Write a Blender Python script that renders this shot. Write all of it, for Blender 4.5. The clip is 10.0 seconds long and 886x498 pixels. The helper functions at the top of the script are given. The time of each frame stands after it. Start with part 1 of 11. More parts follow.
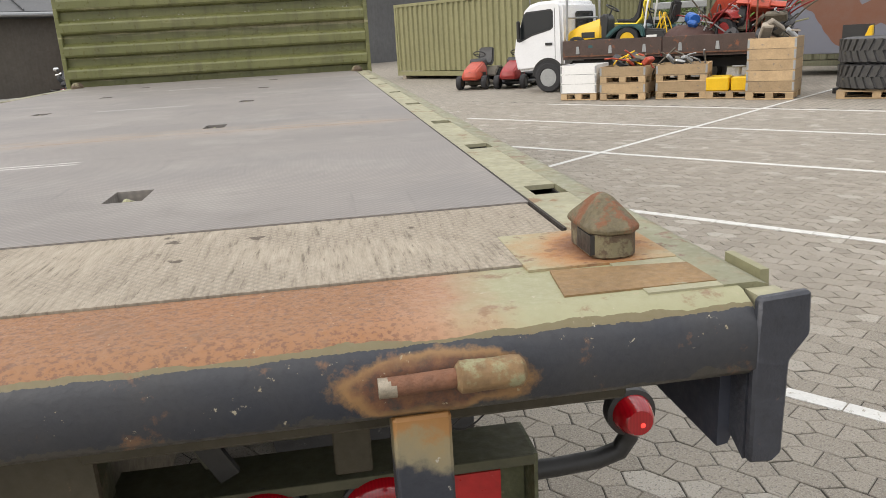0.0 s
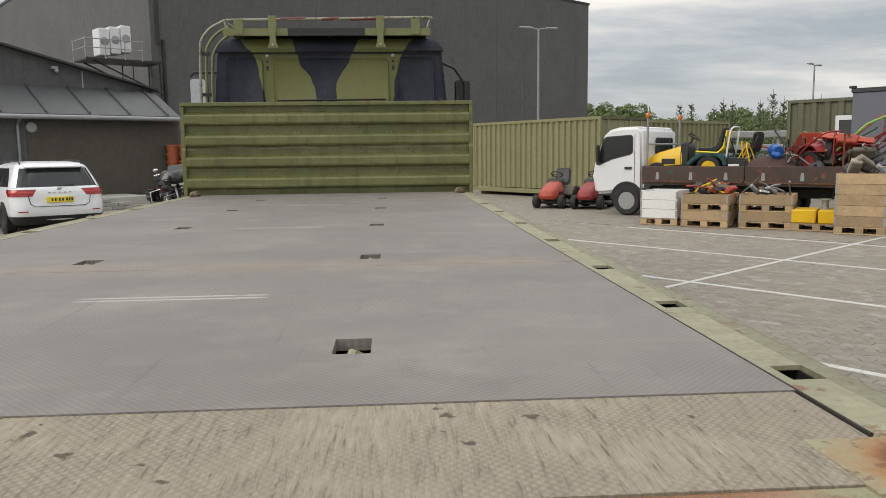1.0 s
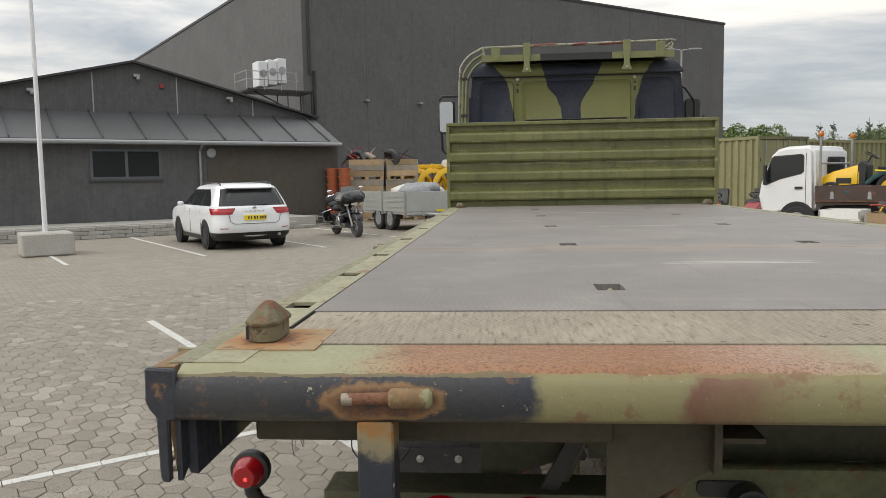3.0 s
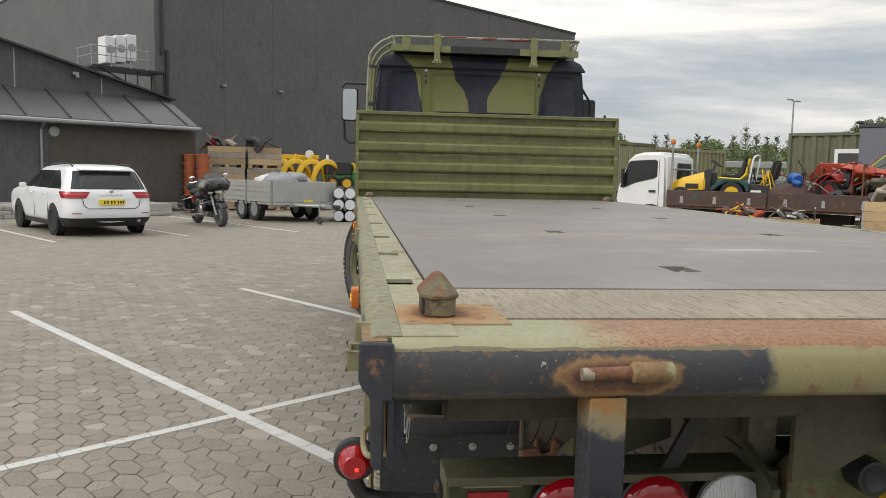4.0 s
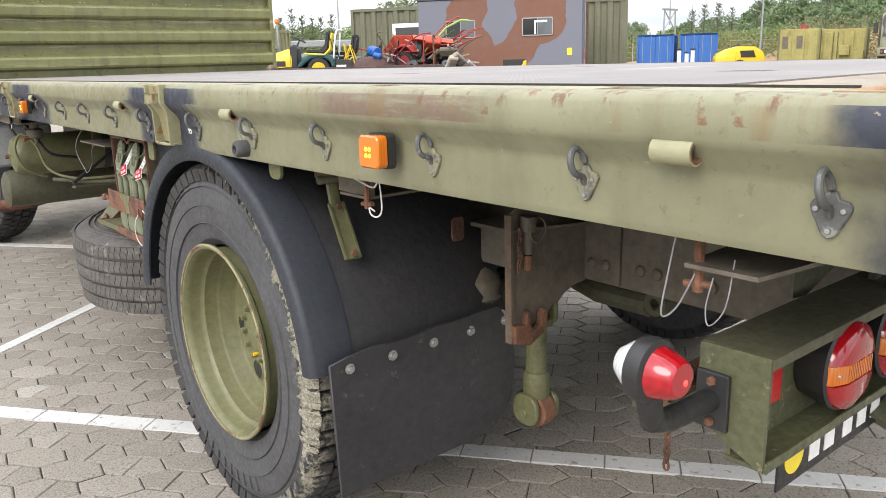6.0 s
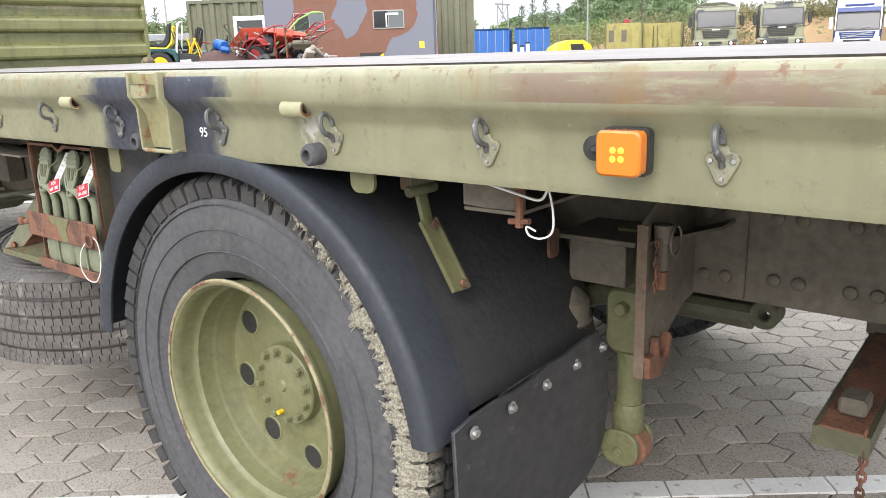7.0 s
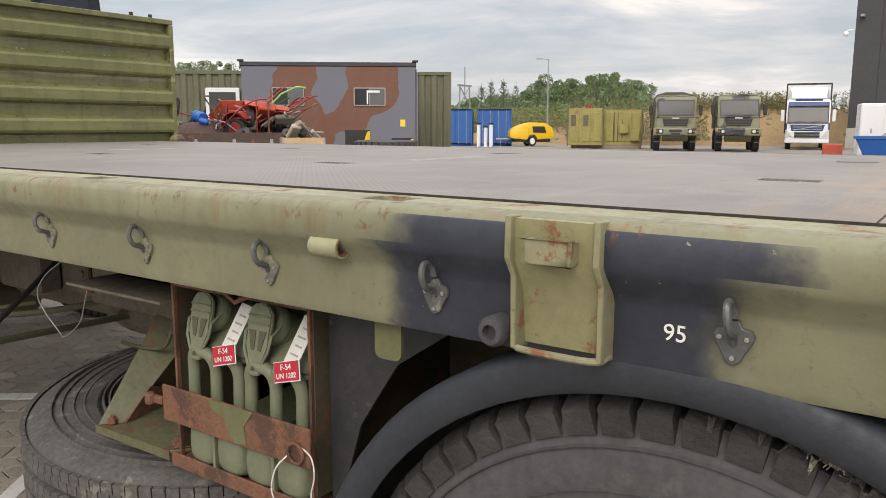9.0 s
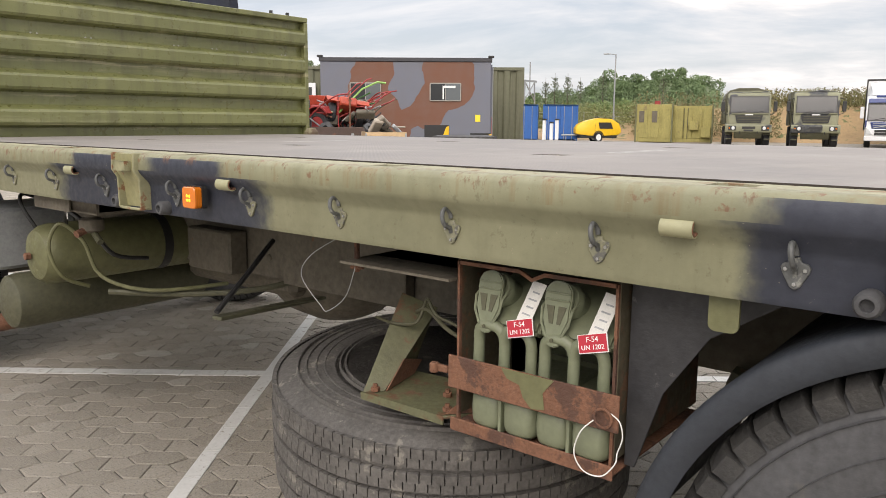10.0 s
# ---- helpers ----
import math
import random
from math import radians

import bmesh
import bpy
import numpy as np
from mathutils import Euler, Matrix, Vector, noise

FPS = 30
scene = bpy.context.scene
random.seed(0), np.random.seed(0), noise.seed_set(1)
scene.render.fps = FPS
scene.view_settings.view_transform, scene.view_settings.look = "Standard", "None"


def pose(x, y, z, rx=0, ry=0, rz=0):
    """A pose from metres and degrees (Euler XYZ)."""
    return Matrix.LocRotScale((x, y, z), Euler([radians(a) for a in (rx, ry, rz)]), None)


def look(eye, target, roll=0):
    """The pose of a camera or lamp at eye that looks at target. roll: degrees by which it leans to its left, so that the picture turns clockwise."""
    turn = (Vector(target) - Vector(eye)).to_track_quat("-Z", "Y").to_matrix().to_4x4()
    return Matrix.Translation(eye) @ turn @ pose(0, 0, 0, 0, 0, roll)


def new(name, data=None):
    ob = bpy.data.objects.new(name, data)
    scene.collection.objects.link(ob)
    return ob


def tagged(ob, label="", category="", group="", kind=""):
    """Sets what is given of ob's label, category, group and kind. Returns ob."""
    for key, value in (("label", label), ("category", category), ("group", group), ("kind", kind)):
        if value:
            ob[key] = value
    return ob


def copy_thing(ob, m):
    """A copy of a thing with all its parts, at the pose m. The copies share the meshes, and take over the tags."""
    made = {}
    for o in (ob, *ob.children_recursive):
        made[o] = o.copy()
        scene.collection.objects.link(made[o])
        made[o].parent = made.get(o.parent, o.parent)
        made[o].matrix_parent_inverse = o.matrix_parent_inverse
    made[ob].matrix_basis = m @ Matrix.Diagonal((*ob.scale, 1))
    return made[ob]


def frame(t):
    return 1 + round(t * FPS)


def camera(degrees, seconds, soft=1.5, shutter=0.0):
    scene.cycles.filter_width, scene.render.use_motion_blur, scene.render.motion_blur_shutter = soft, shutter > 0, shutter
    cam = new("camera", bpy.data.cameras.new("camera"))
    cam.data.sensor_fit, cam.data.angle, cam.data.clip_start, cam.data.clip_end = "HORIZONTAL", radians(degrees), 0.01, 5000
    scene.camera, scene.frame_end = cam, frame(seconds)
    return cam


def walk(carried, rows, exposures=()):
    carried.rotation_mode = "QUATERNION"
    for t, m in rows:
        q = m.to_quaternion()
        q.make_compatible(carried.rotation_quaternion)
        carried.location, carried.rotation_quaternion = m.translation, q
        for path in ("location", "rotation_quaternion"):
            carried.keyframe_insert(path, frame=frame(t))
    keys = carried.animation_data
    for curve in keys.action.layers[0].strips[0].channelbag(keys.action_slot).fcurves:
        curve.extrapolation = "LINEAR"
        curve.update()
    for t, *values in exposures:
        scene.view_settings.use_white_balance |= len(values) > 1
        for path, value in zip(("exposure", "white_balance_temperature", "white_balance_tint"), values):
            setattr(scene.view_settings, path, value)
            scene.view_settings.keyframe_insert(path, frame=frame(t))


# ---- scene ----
cam = camera(60.1, 10.0, 0.65)
PATH = [
    (0, (0.829, -0.647, 1.511), (1.099, 1.261, 0.975), -3.3),
    (0.5, (0.812, -0.601, 1.552), (1.001, 1.345, 1.134), -1.0),
    (1, (0.542, -0.583, 1.61), (0.672, 1.397, 1.36), -0.7),
    (1.5, (0.248, -0.696, 1.588), (0.225, 1.296, 1.413), -1.1),
    (2, (-0.079, -0.847, 1.567), (-0.28, 1.135, 1.391), -1.3),
    (2.2, (-0.243, -0.882, 1.578), (-0.461, 1.099, 1.401), -1.6),
    (3.3, (-0.877, -1.142, 1.507), (-0.948, 0.848, 1.323), 0.0),
    (3.5, (-0.995, -1.139, 1.492), (-0.955, 0.853, 1.321), 0.8),
    (4, (-1.268, -1.025, 1.484), (-1.038, 0.952, 1.29), 1.3),
    (4.5, (-1.414, -0.843, 1.431), (-0.881, 1.075, 1.238), 0.8),
    (5, (-1.607, -0.687, 1.355), (-0.793, 1.125, 1.119), -0.9),
    (5.5, (-1.837, -0.448, 1.326), (-0.821, 1.232, 0.942), -2.3),
    (5.7, (-1.909, -0.305, 1.307), (-0.812, 1.31, 0.876), -2.0),
    (6.8, (-2.152, 0.456, 1.296), (-0.687, 1.719, 0.786), -1.9),
    (7, (-2.143, 0.593, 1.284), (-0.64, 1.814, 0.781), -2.0),
    (7.5, (-2.073, 0.914, 1.287), (-0.462, 2.001, 0.813), -2.3),
    (8, (-2.08, 1.213, 1.307), (-0.392, 2.191, 0.867), -1.8),
    (8.5, (-2.025, 1.443, 1.325), (-0.322, 2.419, 0.939), -1.6),
    (9, (-2.038, 1.702, 1.363), (-0.421, 2.836, 1.047), 0.1),
    (9.3, (-2.116, 1.856, 1.359), (-0.523, 3.024, 1.047), 0.5),
    (9.5, (-2.188, 1.944, 1.358), (-0.623, 3.149, 1.045), 0.7),
    (10, (-2.411, 1.986, 1.356), (-0.885, 3.236, 1.028), 0.4),
]
walk(cam, [(t, look(eye, target, roll)) for t, eye, target, roll in PATH],
     [(0, -0.1, 6900, 12), (0.5, -0.22, 6900, 12), (1, -0.55, 6900, 10), (2, -0.56, 6880, 9.5), (3.5, -0.42, 6900, 10), (4, -0.44, 6900, 10), (4.5, -0.43, 6900, 10), (5, -0.35, 6880, 11), (5.5, 0.15, 6720, 12.5),
      (7, 0.9, 6420, 13), (7.5, 0.78, 6450, 13), (8, 0.5, 6650, 13.5), (8.5, 0.17, 6900, 13), (9, -0.1, 7020, 13.5), (9.5, 0.03, 7050, 13.5), (10, 0.15, 7000, 14.5)])

# ---- sky and sun ----
SUN_UP, SUN_ROUND = radians(36), radians(248)
world = bpy.data.worlds.new("sky")
scene.world = world
world.use_nodes = True
wn, wl = world.node_tree.nodes, world.node_tree.links
sky = wn.new("ShaderNodeTexSky")
sky.sky_type, sky.sun_disc, sky.sun_elevation, sky.sun_rotation = "NISHITA", False, SUN_UP, SUN_ROUND
sky.air_density, sky.dust_density = 1.0, 2.0
where = wn.new("ShaderNodeTexCoord")
flat = wn.new("ShaderNodeMapping")
flat.inputs["Scale"].default_value = (1.0, 1.0, 5.5)
flat.inputs["Rotation"].default_value = (0.1, -0.06, 0.0)
flat.inputs["Location"].default_value = (0.3, 0.2, 0.1)
clouds = wn.new("ShaderNodeTexNoise")
clouds.inputs["Scale"].default_value, clouds.inputs["Detail"].default_value = 2.2, 7
clouds.inputs["Roughness"].default_value = 0.58
clouds.inputs["Distortion"].default_value = 0.35
cover = wn.new("ShaderNodeValToRGB")
cover.color_ramp.elements[0].position, cover.color_ramp.elements[1].position = 0.36, 0.56
cover.color_ramp.elements[0].color = (0.6, 0.6, 0.6, 1)
tone = wn.new("ShaderNodeValToRGB")
tone.color_ramp.elements[0].position, tone.color_ramp.elements[1].position = 0.38, 0.62
tone.color_ramp.elements[0].color, tone.color_ramp.elements[1].color = (7.8, 8.7, 9.9, 1), (13.4, 13.3, 13.1, 1)
thin = tone.color_ramp.elements.new(0.5)
thin.color = (9.7, 10.2, 10.8, 1)
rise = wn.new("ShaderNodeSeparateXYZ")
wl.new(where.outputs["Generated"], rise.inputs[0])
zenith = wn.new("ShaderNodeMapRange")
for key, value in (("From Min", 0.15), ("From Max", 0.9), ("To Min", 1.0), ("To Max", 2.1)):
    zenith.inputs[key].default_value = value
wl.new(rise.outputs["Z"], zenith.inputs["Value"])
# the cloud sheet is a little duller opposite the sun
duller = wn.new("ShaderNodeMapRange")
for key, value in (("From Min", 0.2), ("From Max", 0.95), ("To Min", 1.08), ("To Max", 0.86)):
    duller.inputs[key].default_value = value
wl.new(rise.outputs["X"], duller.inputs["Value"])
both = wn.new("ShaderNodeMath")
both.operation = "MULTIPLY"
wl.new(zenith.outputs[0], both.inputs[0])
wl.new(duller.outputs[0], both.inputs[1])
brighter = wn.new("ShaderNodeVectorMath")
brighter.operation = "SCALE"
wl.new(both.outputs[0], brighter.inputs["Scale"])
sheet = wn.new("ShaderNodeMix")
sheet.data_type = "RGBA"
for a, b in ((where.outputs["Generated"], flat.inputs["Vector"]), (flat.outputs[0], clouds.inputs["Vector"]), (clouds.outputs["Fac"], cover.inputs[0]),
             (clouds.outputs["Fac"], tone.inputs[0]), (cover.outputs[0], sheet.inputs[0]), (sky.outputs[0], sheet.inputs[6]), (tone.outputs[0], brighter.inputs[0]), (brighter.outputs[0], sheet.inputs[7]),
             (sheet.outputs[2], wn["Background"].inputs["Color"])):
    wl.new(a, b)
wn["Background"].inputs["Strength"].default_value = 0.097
sun = new("sun", bpy.data.lights.new("sun", "SUN"))
sun.data.energy, sun.data.angle, sun.data.color = 1.65, radians(34), (1.0, 0.96, 0.91)
away = Vector((math.sin(SUN_ROUND) * math.cos(SUN_UP), math.cos(SUN_ROUND) * math.cos(SUN_UP), math.sin(SUN_UP)))
sun.matrix_world = look(away * 100, (0, 0, 0))


# ---- mesh tools ----
class Shape:
    """Vertices and faces gathered piece by piece."""

    def __init__(self):
        self.v, self.f = [], []

    def add(self, verts, faces, m=None):
        n = len(self.v)
        self.v += [tuple(m @ Vector(p)) if m else tuple(p) for p in verts]
        self.f += [tuple(i + n for i in face) for face in faces]
        return self

    def box(self, x0, x1, y0, y1, z0, z1, m=None):
        p = [(x, y, z) for x in (x0, x1) for y in (y0, y1) for z in (z0, z1)]
        return self.add(p, [(0, 1, 3, 2), (4, 6, 7, 5), (0, 4, 5, 1), (2, 3, 7, 6), (0, 2, 6, 4), (1, 5, 7, 3)], m)

    def prism(self, poly, axis, a, b, m=None):
        """poly in the two other axes, in order; pushed along axis from a to b."""
        n = len(poly)
        put = {"x": lambda u, w, d: (d, u, w), "y": lambda u, w, d: (u, d, w), "z": lambda u, w, d: (u, w, d)}[axis]
        p = [put(u, w, a) for u, w in poly] + [put(u, w, b) for u, w in poly]
        return self.add(p, [tuple(range(n))[::-1], tuple(range(n, 2 * n))] + [(i, (i + 1) % n, n + (i + 1) % n, n + i) for i in range(n)], m)

    def lathe(self, profile, m=None, n=32, closed=False):
        """profile of (radius, height) turned about z."""
        k = len(profile)
        p = [(r * math.cos(6.283185 * i / n), r * math.sin(6.283185 * i / n), h) for i in range(n) for r, h in profile]
        f = [(i * k + j, ((i + 1) % n) * k + j, ((i + 1) % n) * k + j + 1, i * k + j + 1) for i in range(n) for j in range(k - 1)]
        if closed:
            f += [(i * k + k - 1, ((i + 1) % n) * k + k - 1, ((i + 1) % n) * k, i * k) for i in range(n)]
        else:
            if profile[0][0] > 1e-4:
                f.append(tuple(i * k for i in range(n))[::-1])
            if profile[-1][0] > 1e-4:
                f.append(tuple(i * k + k - 1 for i in range(n)))
        return self.add(p, f, m)

    def rod(self, p0, p1, r, n=10, r1=None):
        p0, p1 = Vector(p0), Vector(p1)
        d = p1 - p0
        m = Matrix.Translation(p0) @ d.to_track_quat("Z", "Y").to_matrix().to_4x4()
        return self.lathe([(r, 0), (r if r1 is None else r1, d.length)], m, n)

    def tube(self, points, r, n=8, ends=True):
        pts = [Vector(p) for p in points]
        side = None
        rings = []
        for i, p in enumerate(pts):
            d = (pts[min(i + 1, len(pts) - 1)] - pts[max(i - 1, 0)]).normalized()
            if side is None:
                side = d.orthogonal().normalized()
            side = (side - d * side.dot(d)).normalized()
            up = d.cross(side)
            rings.append([p + r * (math.cos(6.283185 * j / n) * side + math.sin(6.283185 * j / n) * up) for j in range(n)])
        f = [(i * n + j, i * n + (j + 1) % n, (i + 1) * n + (j + 1) % n, (i + 1) * n + j) for i in range(len(pts) - 1) for j in range(n)]
        if ends:
            f += [tuple(range(n))[::-1], tuple(range((len(pts) - 1) * n, len(pts) * n))]
        return self.add([q for ring in rings for q in ring], f)

    def ball(self, c, rx, ry, rz, n=14, k=8):
        prof = [(math.sin(math.pi * j / k), -math.cos(math.pi * j / k)) for j in range(k + 1)]
        prof[0], prof[-1] = (0.0, -1), (0.0, 1)
        return self.lathe(prof, Matrix.Translation(c) @ Matrix.Diagonal((rx, ry, rz, 1)), n)

    def mesh(self, name, bevel=0.0, crease=35, seg=1):
        me = bpy.data.meshes.new(name)
        me.from_pydata(self.v, [], self.f)
        bm = bmesh.new()
        bm.from_mesh(me)
        bmesh.ops.remove_doubles(bm, verts=bm.verts, dist=1e-6)
        bmesh.ops.recalc_face_normals(bm, faces=bm.faces)
        if bevel:
            sharp = [e for e in bm.edges if len(e.link_faces) == 2 and e.calc_face_angle(0) > radians(30)]
            bmesh.ops.bevel(bm, geom=sharp, offset=bevel, segments=seg, affect="EDGES", clamp_overlap=True)
        for face in bm.faces:
            face.smooth = True
        for e in bm.edges:
            e.smooth = not (len(e.link_faces) == 2 and e.calc_face_angle(0) > radians(crease))
        bm.to_mesh(me)
        bm.free()
        return me


def flow(points, k=5):
    """A smooth line through the given points."""
    p = [Vector(q) for q in points]
    p = [p[0]] + p + [p[-1]]
    out = []
    for i in range(1, len(p) - 2):
        for j in range(k):
            t = j / k
            out.append(0.5 * (2 * p[i] + (p[i + 1] - p[i - 1]) * t + (2 * p[i - 1] - 5 * p[i] + 4 * p[i + 1] - p[i + 2]) * t * t + (3 * p[i] - p[i - 1] - 3 * p[i + 1] + p[i + 2]) * t ** 3))
    return out + [p[-2]]


def arc(c, r, a0, a1, n):
    return [(c[0] + r * math.cos(radians(a0 + (a1 - a0) * i / n)), c[1] + r * math.sin(radians(a0 + (a1 - a0) * i / n))) for i in range(n + 1)]


def rounded(x0, x1, y0, y1, r, n=4):
    out = []
    for cx, cy, a in ((x1 - r, y1 - r, 0), (x0 + r, y1 - r, 90), (x0 + r, y0 + r, 180), (x1 - r, y0 + r, 270)):
        out += arc((cx, cy), r, a, a + 90, n)
    return out


def flat_piece(corners, thick):
    """A flat plate: its corners in order, pushed back by its thickness."""
    c = [Vector(q) for q in corners]
    d = (c[1] - c[0]).cross(c[2] - c[0]).normalized() * thick
    n = len(c)
    return Shape().add(c + [q - d for q in c], [tuple(range(n)), tuple(range(2 * n - 1, n - 1, -1))] + [(i, (i + 1) % n, n + (i + 1) % n, n + i) for i in range(n)])


def pillow(c, rx, ry, rz, power=0.6, n=20, k=12):
    """A rounded block between a ball and a box."""
    def bend(v):
        return math.copysign(abs(v) ** power, v)

    rings = [[(c[0] + rx * bend(math.cos(a)) * bend(math.cos(b)), c[1] + ry * bend(math.sin(a)) * bend(math.cos(b)), c[2] + rz * bend(math.sin(b))) for a in [6.283185 * i / n for i in range(n)]] for b in [math.pi * (j / k - 0.5) for j in range(1, k)]]
    m = len(rings)
    faces = [(j * n + i, j * n + (i + 1) % n, (j + 1) * n + (i + 1) % n, (j + 1) * n + i) for j in range(m - 1) for i in range(n)]
    return Shape().add([q for r in rings for q in r], faces + [tuple(range(n))[::-1], tuple(range((m - 1) * n, m * n))])


def arch_sweep(section, centre, a0, a1, n):
    """A closed section of (radius, x) swept round an axle along x, from angle a0 to a1."""
    k = len(section)
    v = [(x, centre[0] + r * math.cos(radians(a0 + (a1 - a0) * i / n)), centre[1] + r * math.sin(radians(a0 + (a1 - a0) * i / n))) for i in range(n + 1) for r, x in section]
    f = [(i * k + j, i * k + (j + 1) % k, (i + 1) * k + (j + 1) % k, (i + 1) * k + j) for i in range(n) for j in range(k)]
    return Shape().add(v, f + [tuple(range(k))[::-1], tuple(range(n * k, n * k + k))])


def thing(name, label, category, at=None, group="", kind=""):
    ob = new(name)
    ob.empty_display_size = 0.1
    if at is not None:
        ob.matrix_basis = at if isinstance(at, Matrix) else Matrix.Translation(at)
    return tagged(ob, label, category, group, kind)


def part(name, shape, material, parent, label="", bevel=0.0, crease=35, seg=1):
    """One mesh object under a thing or a part, in the thing's own coordinates."""
    me = shape if isinstance(shape, bpy.types.Mesh) else shape.mesh(name, bevel, crease, seg)
    if not me.materials:
        me.materials.append(material)
    ob = new(name, me)
    ob.parent = parent
    return tagged(ob, label) if label else ob


def solo(name, shape, material, label, category, at=None, group="", kind="", bevel=0.0, crease=35):
    """A thing that is one mesh."""
    me = shape if isinstance(shape, bpy.types.Mesh) else shape.mesh(name, bevel, crease)
    if not me.materials:
        me.materials.append(material)
    ob = new(name, me)
    if at is not None:
        ob.matrix_basis = at if isinstance(at, Matrix) else Matrix.Translation(at)
    return tagged(ob, label, category, group, kind)


# ---- materials ----
def wire(nt, kind, links=(), **values):
    node = nt.nodes.new("ShaderNode" + kind)
    for key, value in values.items():
        if key in node.inputs:
            node.inputs[key].default_value = value
    for key, out in links:
        nt.links.new(out, node.inputs[key])
    return node


def blend(nt, fac, a, b, mode="MIX"):
    """A colour mix; a, b and fac are sockets or values."""
    node = nt.nodes.new("ShaderNodeMix")
    node.data_type, node.blend_type = "RGBA", mode
    for i, value in ((0, fac), (6, a), (7, b)):
        if isinstance(value, bpy.types.NodeSocket):
            nt.links.new(value, node.inputs[i])
        elif i == 0:
            node.inputs[0].default_value = value
        else:
            node.inputs[i].default_value = (*value[:3], 1)
    return node.outputs[2]


def ramp(nt, fac, stops, mode="LINEAR"):
    node = nt.nodes.new("ShaderNodeValToRGB")
    cr = node.color_ramp
    cr.interpolation = mode
    while len(cr.elements) < len(stops):
        cr.elements.new(0.5)
    for e, (pos, col) in zip(cr.elements, stops):
        e.position = pos
        e.color = (*col[:3], 1) if hasattr(col, "__len__") else (col, col, col, 1)
    nt.links.new(fac, node.inputs[0])
    return node.outputs[0]


def noise_at(nt, vec, scale, detail=4, rough=0.6):
    node = nt.nodes.new("ShaderNodeTexNoise")
    node.inputs["Scale"].default_value, node.inputs["Detail"].default_value, node.inputs["Roughness"].default_value = scale, detail, rough
    nt.links.new(vec, node.inputs["Vector"])
    return node.outputs["Fac"]


def calc(nt, op, a, b=0.0):
    node = nt.nodes.new("ShaderNodeMath")
    node.operation = op
    for i, value in enumerate((a, b)):
        if isinstance(value, bpy.types.NodeSocket):
            nt.links.new(value, node.inputs[i])
        else:
            node.inputs[i].default_value = value
    return node.outputs[0]


def start(name):
    m = bpy.data.materials.new(name)
    m.use_nodes = True
    nt = m.node_tree
    return m, nt, nt.nodes["Principled BSDF"], nt.nodes.new("ShaderNodeTexCoord").outputs["Object"]


def finish(nt, bsdf, vec, colour, rough, metal=0.0, bump=0.15, bscale=60, rvar=0.15, vary=0.0):
    grain = noise_at(nt, vec, bscale, 5)
    if vary:
        info = nt.nodes.new("ShaderNodeObjectInfo")
        lift = calc(nt, "MULTIPLY_ADD", info.outputs["Random"], vary)
        lift.node.inputs[2].default_value = 1 - vary / 2
        hsv = nt.nodes.new("ShaderNodeHueSaturation")
        nt.links.new(lift, hsv.inputs["Value"])
        nt.links.new(colour, hsv.inputs["Color"])
        colour = hsv.outputs[0]
    nt.links.new(colour, bsdf.inputs["Base Color"])
    bsdf.inputs["Metallic"].default_value = metal
    nt.links.new(ramp(nt, grain, [(0.3, max(0.03, rough - rvar)), (0.7, min(1, rough + rvar))]), bsdf.inputs["Roughness"])
    if bump:
        b = nt.nodes.new("ShaderNodeBump")
        b.inputs["Strength"].default_value, b.inputs["Distance"].default_value = bump, 0.01
        nt.links.new(grain, b.inputs["Height"])
        nt.links.new(b.outputs[0], bsdf.inputs["Normal"])


def mat(name, col, rough=0.6, metal=0.0, var=0.25, scale=5, bump=0.12, bscale=70, wear=None, wscale=9, wlow=0.62, vary=0.0, streak=0.0):
    """A plain material: colour in two scales of noise, with patches of wear in a second colour."""
    m, nt, bsdf, vec = start(name)
    dark, light = [c * (1 - var) for c in col], [min(1, c * (1 + var)) for c in col]
    c = ramp(nt, noise_at(nt, vec, scale, 6), [(0.3, dark), (0.72, light)])
    c = blend(nt, 0.5, c, ramp(nt, noise_at(nt, vec, scale * 9, 3), [(0.3, dark), (0.7, light)]))
    if streak:
        mp = wire(nt, "Mapping", [("Vector", vec)])
        mp.inputs["Scale"].default_value = (6, 6, 0.25)
        s = ramp(nt, noise_at(nt, mp.outputs[0], 3, 5), [(0.45, 0.0), (0.75, streak)])
        c = blend(nt, s, c, [x * 0.45 for x in col])
    if wear:
        k = ramp(nt, noise_at(nt, vec, wscale, 8, 0.7), [(wlow, 0.0), (wlow + 0.05, 1.0)])
        c = blend(nt, k, c, wear)
    finish(nt, bsdf, vec, c, rough, metal, bump, bscale, vary=vary)
    return m


def glass(name, tint=(0.6, 0.65, 0.65), dark=0.75):
    m, nt, bsdf, vec = start(name)
    bsdf.inputs["Base Color"].default_value = (*[t * (1 - dark) * 0.3 for t in tint], 1)
    bsdf.inputs["Roughness"].default_value = 0.04
    bsdf.inputs["IOR"].default_value = 1.5
    bsdf.inputs["Alpha"].default_value = 1.0
    return m


def lens_mat(name, col, glow=0.0, rough=0.15):
    m, nt, bsdf, vec = start(name)
    w = nt.nodes.new("ShaderNodeTexWave")
    w.inputs["Scale"].default_value = 60
    nt.links.new(vec, w.inputs["Vector"])
    nt.links.new(blend(nt, w.outputs["Fac"], [c * 0.8 for c in col], col), bsdf.inputs["Base Color"])
    bsdf.inputs["Roughness"].default_value = rough
    bsdf.inputs["Coat Weight"].default_value = 0.6
    if glow:
        bsdf.inputs["Emission Color"].default_value = (*col, 1)
        bsdf.inputs["Emission Strength"].default_value = glow
    return m


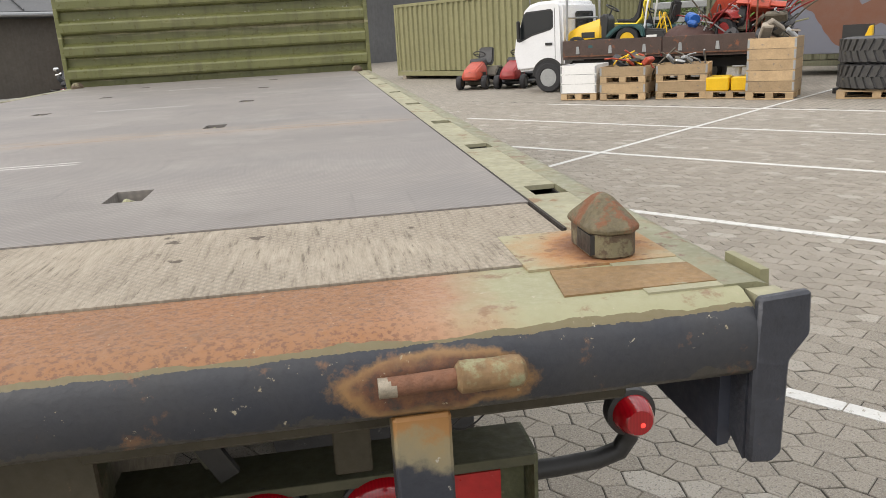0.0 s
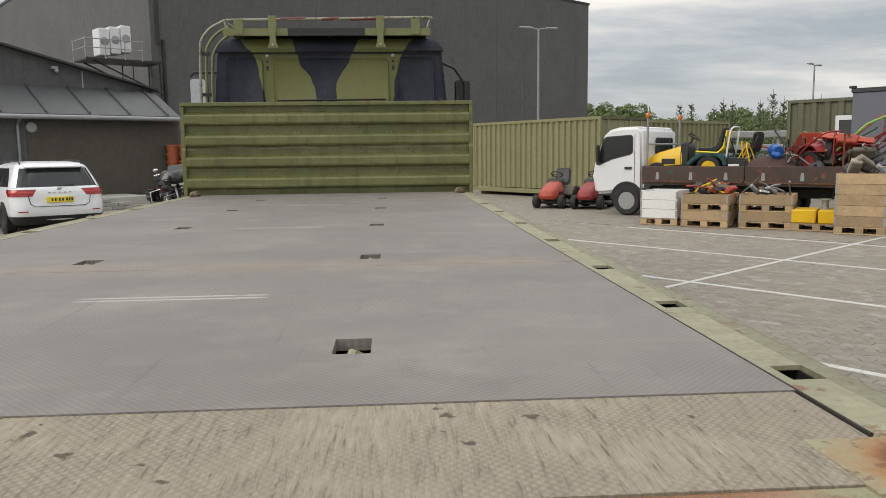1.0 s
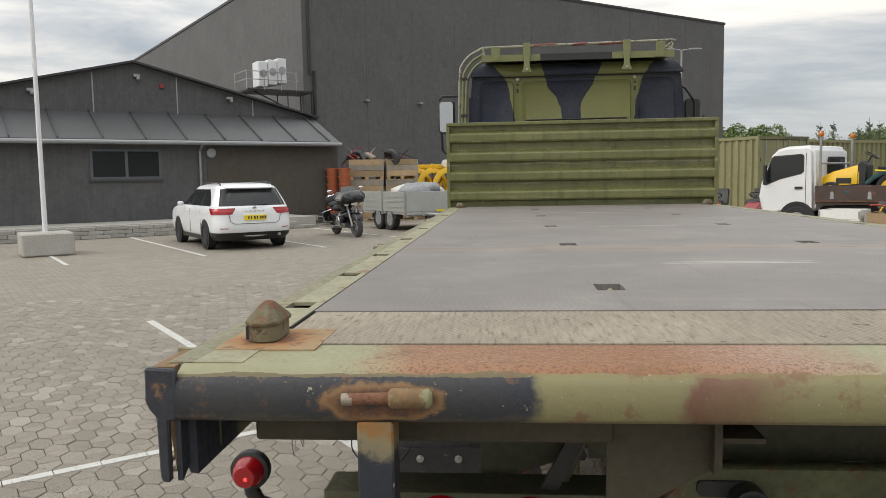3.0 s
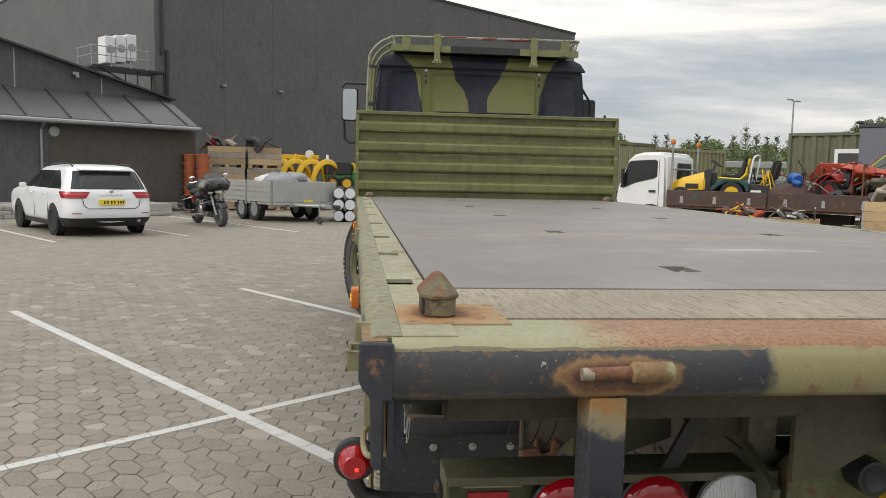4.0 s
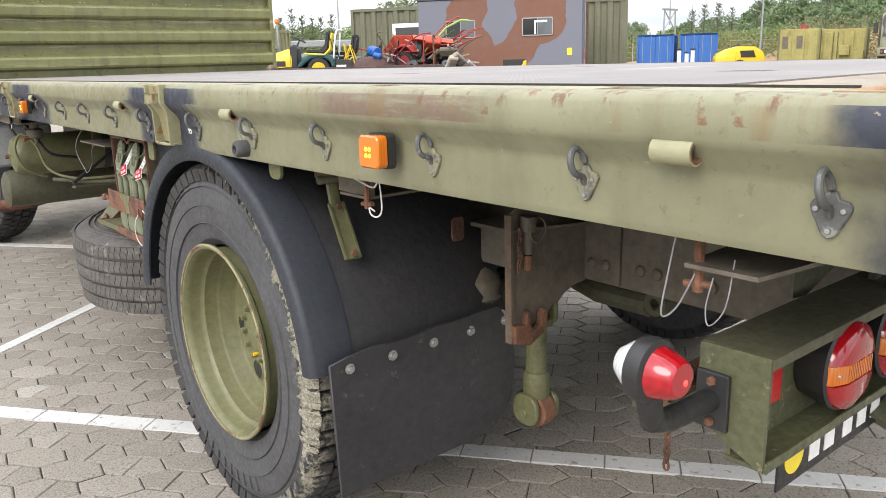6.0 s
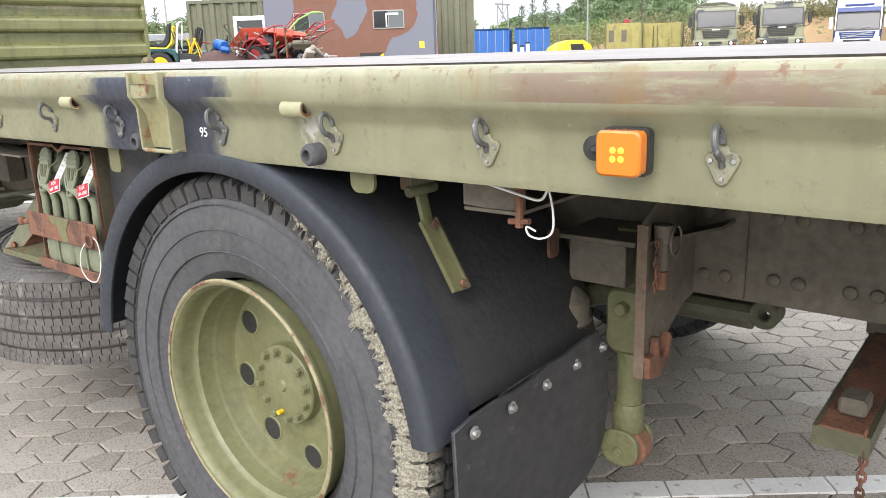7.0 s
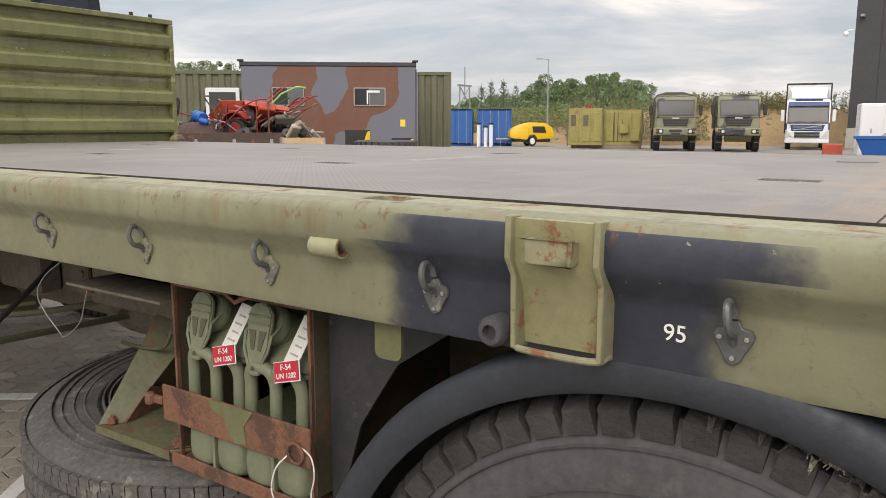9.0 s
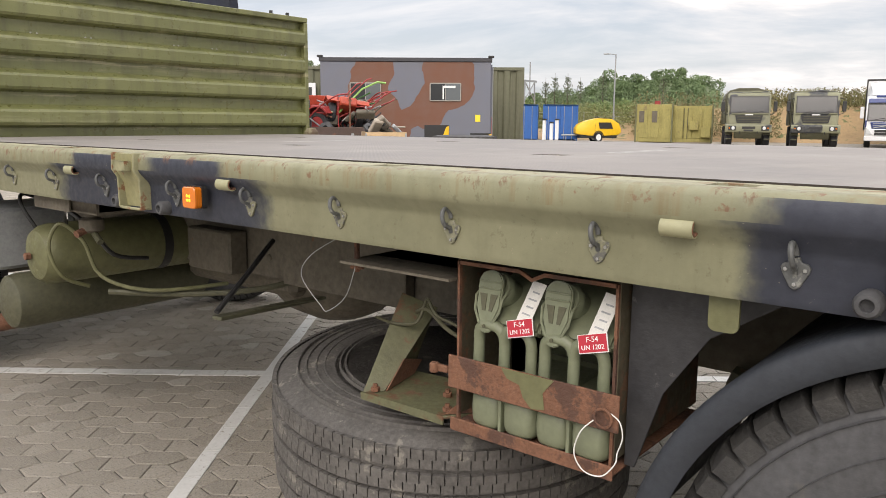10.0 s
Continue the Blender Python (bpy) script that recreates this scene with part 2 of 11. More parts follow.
OLIVE, PALE, NAVY, RUST = (0.125, 0.125, 0.058), (0.30, 0.29, 0.175), (0.03, 0.033, 0.042), (0.165, 0.076, 0.043)
olive = mat("olive_paint", OLIVE, 0.55, var=0.3, scale=3, wear=(0.2, 0.19, 0.1), wlow=0.68)
olive_dark = mat("dark_olive_paint", (0.075, 0.073, 0.042), 0.6, var=0.35, scale=4, wear=(0.12, 0.07, 0.04), wlow=0.64)
frame_brown = mat("dusty_frame_paint", (0.118, 0.102, 0.076), 0.75, var=0.4, scale=4, wear=(0.15, 0.08, 0.045), wlow=0.66)
pale = mat("faded_olive_paint", PALE, 0.6, var=0.18, scale=3, wear=(0.2, 0.12, 0.07), wlow=0.7)
rust = mat("rusty_steel", RUST, 0.85, var=0.4, scale=14, bump=0.4, bscale=120, wear=(0.085, 0.042, 0.028), wlow=0.52)
rust_patch = mat("rusty_painted_steel", (0.2, 0.125, 0.06), 0.8, var=0.4, scale=10, bump=0.3, wear=(0.24, 0.23, 0.13), wscale=9, wlow=0.5)
pocket_paint = mat("pocket_olive_paint", (0.25, 0.235, 0.12), 0.6, var=0.2, scale=6, wear=(0.22, 0.1, 0.045), wscale=16, wlow=0.6)
navy = mat("black_blue_paint", NAVY, 0.5, var=0.35, scale=8, bump=0.25, wear=(0.17, 0.095, 0.055), wscale=16, wlow=0.6)
rubber = mat("tyre_rubber", (0.062, 0.062, 0.064), 0.78, var=0.35, scale=6, bump=0.2, wear=(0.085, 0.082, 0.076), wscale=7, wlow=0.62)
tread_mat = mat("dusty_tread_rubber", (0.06, 0.058, 0.055), 0.85, var=0.4, scale=10, bump=0.35, wear=(0.2, 0.18, 0.13), wscale=9, wlow=0.64)
rubber_black = mat("black_rubber_sheet", (0.03, 0.03, 0.032), 0.5, var=0.4, scale=5, bump=0.3, bscale=25, wear=(0.085, 0.083, 0.08), wscale=26, wlow=0.62)
plastic_blue = mat("black_fender_plastic", (0.024, 0.028, 0.035), 0.6, var=0.25, scale=3, wear=(0.06, 0.06, 0.06), wscale=18, wlow=0.7)
black = mat("black_plastic", (0.022, 0.022, 0.022), 0.45, var=0.2)
steel = mat("zinc_steel", (0.45, 0.45, 0.44), 0.4, 0.9, var=0.2, scale=20)
grey_metal = mat("grey_galvanised", (0.33, 0.34, 0.34), 0.5, 0.5, var=0.2, scale=10)
white_paint = mat("white_paint", (0.72, 0.73, 0.74), 0.3, var=0.05, scale=2, bump=0.02)
car_white = mat("white_car_paint", (0.78, 0.8, 0.82), 0.18, var=0.03, bump=0.0)
glass_dark = glass("dark_glass")
screen_glass = mat("windscreen_glass", (0.02, 0.023, 0.025), 0.07, var=0.05, bump=0.0)
glass_grey = glass("grey_glass", (0.8, 0.9, 0.95), 0.55)
mirror_mat = mat("mirror", (0.4, 0.42, 0.44), 0.06, 1.0, var=0.02, bump=0.0)
red_lens = lens_mat("red_lens", (0.36, 0.004, 0.01))
red_lit = lens_mat("lit_red_bulb", (1.0, 0.05, 0.04), 1.5)
amber = lens_mat("amber_lens", (0.62, 0.16, 0.008))
amber_lit = lens_mat("lit_amber_led", (1.0, 0.55, 0.02), 2.0)
clear_lens = lens_mat("clear_ribbed_lens", (0.62, 0.64, 0.64), rough=0.1)
red_plate = mat("red_reflector", (0.45, 0.02, 0.02), 0.4, wear=(0.5, 0.3, 0.27), wscale=26, wlow=0.66)
white_mark = mat("white_marking", (0.75, 0.75, 0.73), 0.6, var=0.1, scale=20)
yellow = mat("yellow_paint", (0.72, 0.44, 0.012), 0.4, var=0.15, wear=(0.3, 0.16, 0.03), wlow=0.68)
yellow_flat = mat("yellow_label", (0.8, 0.62, 0.04), 0.5, var=0.08)
red_paint = mat("red_paint", (0.27, 0.028, 0.026), 0.45, var=0.35, wear=(0.2, 0.06, 0.04), wlow=0.64)
orange_paint = mat("orange_paint", (0.42, 0.065, 0.034), 0.45, var=0.3, wear=(0.16, 0.05, 0.03), wlow=0.58)
blue_paint = mat("blue_paint", (0.01, 0.09, 0.34), 0.45, var=0.2, wear=(0.2, 0.22, 0.26), wlow=0.72)
green_paint = mat("green_paint", (0.025, 0.15, 0.03), 0.45, var=0.2)
teal_paint = mat("dark_teal_paint", (0.02, 0.075, 0.075), 0.4, var=0.2)
wood = mat("pale_pine", (0.41, 0.29, 0.165), 0.75, var=0.25, scale=5, wear=(0.25, 0.2, 0.15), wlow=0.6, vary=0.5)
wood_grey = mat("weathered_pine", (0.3, 0.26, 0.21), 0.8, var=0.25, scale=5, vary=0.4)
terracotta = mat("terracotta_plastic", (0.42, 0.12, 0.05), 0.6, var=0.15)
concrete = mat("concrete", (0.36, 0.35, 0.32), 0.85, var=0.18, scale=3, bump=0.3, vary=0.25)
cloth_grey = mat("grey_sacking", (0.26, 0.27, 0.28), 0.85, var=0.3, scale=6, bump=0.5, bscale=25)
strap_white = mat("white_cord", (0.7, 0.69, 0.65), 0.7, var=0.1)

# ---- the yard: its own axes, turned 38.3 degrees; local x runs along the bays, local y across them ----
YARD = pose(0, 0, 0, 0, 0, 38.3)


def paving(name, per_piece):
    m, nt, bsdf, vec = start(name)
    if per_piece:
        rnd = nt.nodes.new("ShaderNodeObjectInfo").outputs["Random"]
    else:
        rnd = nt.nodes.new("ShaderNodeNewGeometry").outputs["Random Per Island"]
    c = ramp(nt, rnd, [(0.0, (0.21, 0.183, 0.145)), (0.5, (0.26, 0.228, 0.183)), (0.92, (0.295, 0.26, 0.212)), (1.0, (0.385, 0.355, 0.305))])
    stain = ramp(nt, noise_at(nt, vec, 0.5, 6), [(0.35, 0.0), (0.75, 0.45)])
    c = blend(nt, stain, c, (0.205, 0.184, 0.152))
    c = blend(nt, ramp(nt, noise_at(nt, vec, 160, 2), [(0.45, 0.0), (0.75, 0.5)]), c, (0.46, 0.44, 0.4))
    c = blend(nt, ramp(nt, noise_at(nt, vec, 95, 3), [(0.56, 0.0), (0.64, 0.7)]), c, (0.11, 0.1, 0.088))
    finish(nt, bsdf, vec, c, 0.85, 0, 0.6, 150)
    return m


def far_paving():
    m, nt, bsdf, vec = start("far_paving")
    b = nt.nodes.new("ShaderNodeTexBrick")
    for key, value in (("Scale", 1.0), ("Brick Width", 0.2), ("Row Height", 0.122), ("Mortar Size", 0.006), ("Mortar Smooth", 0.2), ("Bias", 0.0)):
        b.inputs[key].default_value = value
    b.inputs["Color1"].default_value, b.inputs["Color2"].default_value = (0.24, 0.212, 0.174, 1), (0.305, 0.272, 0.225, 1)
    b.inputs["Mortar"].default_value = (0.13, 0.122, 0.105, 1)
    nt.links.new(vec, b.inputs["Vector"])
    c = blend(nt, ramp(nt, noise_at(nt, vec, 0.25, 6), [(0.35, 0.0), (0.75, 0.4)]), b.outputs["Color"], (0.21, 0.19, 0.157))
    finish(nt, bsdf, vec, c, 0.85, 0, 0.2, 120)
    return m


paver_mat, pavers_mat, far_mat = paving("paver", True), paving("pavers", False), far_paving()
sand = mat("joint_sand", (0.04, 0.037, 0.03), 0.95, var=0.3, scale=30, bump=0.4)
line_paint = mat("road_paint", (0.55, 0.545, 0.52), 0.7, var=0.12, scale=9, wear=(0.3, 0.28, 0.24), wscale=30, wlow=0.58)
wall_dark = mat("charcoal_render", (0.098, 0.098, 0.1), 0.85, var=0.22, scale=0.5, bump=0.25, bscale=12, wear=(0.06, 0.06, 0.06), wscale=0.8, wlow=0.66, streak=0.35)
wall_hall = mat("hall_charcoal_render", (0.116, 0.116, 0.117), 0.85, var=0.2, scale=0.4, bump=0.25, bscale=10, wear=(0.09, 0.09, 0.09), wscale=0.7, wlow=0.64, streak=0.35)
wall_olive = mat("charcoal_brown_render", (0.08, 0.07, 0.058), 0.85, var=0.15, scale=0.6, bump=0.25, bscale=14, streak=0.2)
roof_mat = mat("grey_sheet_roof", (0.085, 0.087, 0.09), 0.5, var=0.15, scale=1.2, bump=0.05)
seam_mat = mat("roof_seam_grey", (0.06, 0.062, 0.065), 0.45, var=0.15, scale=3)
zinc = mat("zinc_gutter", (0.3, 0.31, 0.32), 0.4, 0.6, var=0.15)
grass_mat = mat("grass", (0.1, 0.115, 0.035), 0.9, var=0.45, scale=1.5, bump=0.5, bscale=8)
earth = mat("bare_earth", (0.3, 0.2, 0.1), 0.95, var=0.3, scale=1.0, bump=0.5, bscale=6, wear=(0.1, 0.11, 0.04), wscale=1.0, wlow=0.56)

PN0, PN1, PM0, PM1 = -6.0, 14.0, -5.0, 11.0
g = Shape()
xs, ys = (-500.0, PN0, PN1, 500.0), (-500.0, PM0, PM1, 500.0)
g.add([(x, y, -0.007) for y in ys for x in xs], [(j * 4 + i, j * 4 + i + 1, j * 4 + i + 5, j * 4 + i + 4) for j in range(3) for i in range(3)])
me = bpy.data.meshes.new("ground")
me.from_pydata(g.v, [], g.f)
me.materials.append(far_mat)
me.materials.append(sand)
me.polygons[4].material_index = 1
tagged(new("ground", me), "grey-beige concrete block paving of an open yard", "paving", kind="structure").matrix_basis = YARD
ground = bpy.data.objects["ground"]

# bay lines
k = 0
bays = [(0.71 + 2.6 * i, -0.5, 8.5) for i in range(-1, 6)] + [(o, 15.8, 23.0) for o in (0.85, 3.5, 6.3, 9.1)]
for n, a, b in bays:
    w = 0.041
    s = Shape()
    m = a
    while m < b:
        e = min(m + 0.24, b)
        s.box(n - w, n + w, m + 0.003, e - 0.003, -0.006, 0.003)
        m = e
    me = s.mesh("bay_line")
    ob = solo("bay_line", me, line_paint, "worn white painted parking bay line on paving", "road marking", YARD, "bay lines", "structure")
s = Shape()
n = -8.0
while n < 22:
    s.box(n + 0.003, n + 0.237, 4.026, 4.094, -0.006, 0.0025)
    n += 0.24
solo("bay_line", s, line_paint, "long worn white painted line crossing the parking bays", "road marking", YARD, "bay lines", "structure")

# raised walk before the low building, with a low block wall as its kerb
s = Shape()
s.box(-12, 9.5, 23.45, 25.9, -0.006, 0.36)
solo("pavement", s, concrete, "raised pale concrete walk before the dark building", "pavement", YARD, kind="structure")
kerb = thing("kerb_wall", "low retaining wall of grey concrete blocks", "wall", YARD, kind="structure")
block = Shape().box(-0.195, 0.195, 0, 0.22, 0, 0.105).mesh("block", 0.008)
for row in range(3):
    for i in range(54):
        x = -11.6 + 0.4 * i + (0.2 if row % 2 else 0)
        if x < 9.4 - 0.5 * row:
            o = part("block", block, concrete, kerb)
            o.location = (x, 23.22 + 0.012 * row, 0.113 * row)
s = Shape().box(9.6, 60, 23.3, 38, -0.006, 0.02)

# ---- low building with a lean-to and a gable ----
low = thing("low_building", "low charcoal rendered building with a grey lean-to roof and a gable", "building", YARD, kind="structure")
WM, GM = 25.7, 27.6
s = Shape()
s.box(-12.0, 11.5, WM, WM + 0.3, 0.3, 3.0)
s.box(11.2, 11.5, WM + 0.3, GM + 8, 0.3, 3.0)
part("wall", s, wall_dark, low)
s = Shape().box(6.6, 11.44, WM - 0.02, WM - 0.002, 0.36, 2.75)
part("wall_panel", s, wall_olive, low, "brown-grey rendered end of the wall")
s = Shape()
s.prism([(WM - 0.35, 2.86), (GM, 3.88), (GM, 3.98), (WM - 0.35, 2.96)], "x", -12.2, 11.4)
part("lean_to_roof", s, roof_mat, low, "grey folded sheet-metal lean-to roof")
for i in range(17):
    x = 11.0 - 1.28 * i
    part("roof_seam", Shape().prism([(WM - 0.33, 2.965), (GM, 3.985), (GM, 4.05), (WM - 0.33, 3.03)], "x", x - 0.022, x + 0.022), seam_mat, low)
part("gutter", Shape().tube([(-12.2, WM - 0.42, 2.86), (11.45, WM - 0.42, 2.86)], 0.075, 10), zinc, low, "zinc half-round gutter")
part("downpipe", Shape().tube([(6.35, WM - 0.42, 2.8), (6.35, WM - 0.1, 2.6), (6.35, WM - 0.1, 0.4)], 0.045, 10), zinc, low, "zinc downpipe")
part("vent_cover", Shape().lathe([(0.0, 0.03), (0.15, 0.03), (0.17, 0.0), (0.17, -0.02)], pose(6.75, WM - 0.03, 2.55, 90, 0, 0), 24), grey_metal, low, "round white vent cover")
s = Shape().prism([(-6.4, 3.0), (11.3, 3.0), (11.3, 4.02), (4.75, 5.66), (-6.4, 2.95)], "y", GM, GM + 0.3)
part("gable_wall", s, wall_dark, low)
for sgn, x1, z1 in ((1, 11.55, 3.97), (-1, -6.6, 2.9)):
    s = Shape().prism([(4.75, 5.66), (x1, z1), (x1, z1 + 0.07), (4.75, 5.73)], "y", GM - 0.25, GM + 10)
    part("gable_roof", s, mat("dark_roofing_felt", (0.05, 0.051, 0.053), 0.8) if sgn > 0 else bpy.data.materials["dark_roofing_felt"], low)
for x in (6.2, 8.95, 3.45, 0.7):
    part("wall_joint", Shape().box(x, x + 0.04, GM - 0.012, GM + 0.02, 3.95, 5.62 - abs(x - 4.75) * 0.252), grey_metal, low)
for x, z in ((4.85, 5.18), (8.05, 4.55), (1.6, 4.55)):
    part("wall_lamp", Shape().box(x - 0.1, x + 0.1, GM - 0.22, GM, z, z + 0.09).ball((x + 0.05, GM - 0.2, z - 0.06), 0.07, 0.07, 0.07), grey_metal, low, "small white floodlight")
part("alarm_bell", Shape().box(5.63, 5.76, GM - 0.1, GM, 4.86, 4.98), red_paint, low, "red alarm box")
win = part("window", Shape().box(2.95, 5.1, WM - 0.03, WM + 0.05, 1.7, 2.66), mat("window_frame_grey", (0.1, 0.11, 0.12), 0.5), low, "two-pane window in a grey frame")
for x0, x1 in ((3.03, 3.98), (4.07, 5.02)):
    part("pane", Shape().box(x0, x1, WM - 0.04, WM - 0.032, 1.78, 2.58), screen_glass, win)
part("window_sill", Shape().box(2.9, 5.15, WM - 0.08, WM, 1.64, 1.7), seam_mat, win)

# ---- great hall ----
HM, HN, HZ = 38.0, 15.6, 13.1
hall = thing("hall", "tall charcoal rendered industrial hall with a flat eaves line", "building", YARD, kind="structure")
s = Shape().box(HN, 51.0, HM, HM + 45, 0.0, HZ)
part("wall", s, wall_hall, hall)
part("eaves_trim", Shape().box(HN - 0.06, 51.06, HM - 0.06, HM + 45, HZ + 0.002, HZ + 0.16), black, hall)
part("downpipe", Shape().tube([(HN + 0.35, HM - 0.09, HZ - 0.1), (HN + 0.35, HM - 0.09, 7.2)], 0.07, 8), black, hall)
part("downpipe", Shape().tube([(HN + 0.6, HM - 0.09, 7.4), (HN + 0.6, HM - 0.09, 3.5)], 0.09, 8), black, hall)
for i in range(11):
    part("wall_joint", Shape().box(19.4 + 3.0 * i, 19.43 + 3.0 * i, HM - 0.006, HM + 0.02, 0.0, HZ - 0.02), mat("joint_seal", (0.09, 0.09, 0.093), 0.8) if i == 0 else bpy.data.materials["joint_seal"], hall)
for n in (19.3, 22.8):
    part("wall_lamp", Shape().box(n - 0.12, n + 0.12, HM - 0.3, HM, 5.9, 6.0), grey_metal, hall)
ac = thing("air_conditioner", "white cooling units on a railed platform fixed to the hall", "air conditioner", YARD)
ax0, ax1 = 12.0, 15.5
part("platform", Shape().box(ax0, ax1, 36.6, 38.4, 6.05, 6.15), black, ac)
for i in range(3):
    u = part("unit", Shape().box(12.75 + 0.5 * i, 13.22 + 0.5 * i, 36.9, 37.8, 6.3 + 0.1 * i, 7.55 + 0.1 * i), white_paint, ac, bevel=0.03)
    part("fan_grille", Shape().lathe([(0.19, 0.0), (0.19, 0.02), (0.0, 0.03)], pose(12.985 + 0.5 * i, 36.9, 6.95 + 0.1 * i, 90, 0, 0), 18), grey_metal, u)
s = Shape()
for z in (6.6, 7.0):
    s.tube([(ax0, 38.4, z), (ax0, 36.6, z), (ax1 - 0.8, 36.6, z)], 0.025, 6)
for x, y in ((ax0, 38.3), (ax0, 36.6), (12.9, 36.6), (13.8, 36.6), (14.6, 36.6)):
    s.rod((x, y, 6.1), (x, y, 7.05), 0.025, 6)
part("railing", s, grey_metal, ac)
s = Shape()
for y in (36.8, 38.2):
    s.rod((ax0 + 0.4, y, 6.05), (15.6, y, 4.6), 0.04, 6)
    s.rod((15.5, y, 6.1), (15.5, y, 4.4), 0.04, 6)
    s.rod((14.2, y, 6.05), (14.2, y, 5.2), 0.03, 6)
part("bracket", s, black, ac)

# hall beyond the trucks
far_hall = thing("far_hall", "dark grey warehouse wall on a pale concrete plinth", "building", kind="structure")
part("wall", Shape().box(54, 80, -40, 9.1, 1.3, 12), mat("warehouse_cladding", (0.05, 0.05, 0.053), 0.7, var=0.2, scale=0.6, streak=0.3), far_hall)
for i in range(8):
    part("wall_joint", Shape().box(53.985, 54.002, 7.6 - 2.4 * i, 7.63 - 2.4 * i, 1.31, 11.95), black, far_hall)
part("camera_arm", Shape().rod((53.6, 9.12, 7.4), (53.6, 9.5, 7.4), 0.05, 8).ball((53.6, 9.55, 7.2), 0.16, 0.16, 0.18), white_paint, far_hall)
part("plinth", Shape().box(53.95, 80, -40, 9.15, 0, 1.3), concrete, far_hall)
part("wall_lamp", Shape().box(53.5, 54, 8.6, 8.8, 8.2, 8.35), grey_metal, far_hall)

# flagpole in a concrete block, street lamps
pole = thing("flagpole", "white flagpole standing in a square concrete block", "flagpole", (-10.95, 15.2, 0))
part("pole", Shape().rod((0, 0, 0.4), (0, 0, 9), 0.055, 12, 0.035), white_paint, pole)
part("base_block", Shape().box(-0.52, 0.52, -0.52, 0.52, 0, 0.5, pose(0, 0, 0, 0, 0, 38)), concrete, pole, bevel=0.03)


def street_lamp(x, y, h, arms, turn):
    t = thing("street_lamp", "slim grey street lamp with flat heads" if arms > 1 else "slim grey street lamp with one curved arm", "street lamp", pose(x, y, 0, 0, 0, turn), "street lamps")
    part("post", Shape().rod((0, 0, 0), (0, 0, h), 0.075, 10, 0.045), grey_metal, t)
    for i in range(arms):
        d = 1 if i == 0 else -1
        a = part("arm", Shape().tube([(0, 0, h - 0.1), (0.08 * d, 0, h), (0.5 * d, 0, h + 0.04)], 0.03, 8), grey_metal, t)
        part("lamp_head", Shape().box(min(0.4 * d, 0.95 * d), max(0.4 * d, 0.95 * d), -0.12, 0.12, h, h + 0.08), grey_metal, a, bevel=0.02)


street_lamp(7.6, 36.2, 7.35, 2, 10)
street_lamp(53.3, 30.4, 6.6, 1, 120)
street_lamp(26.8, 46.2, 6.7, 2, 40)

# ---- the flatbed truck: rear face at y = 0, deck top at z = 1.26, wheels on z = 0 ----
D = 1.26


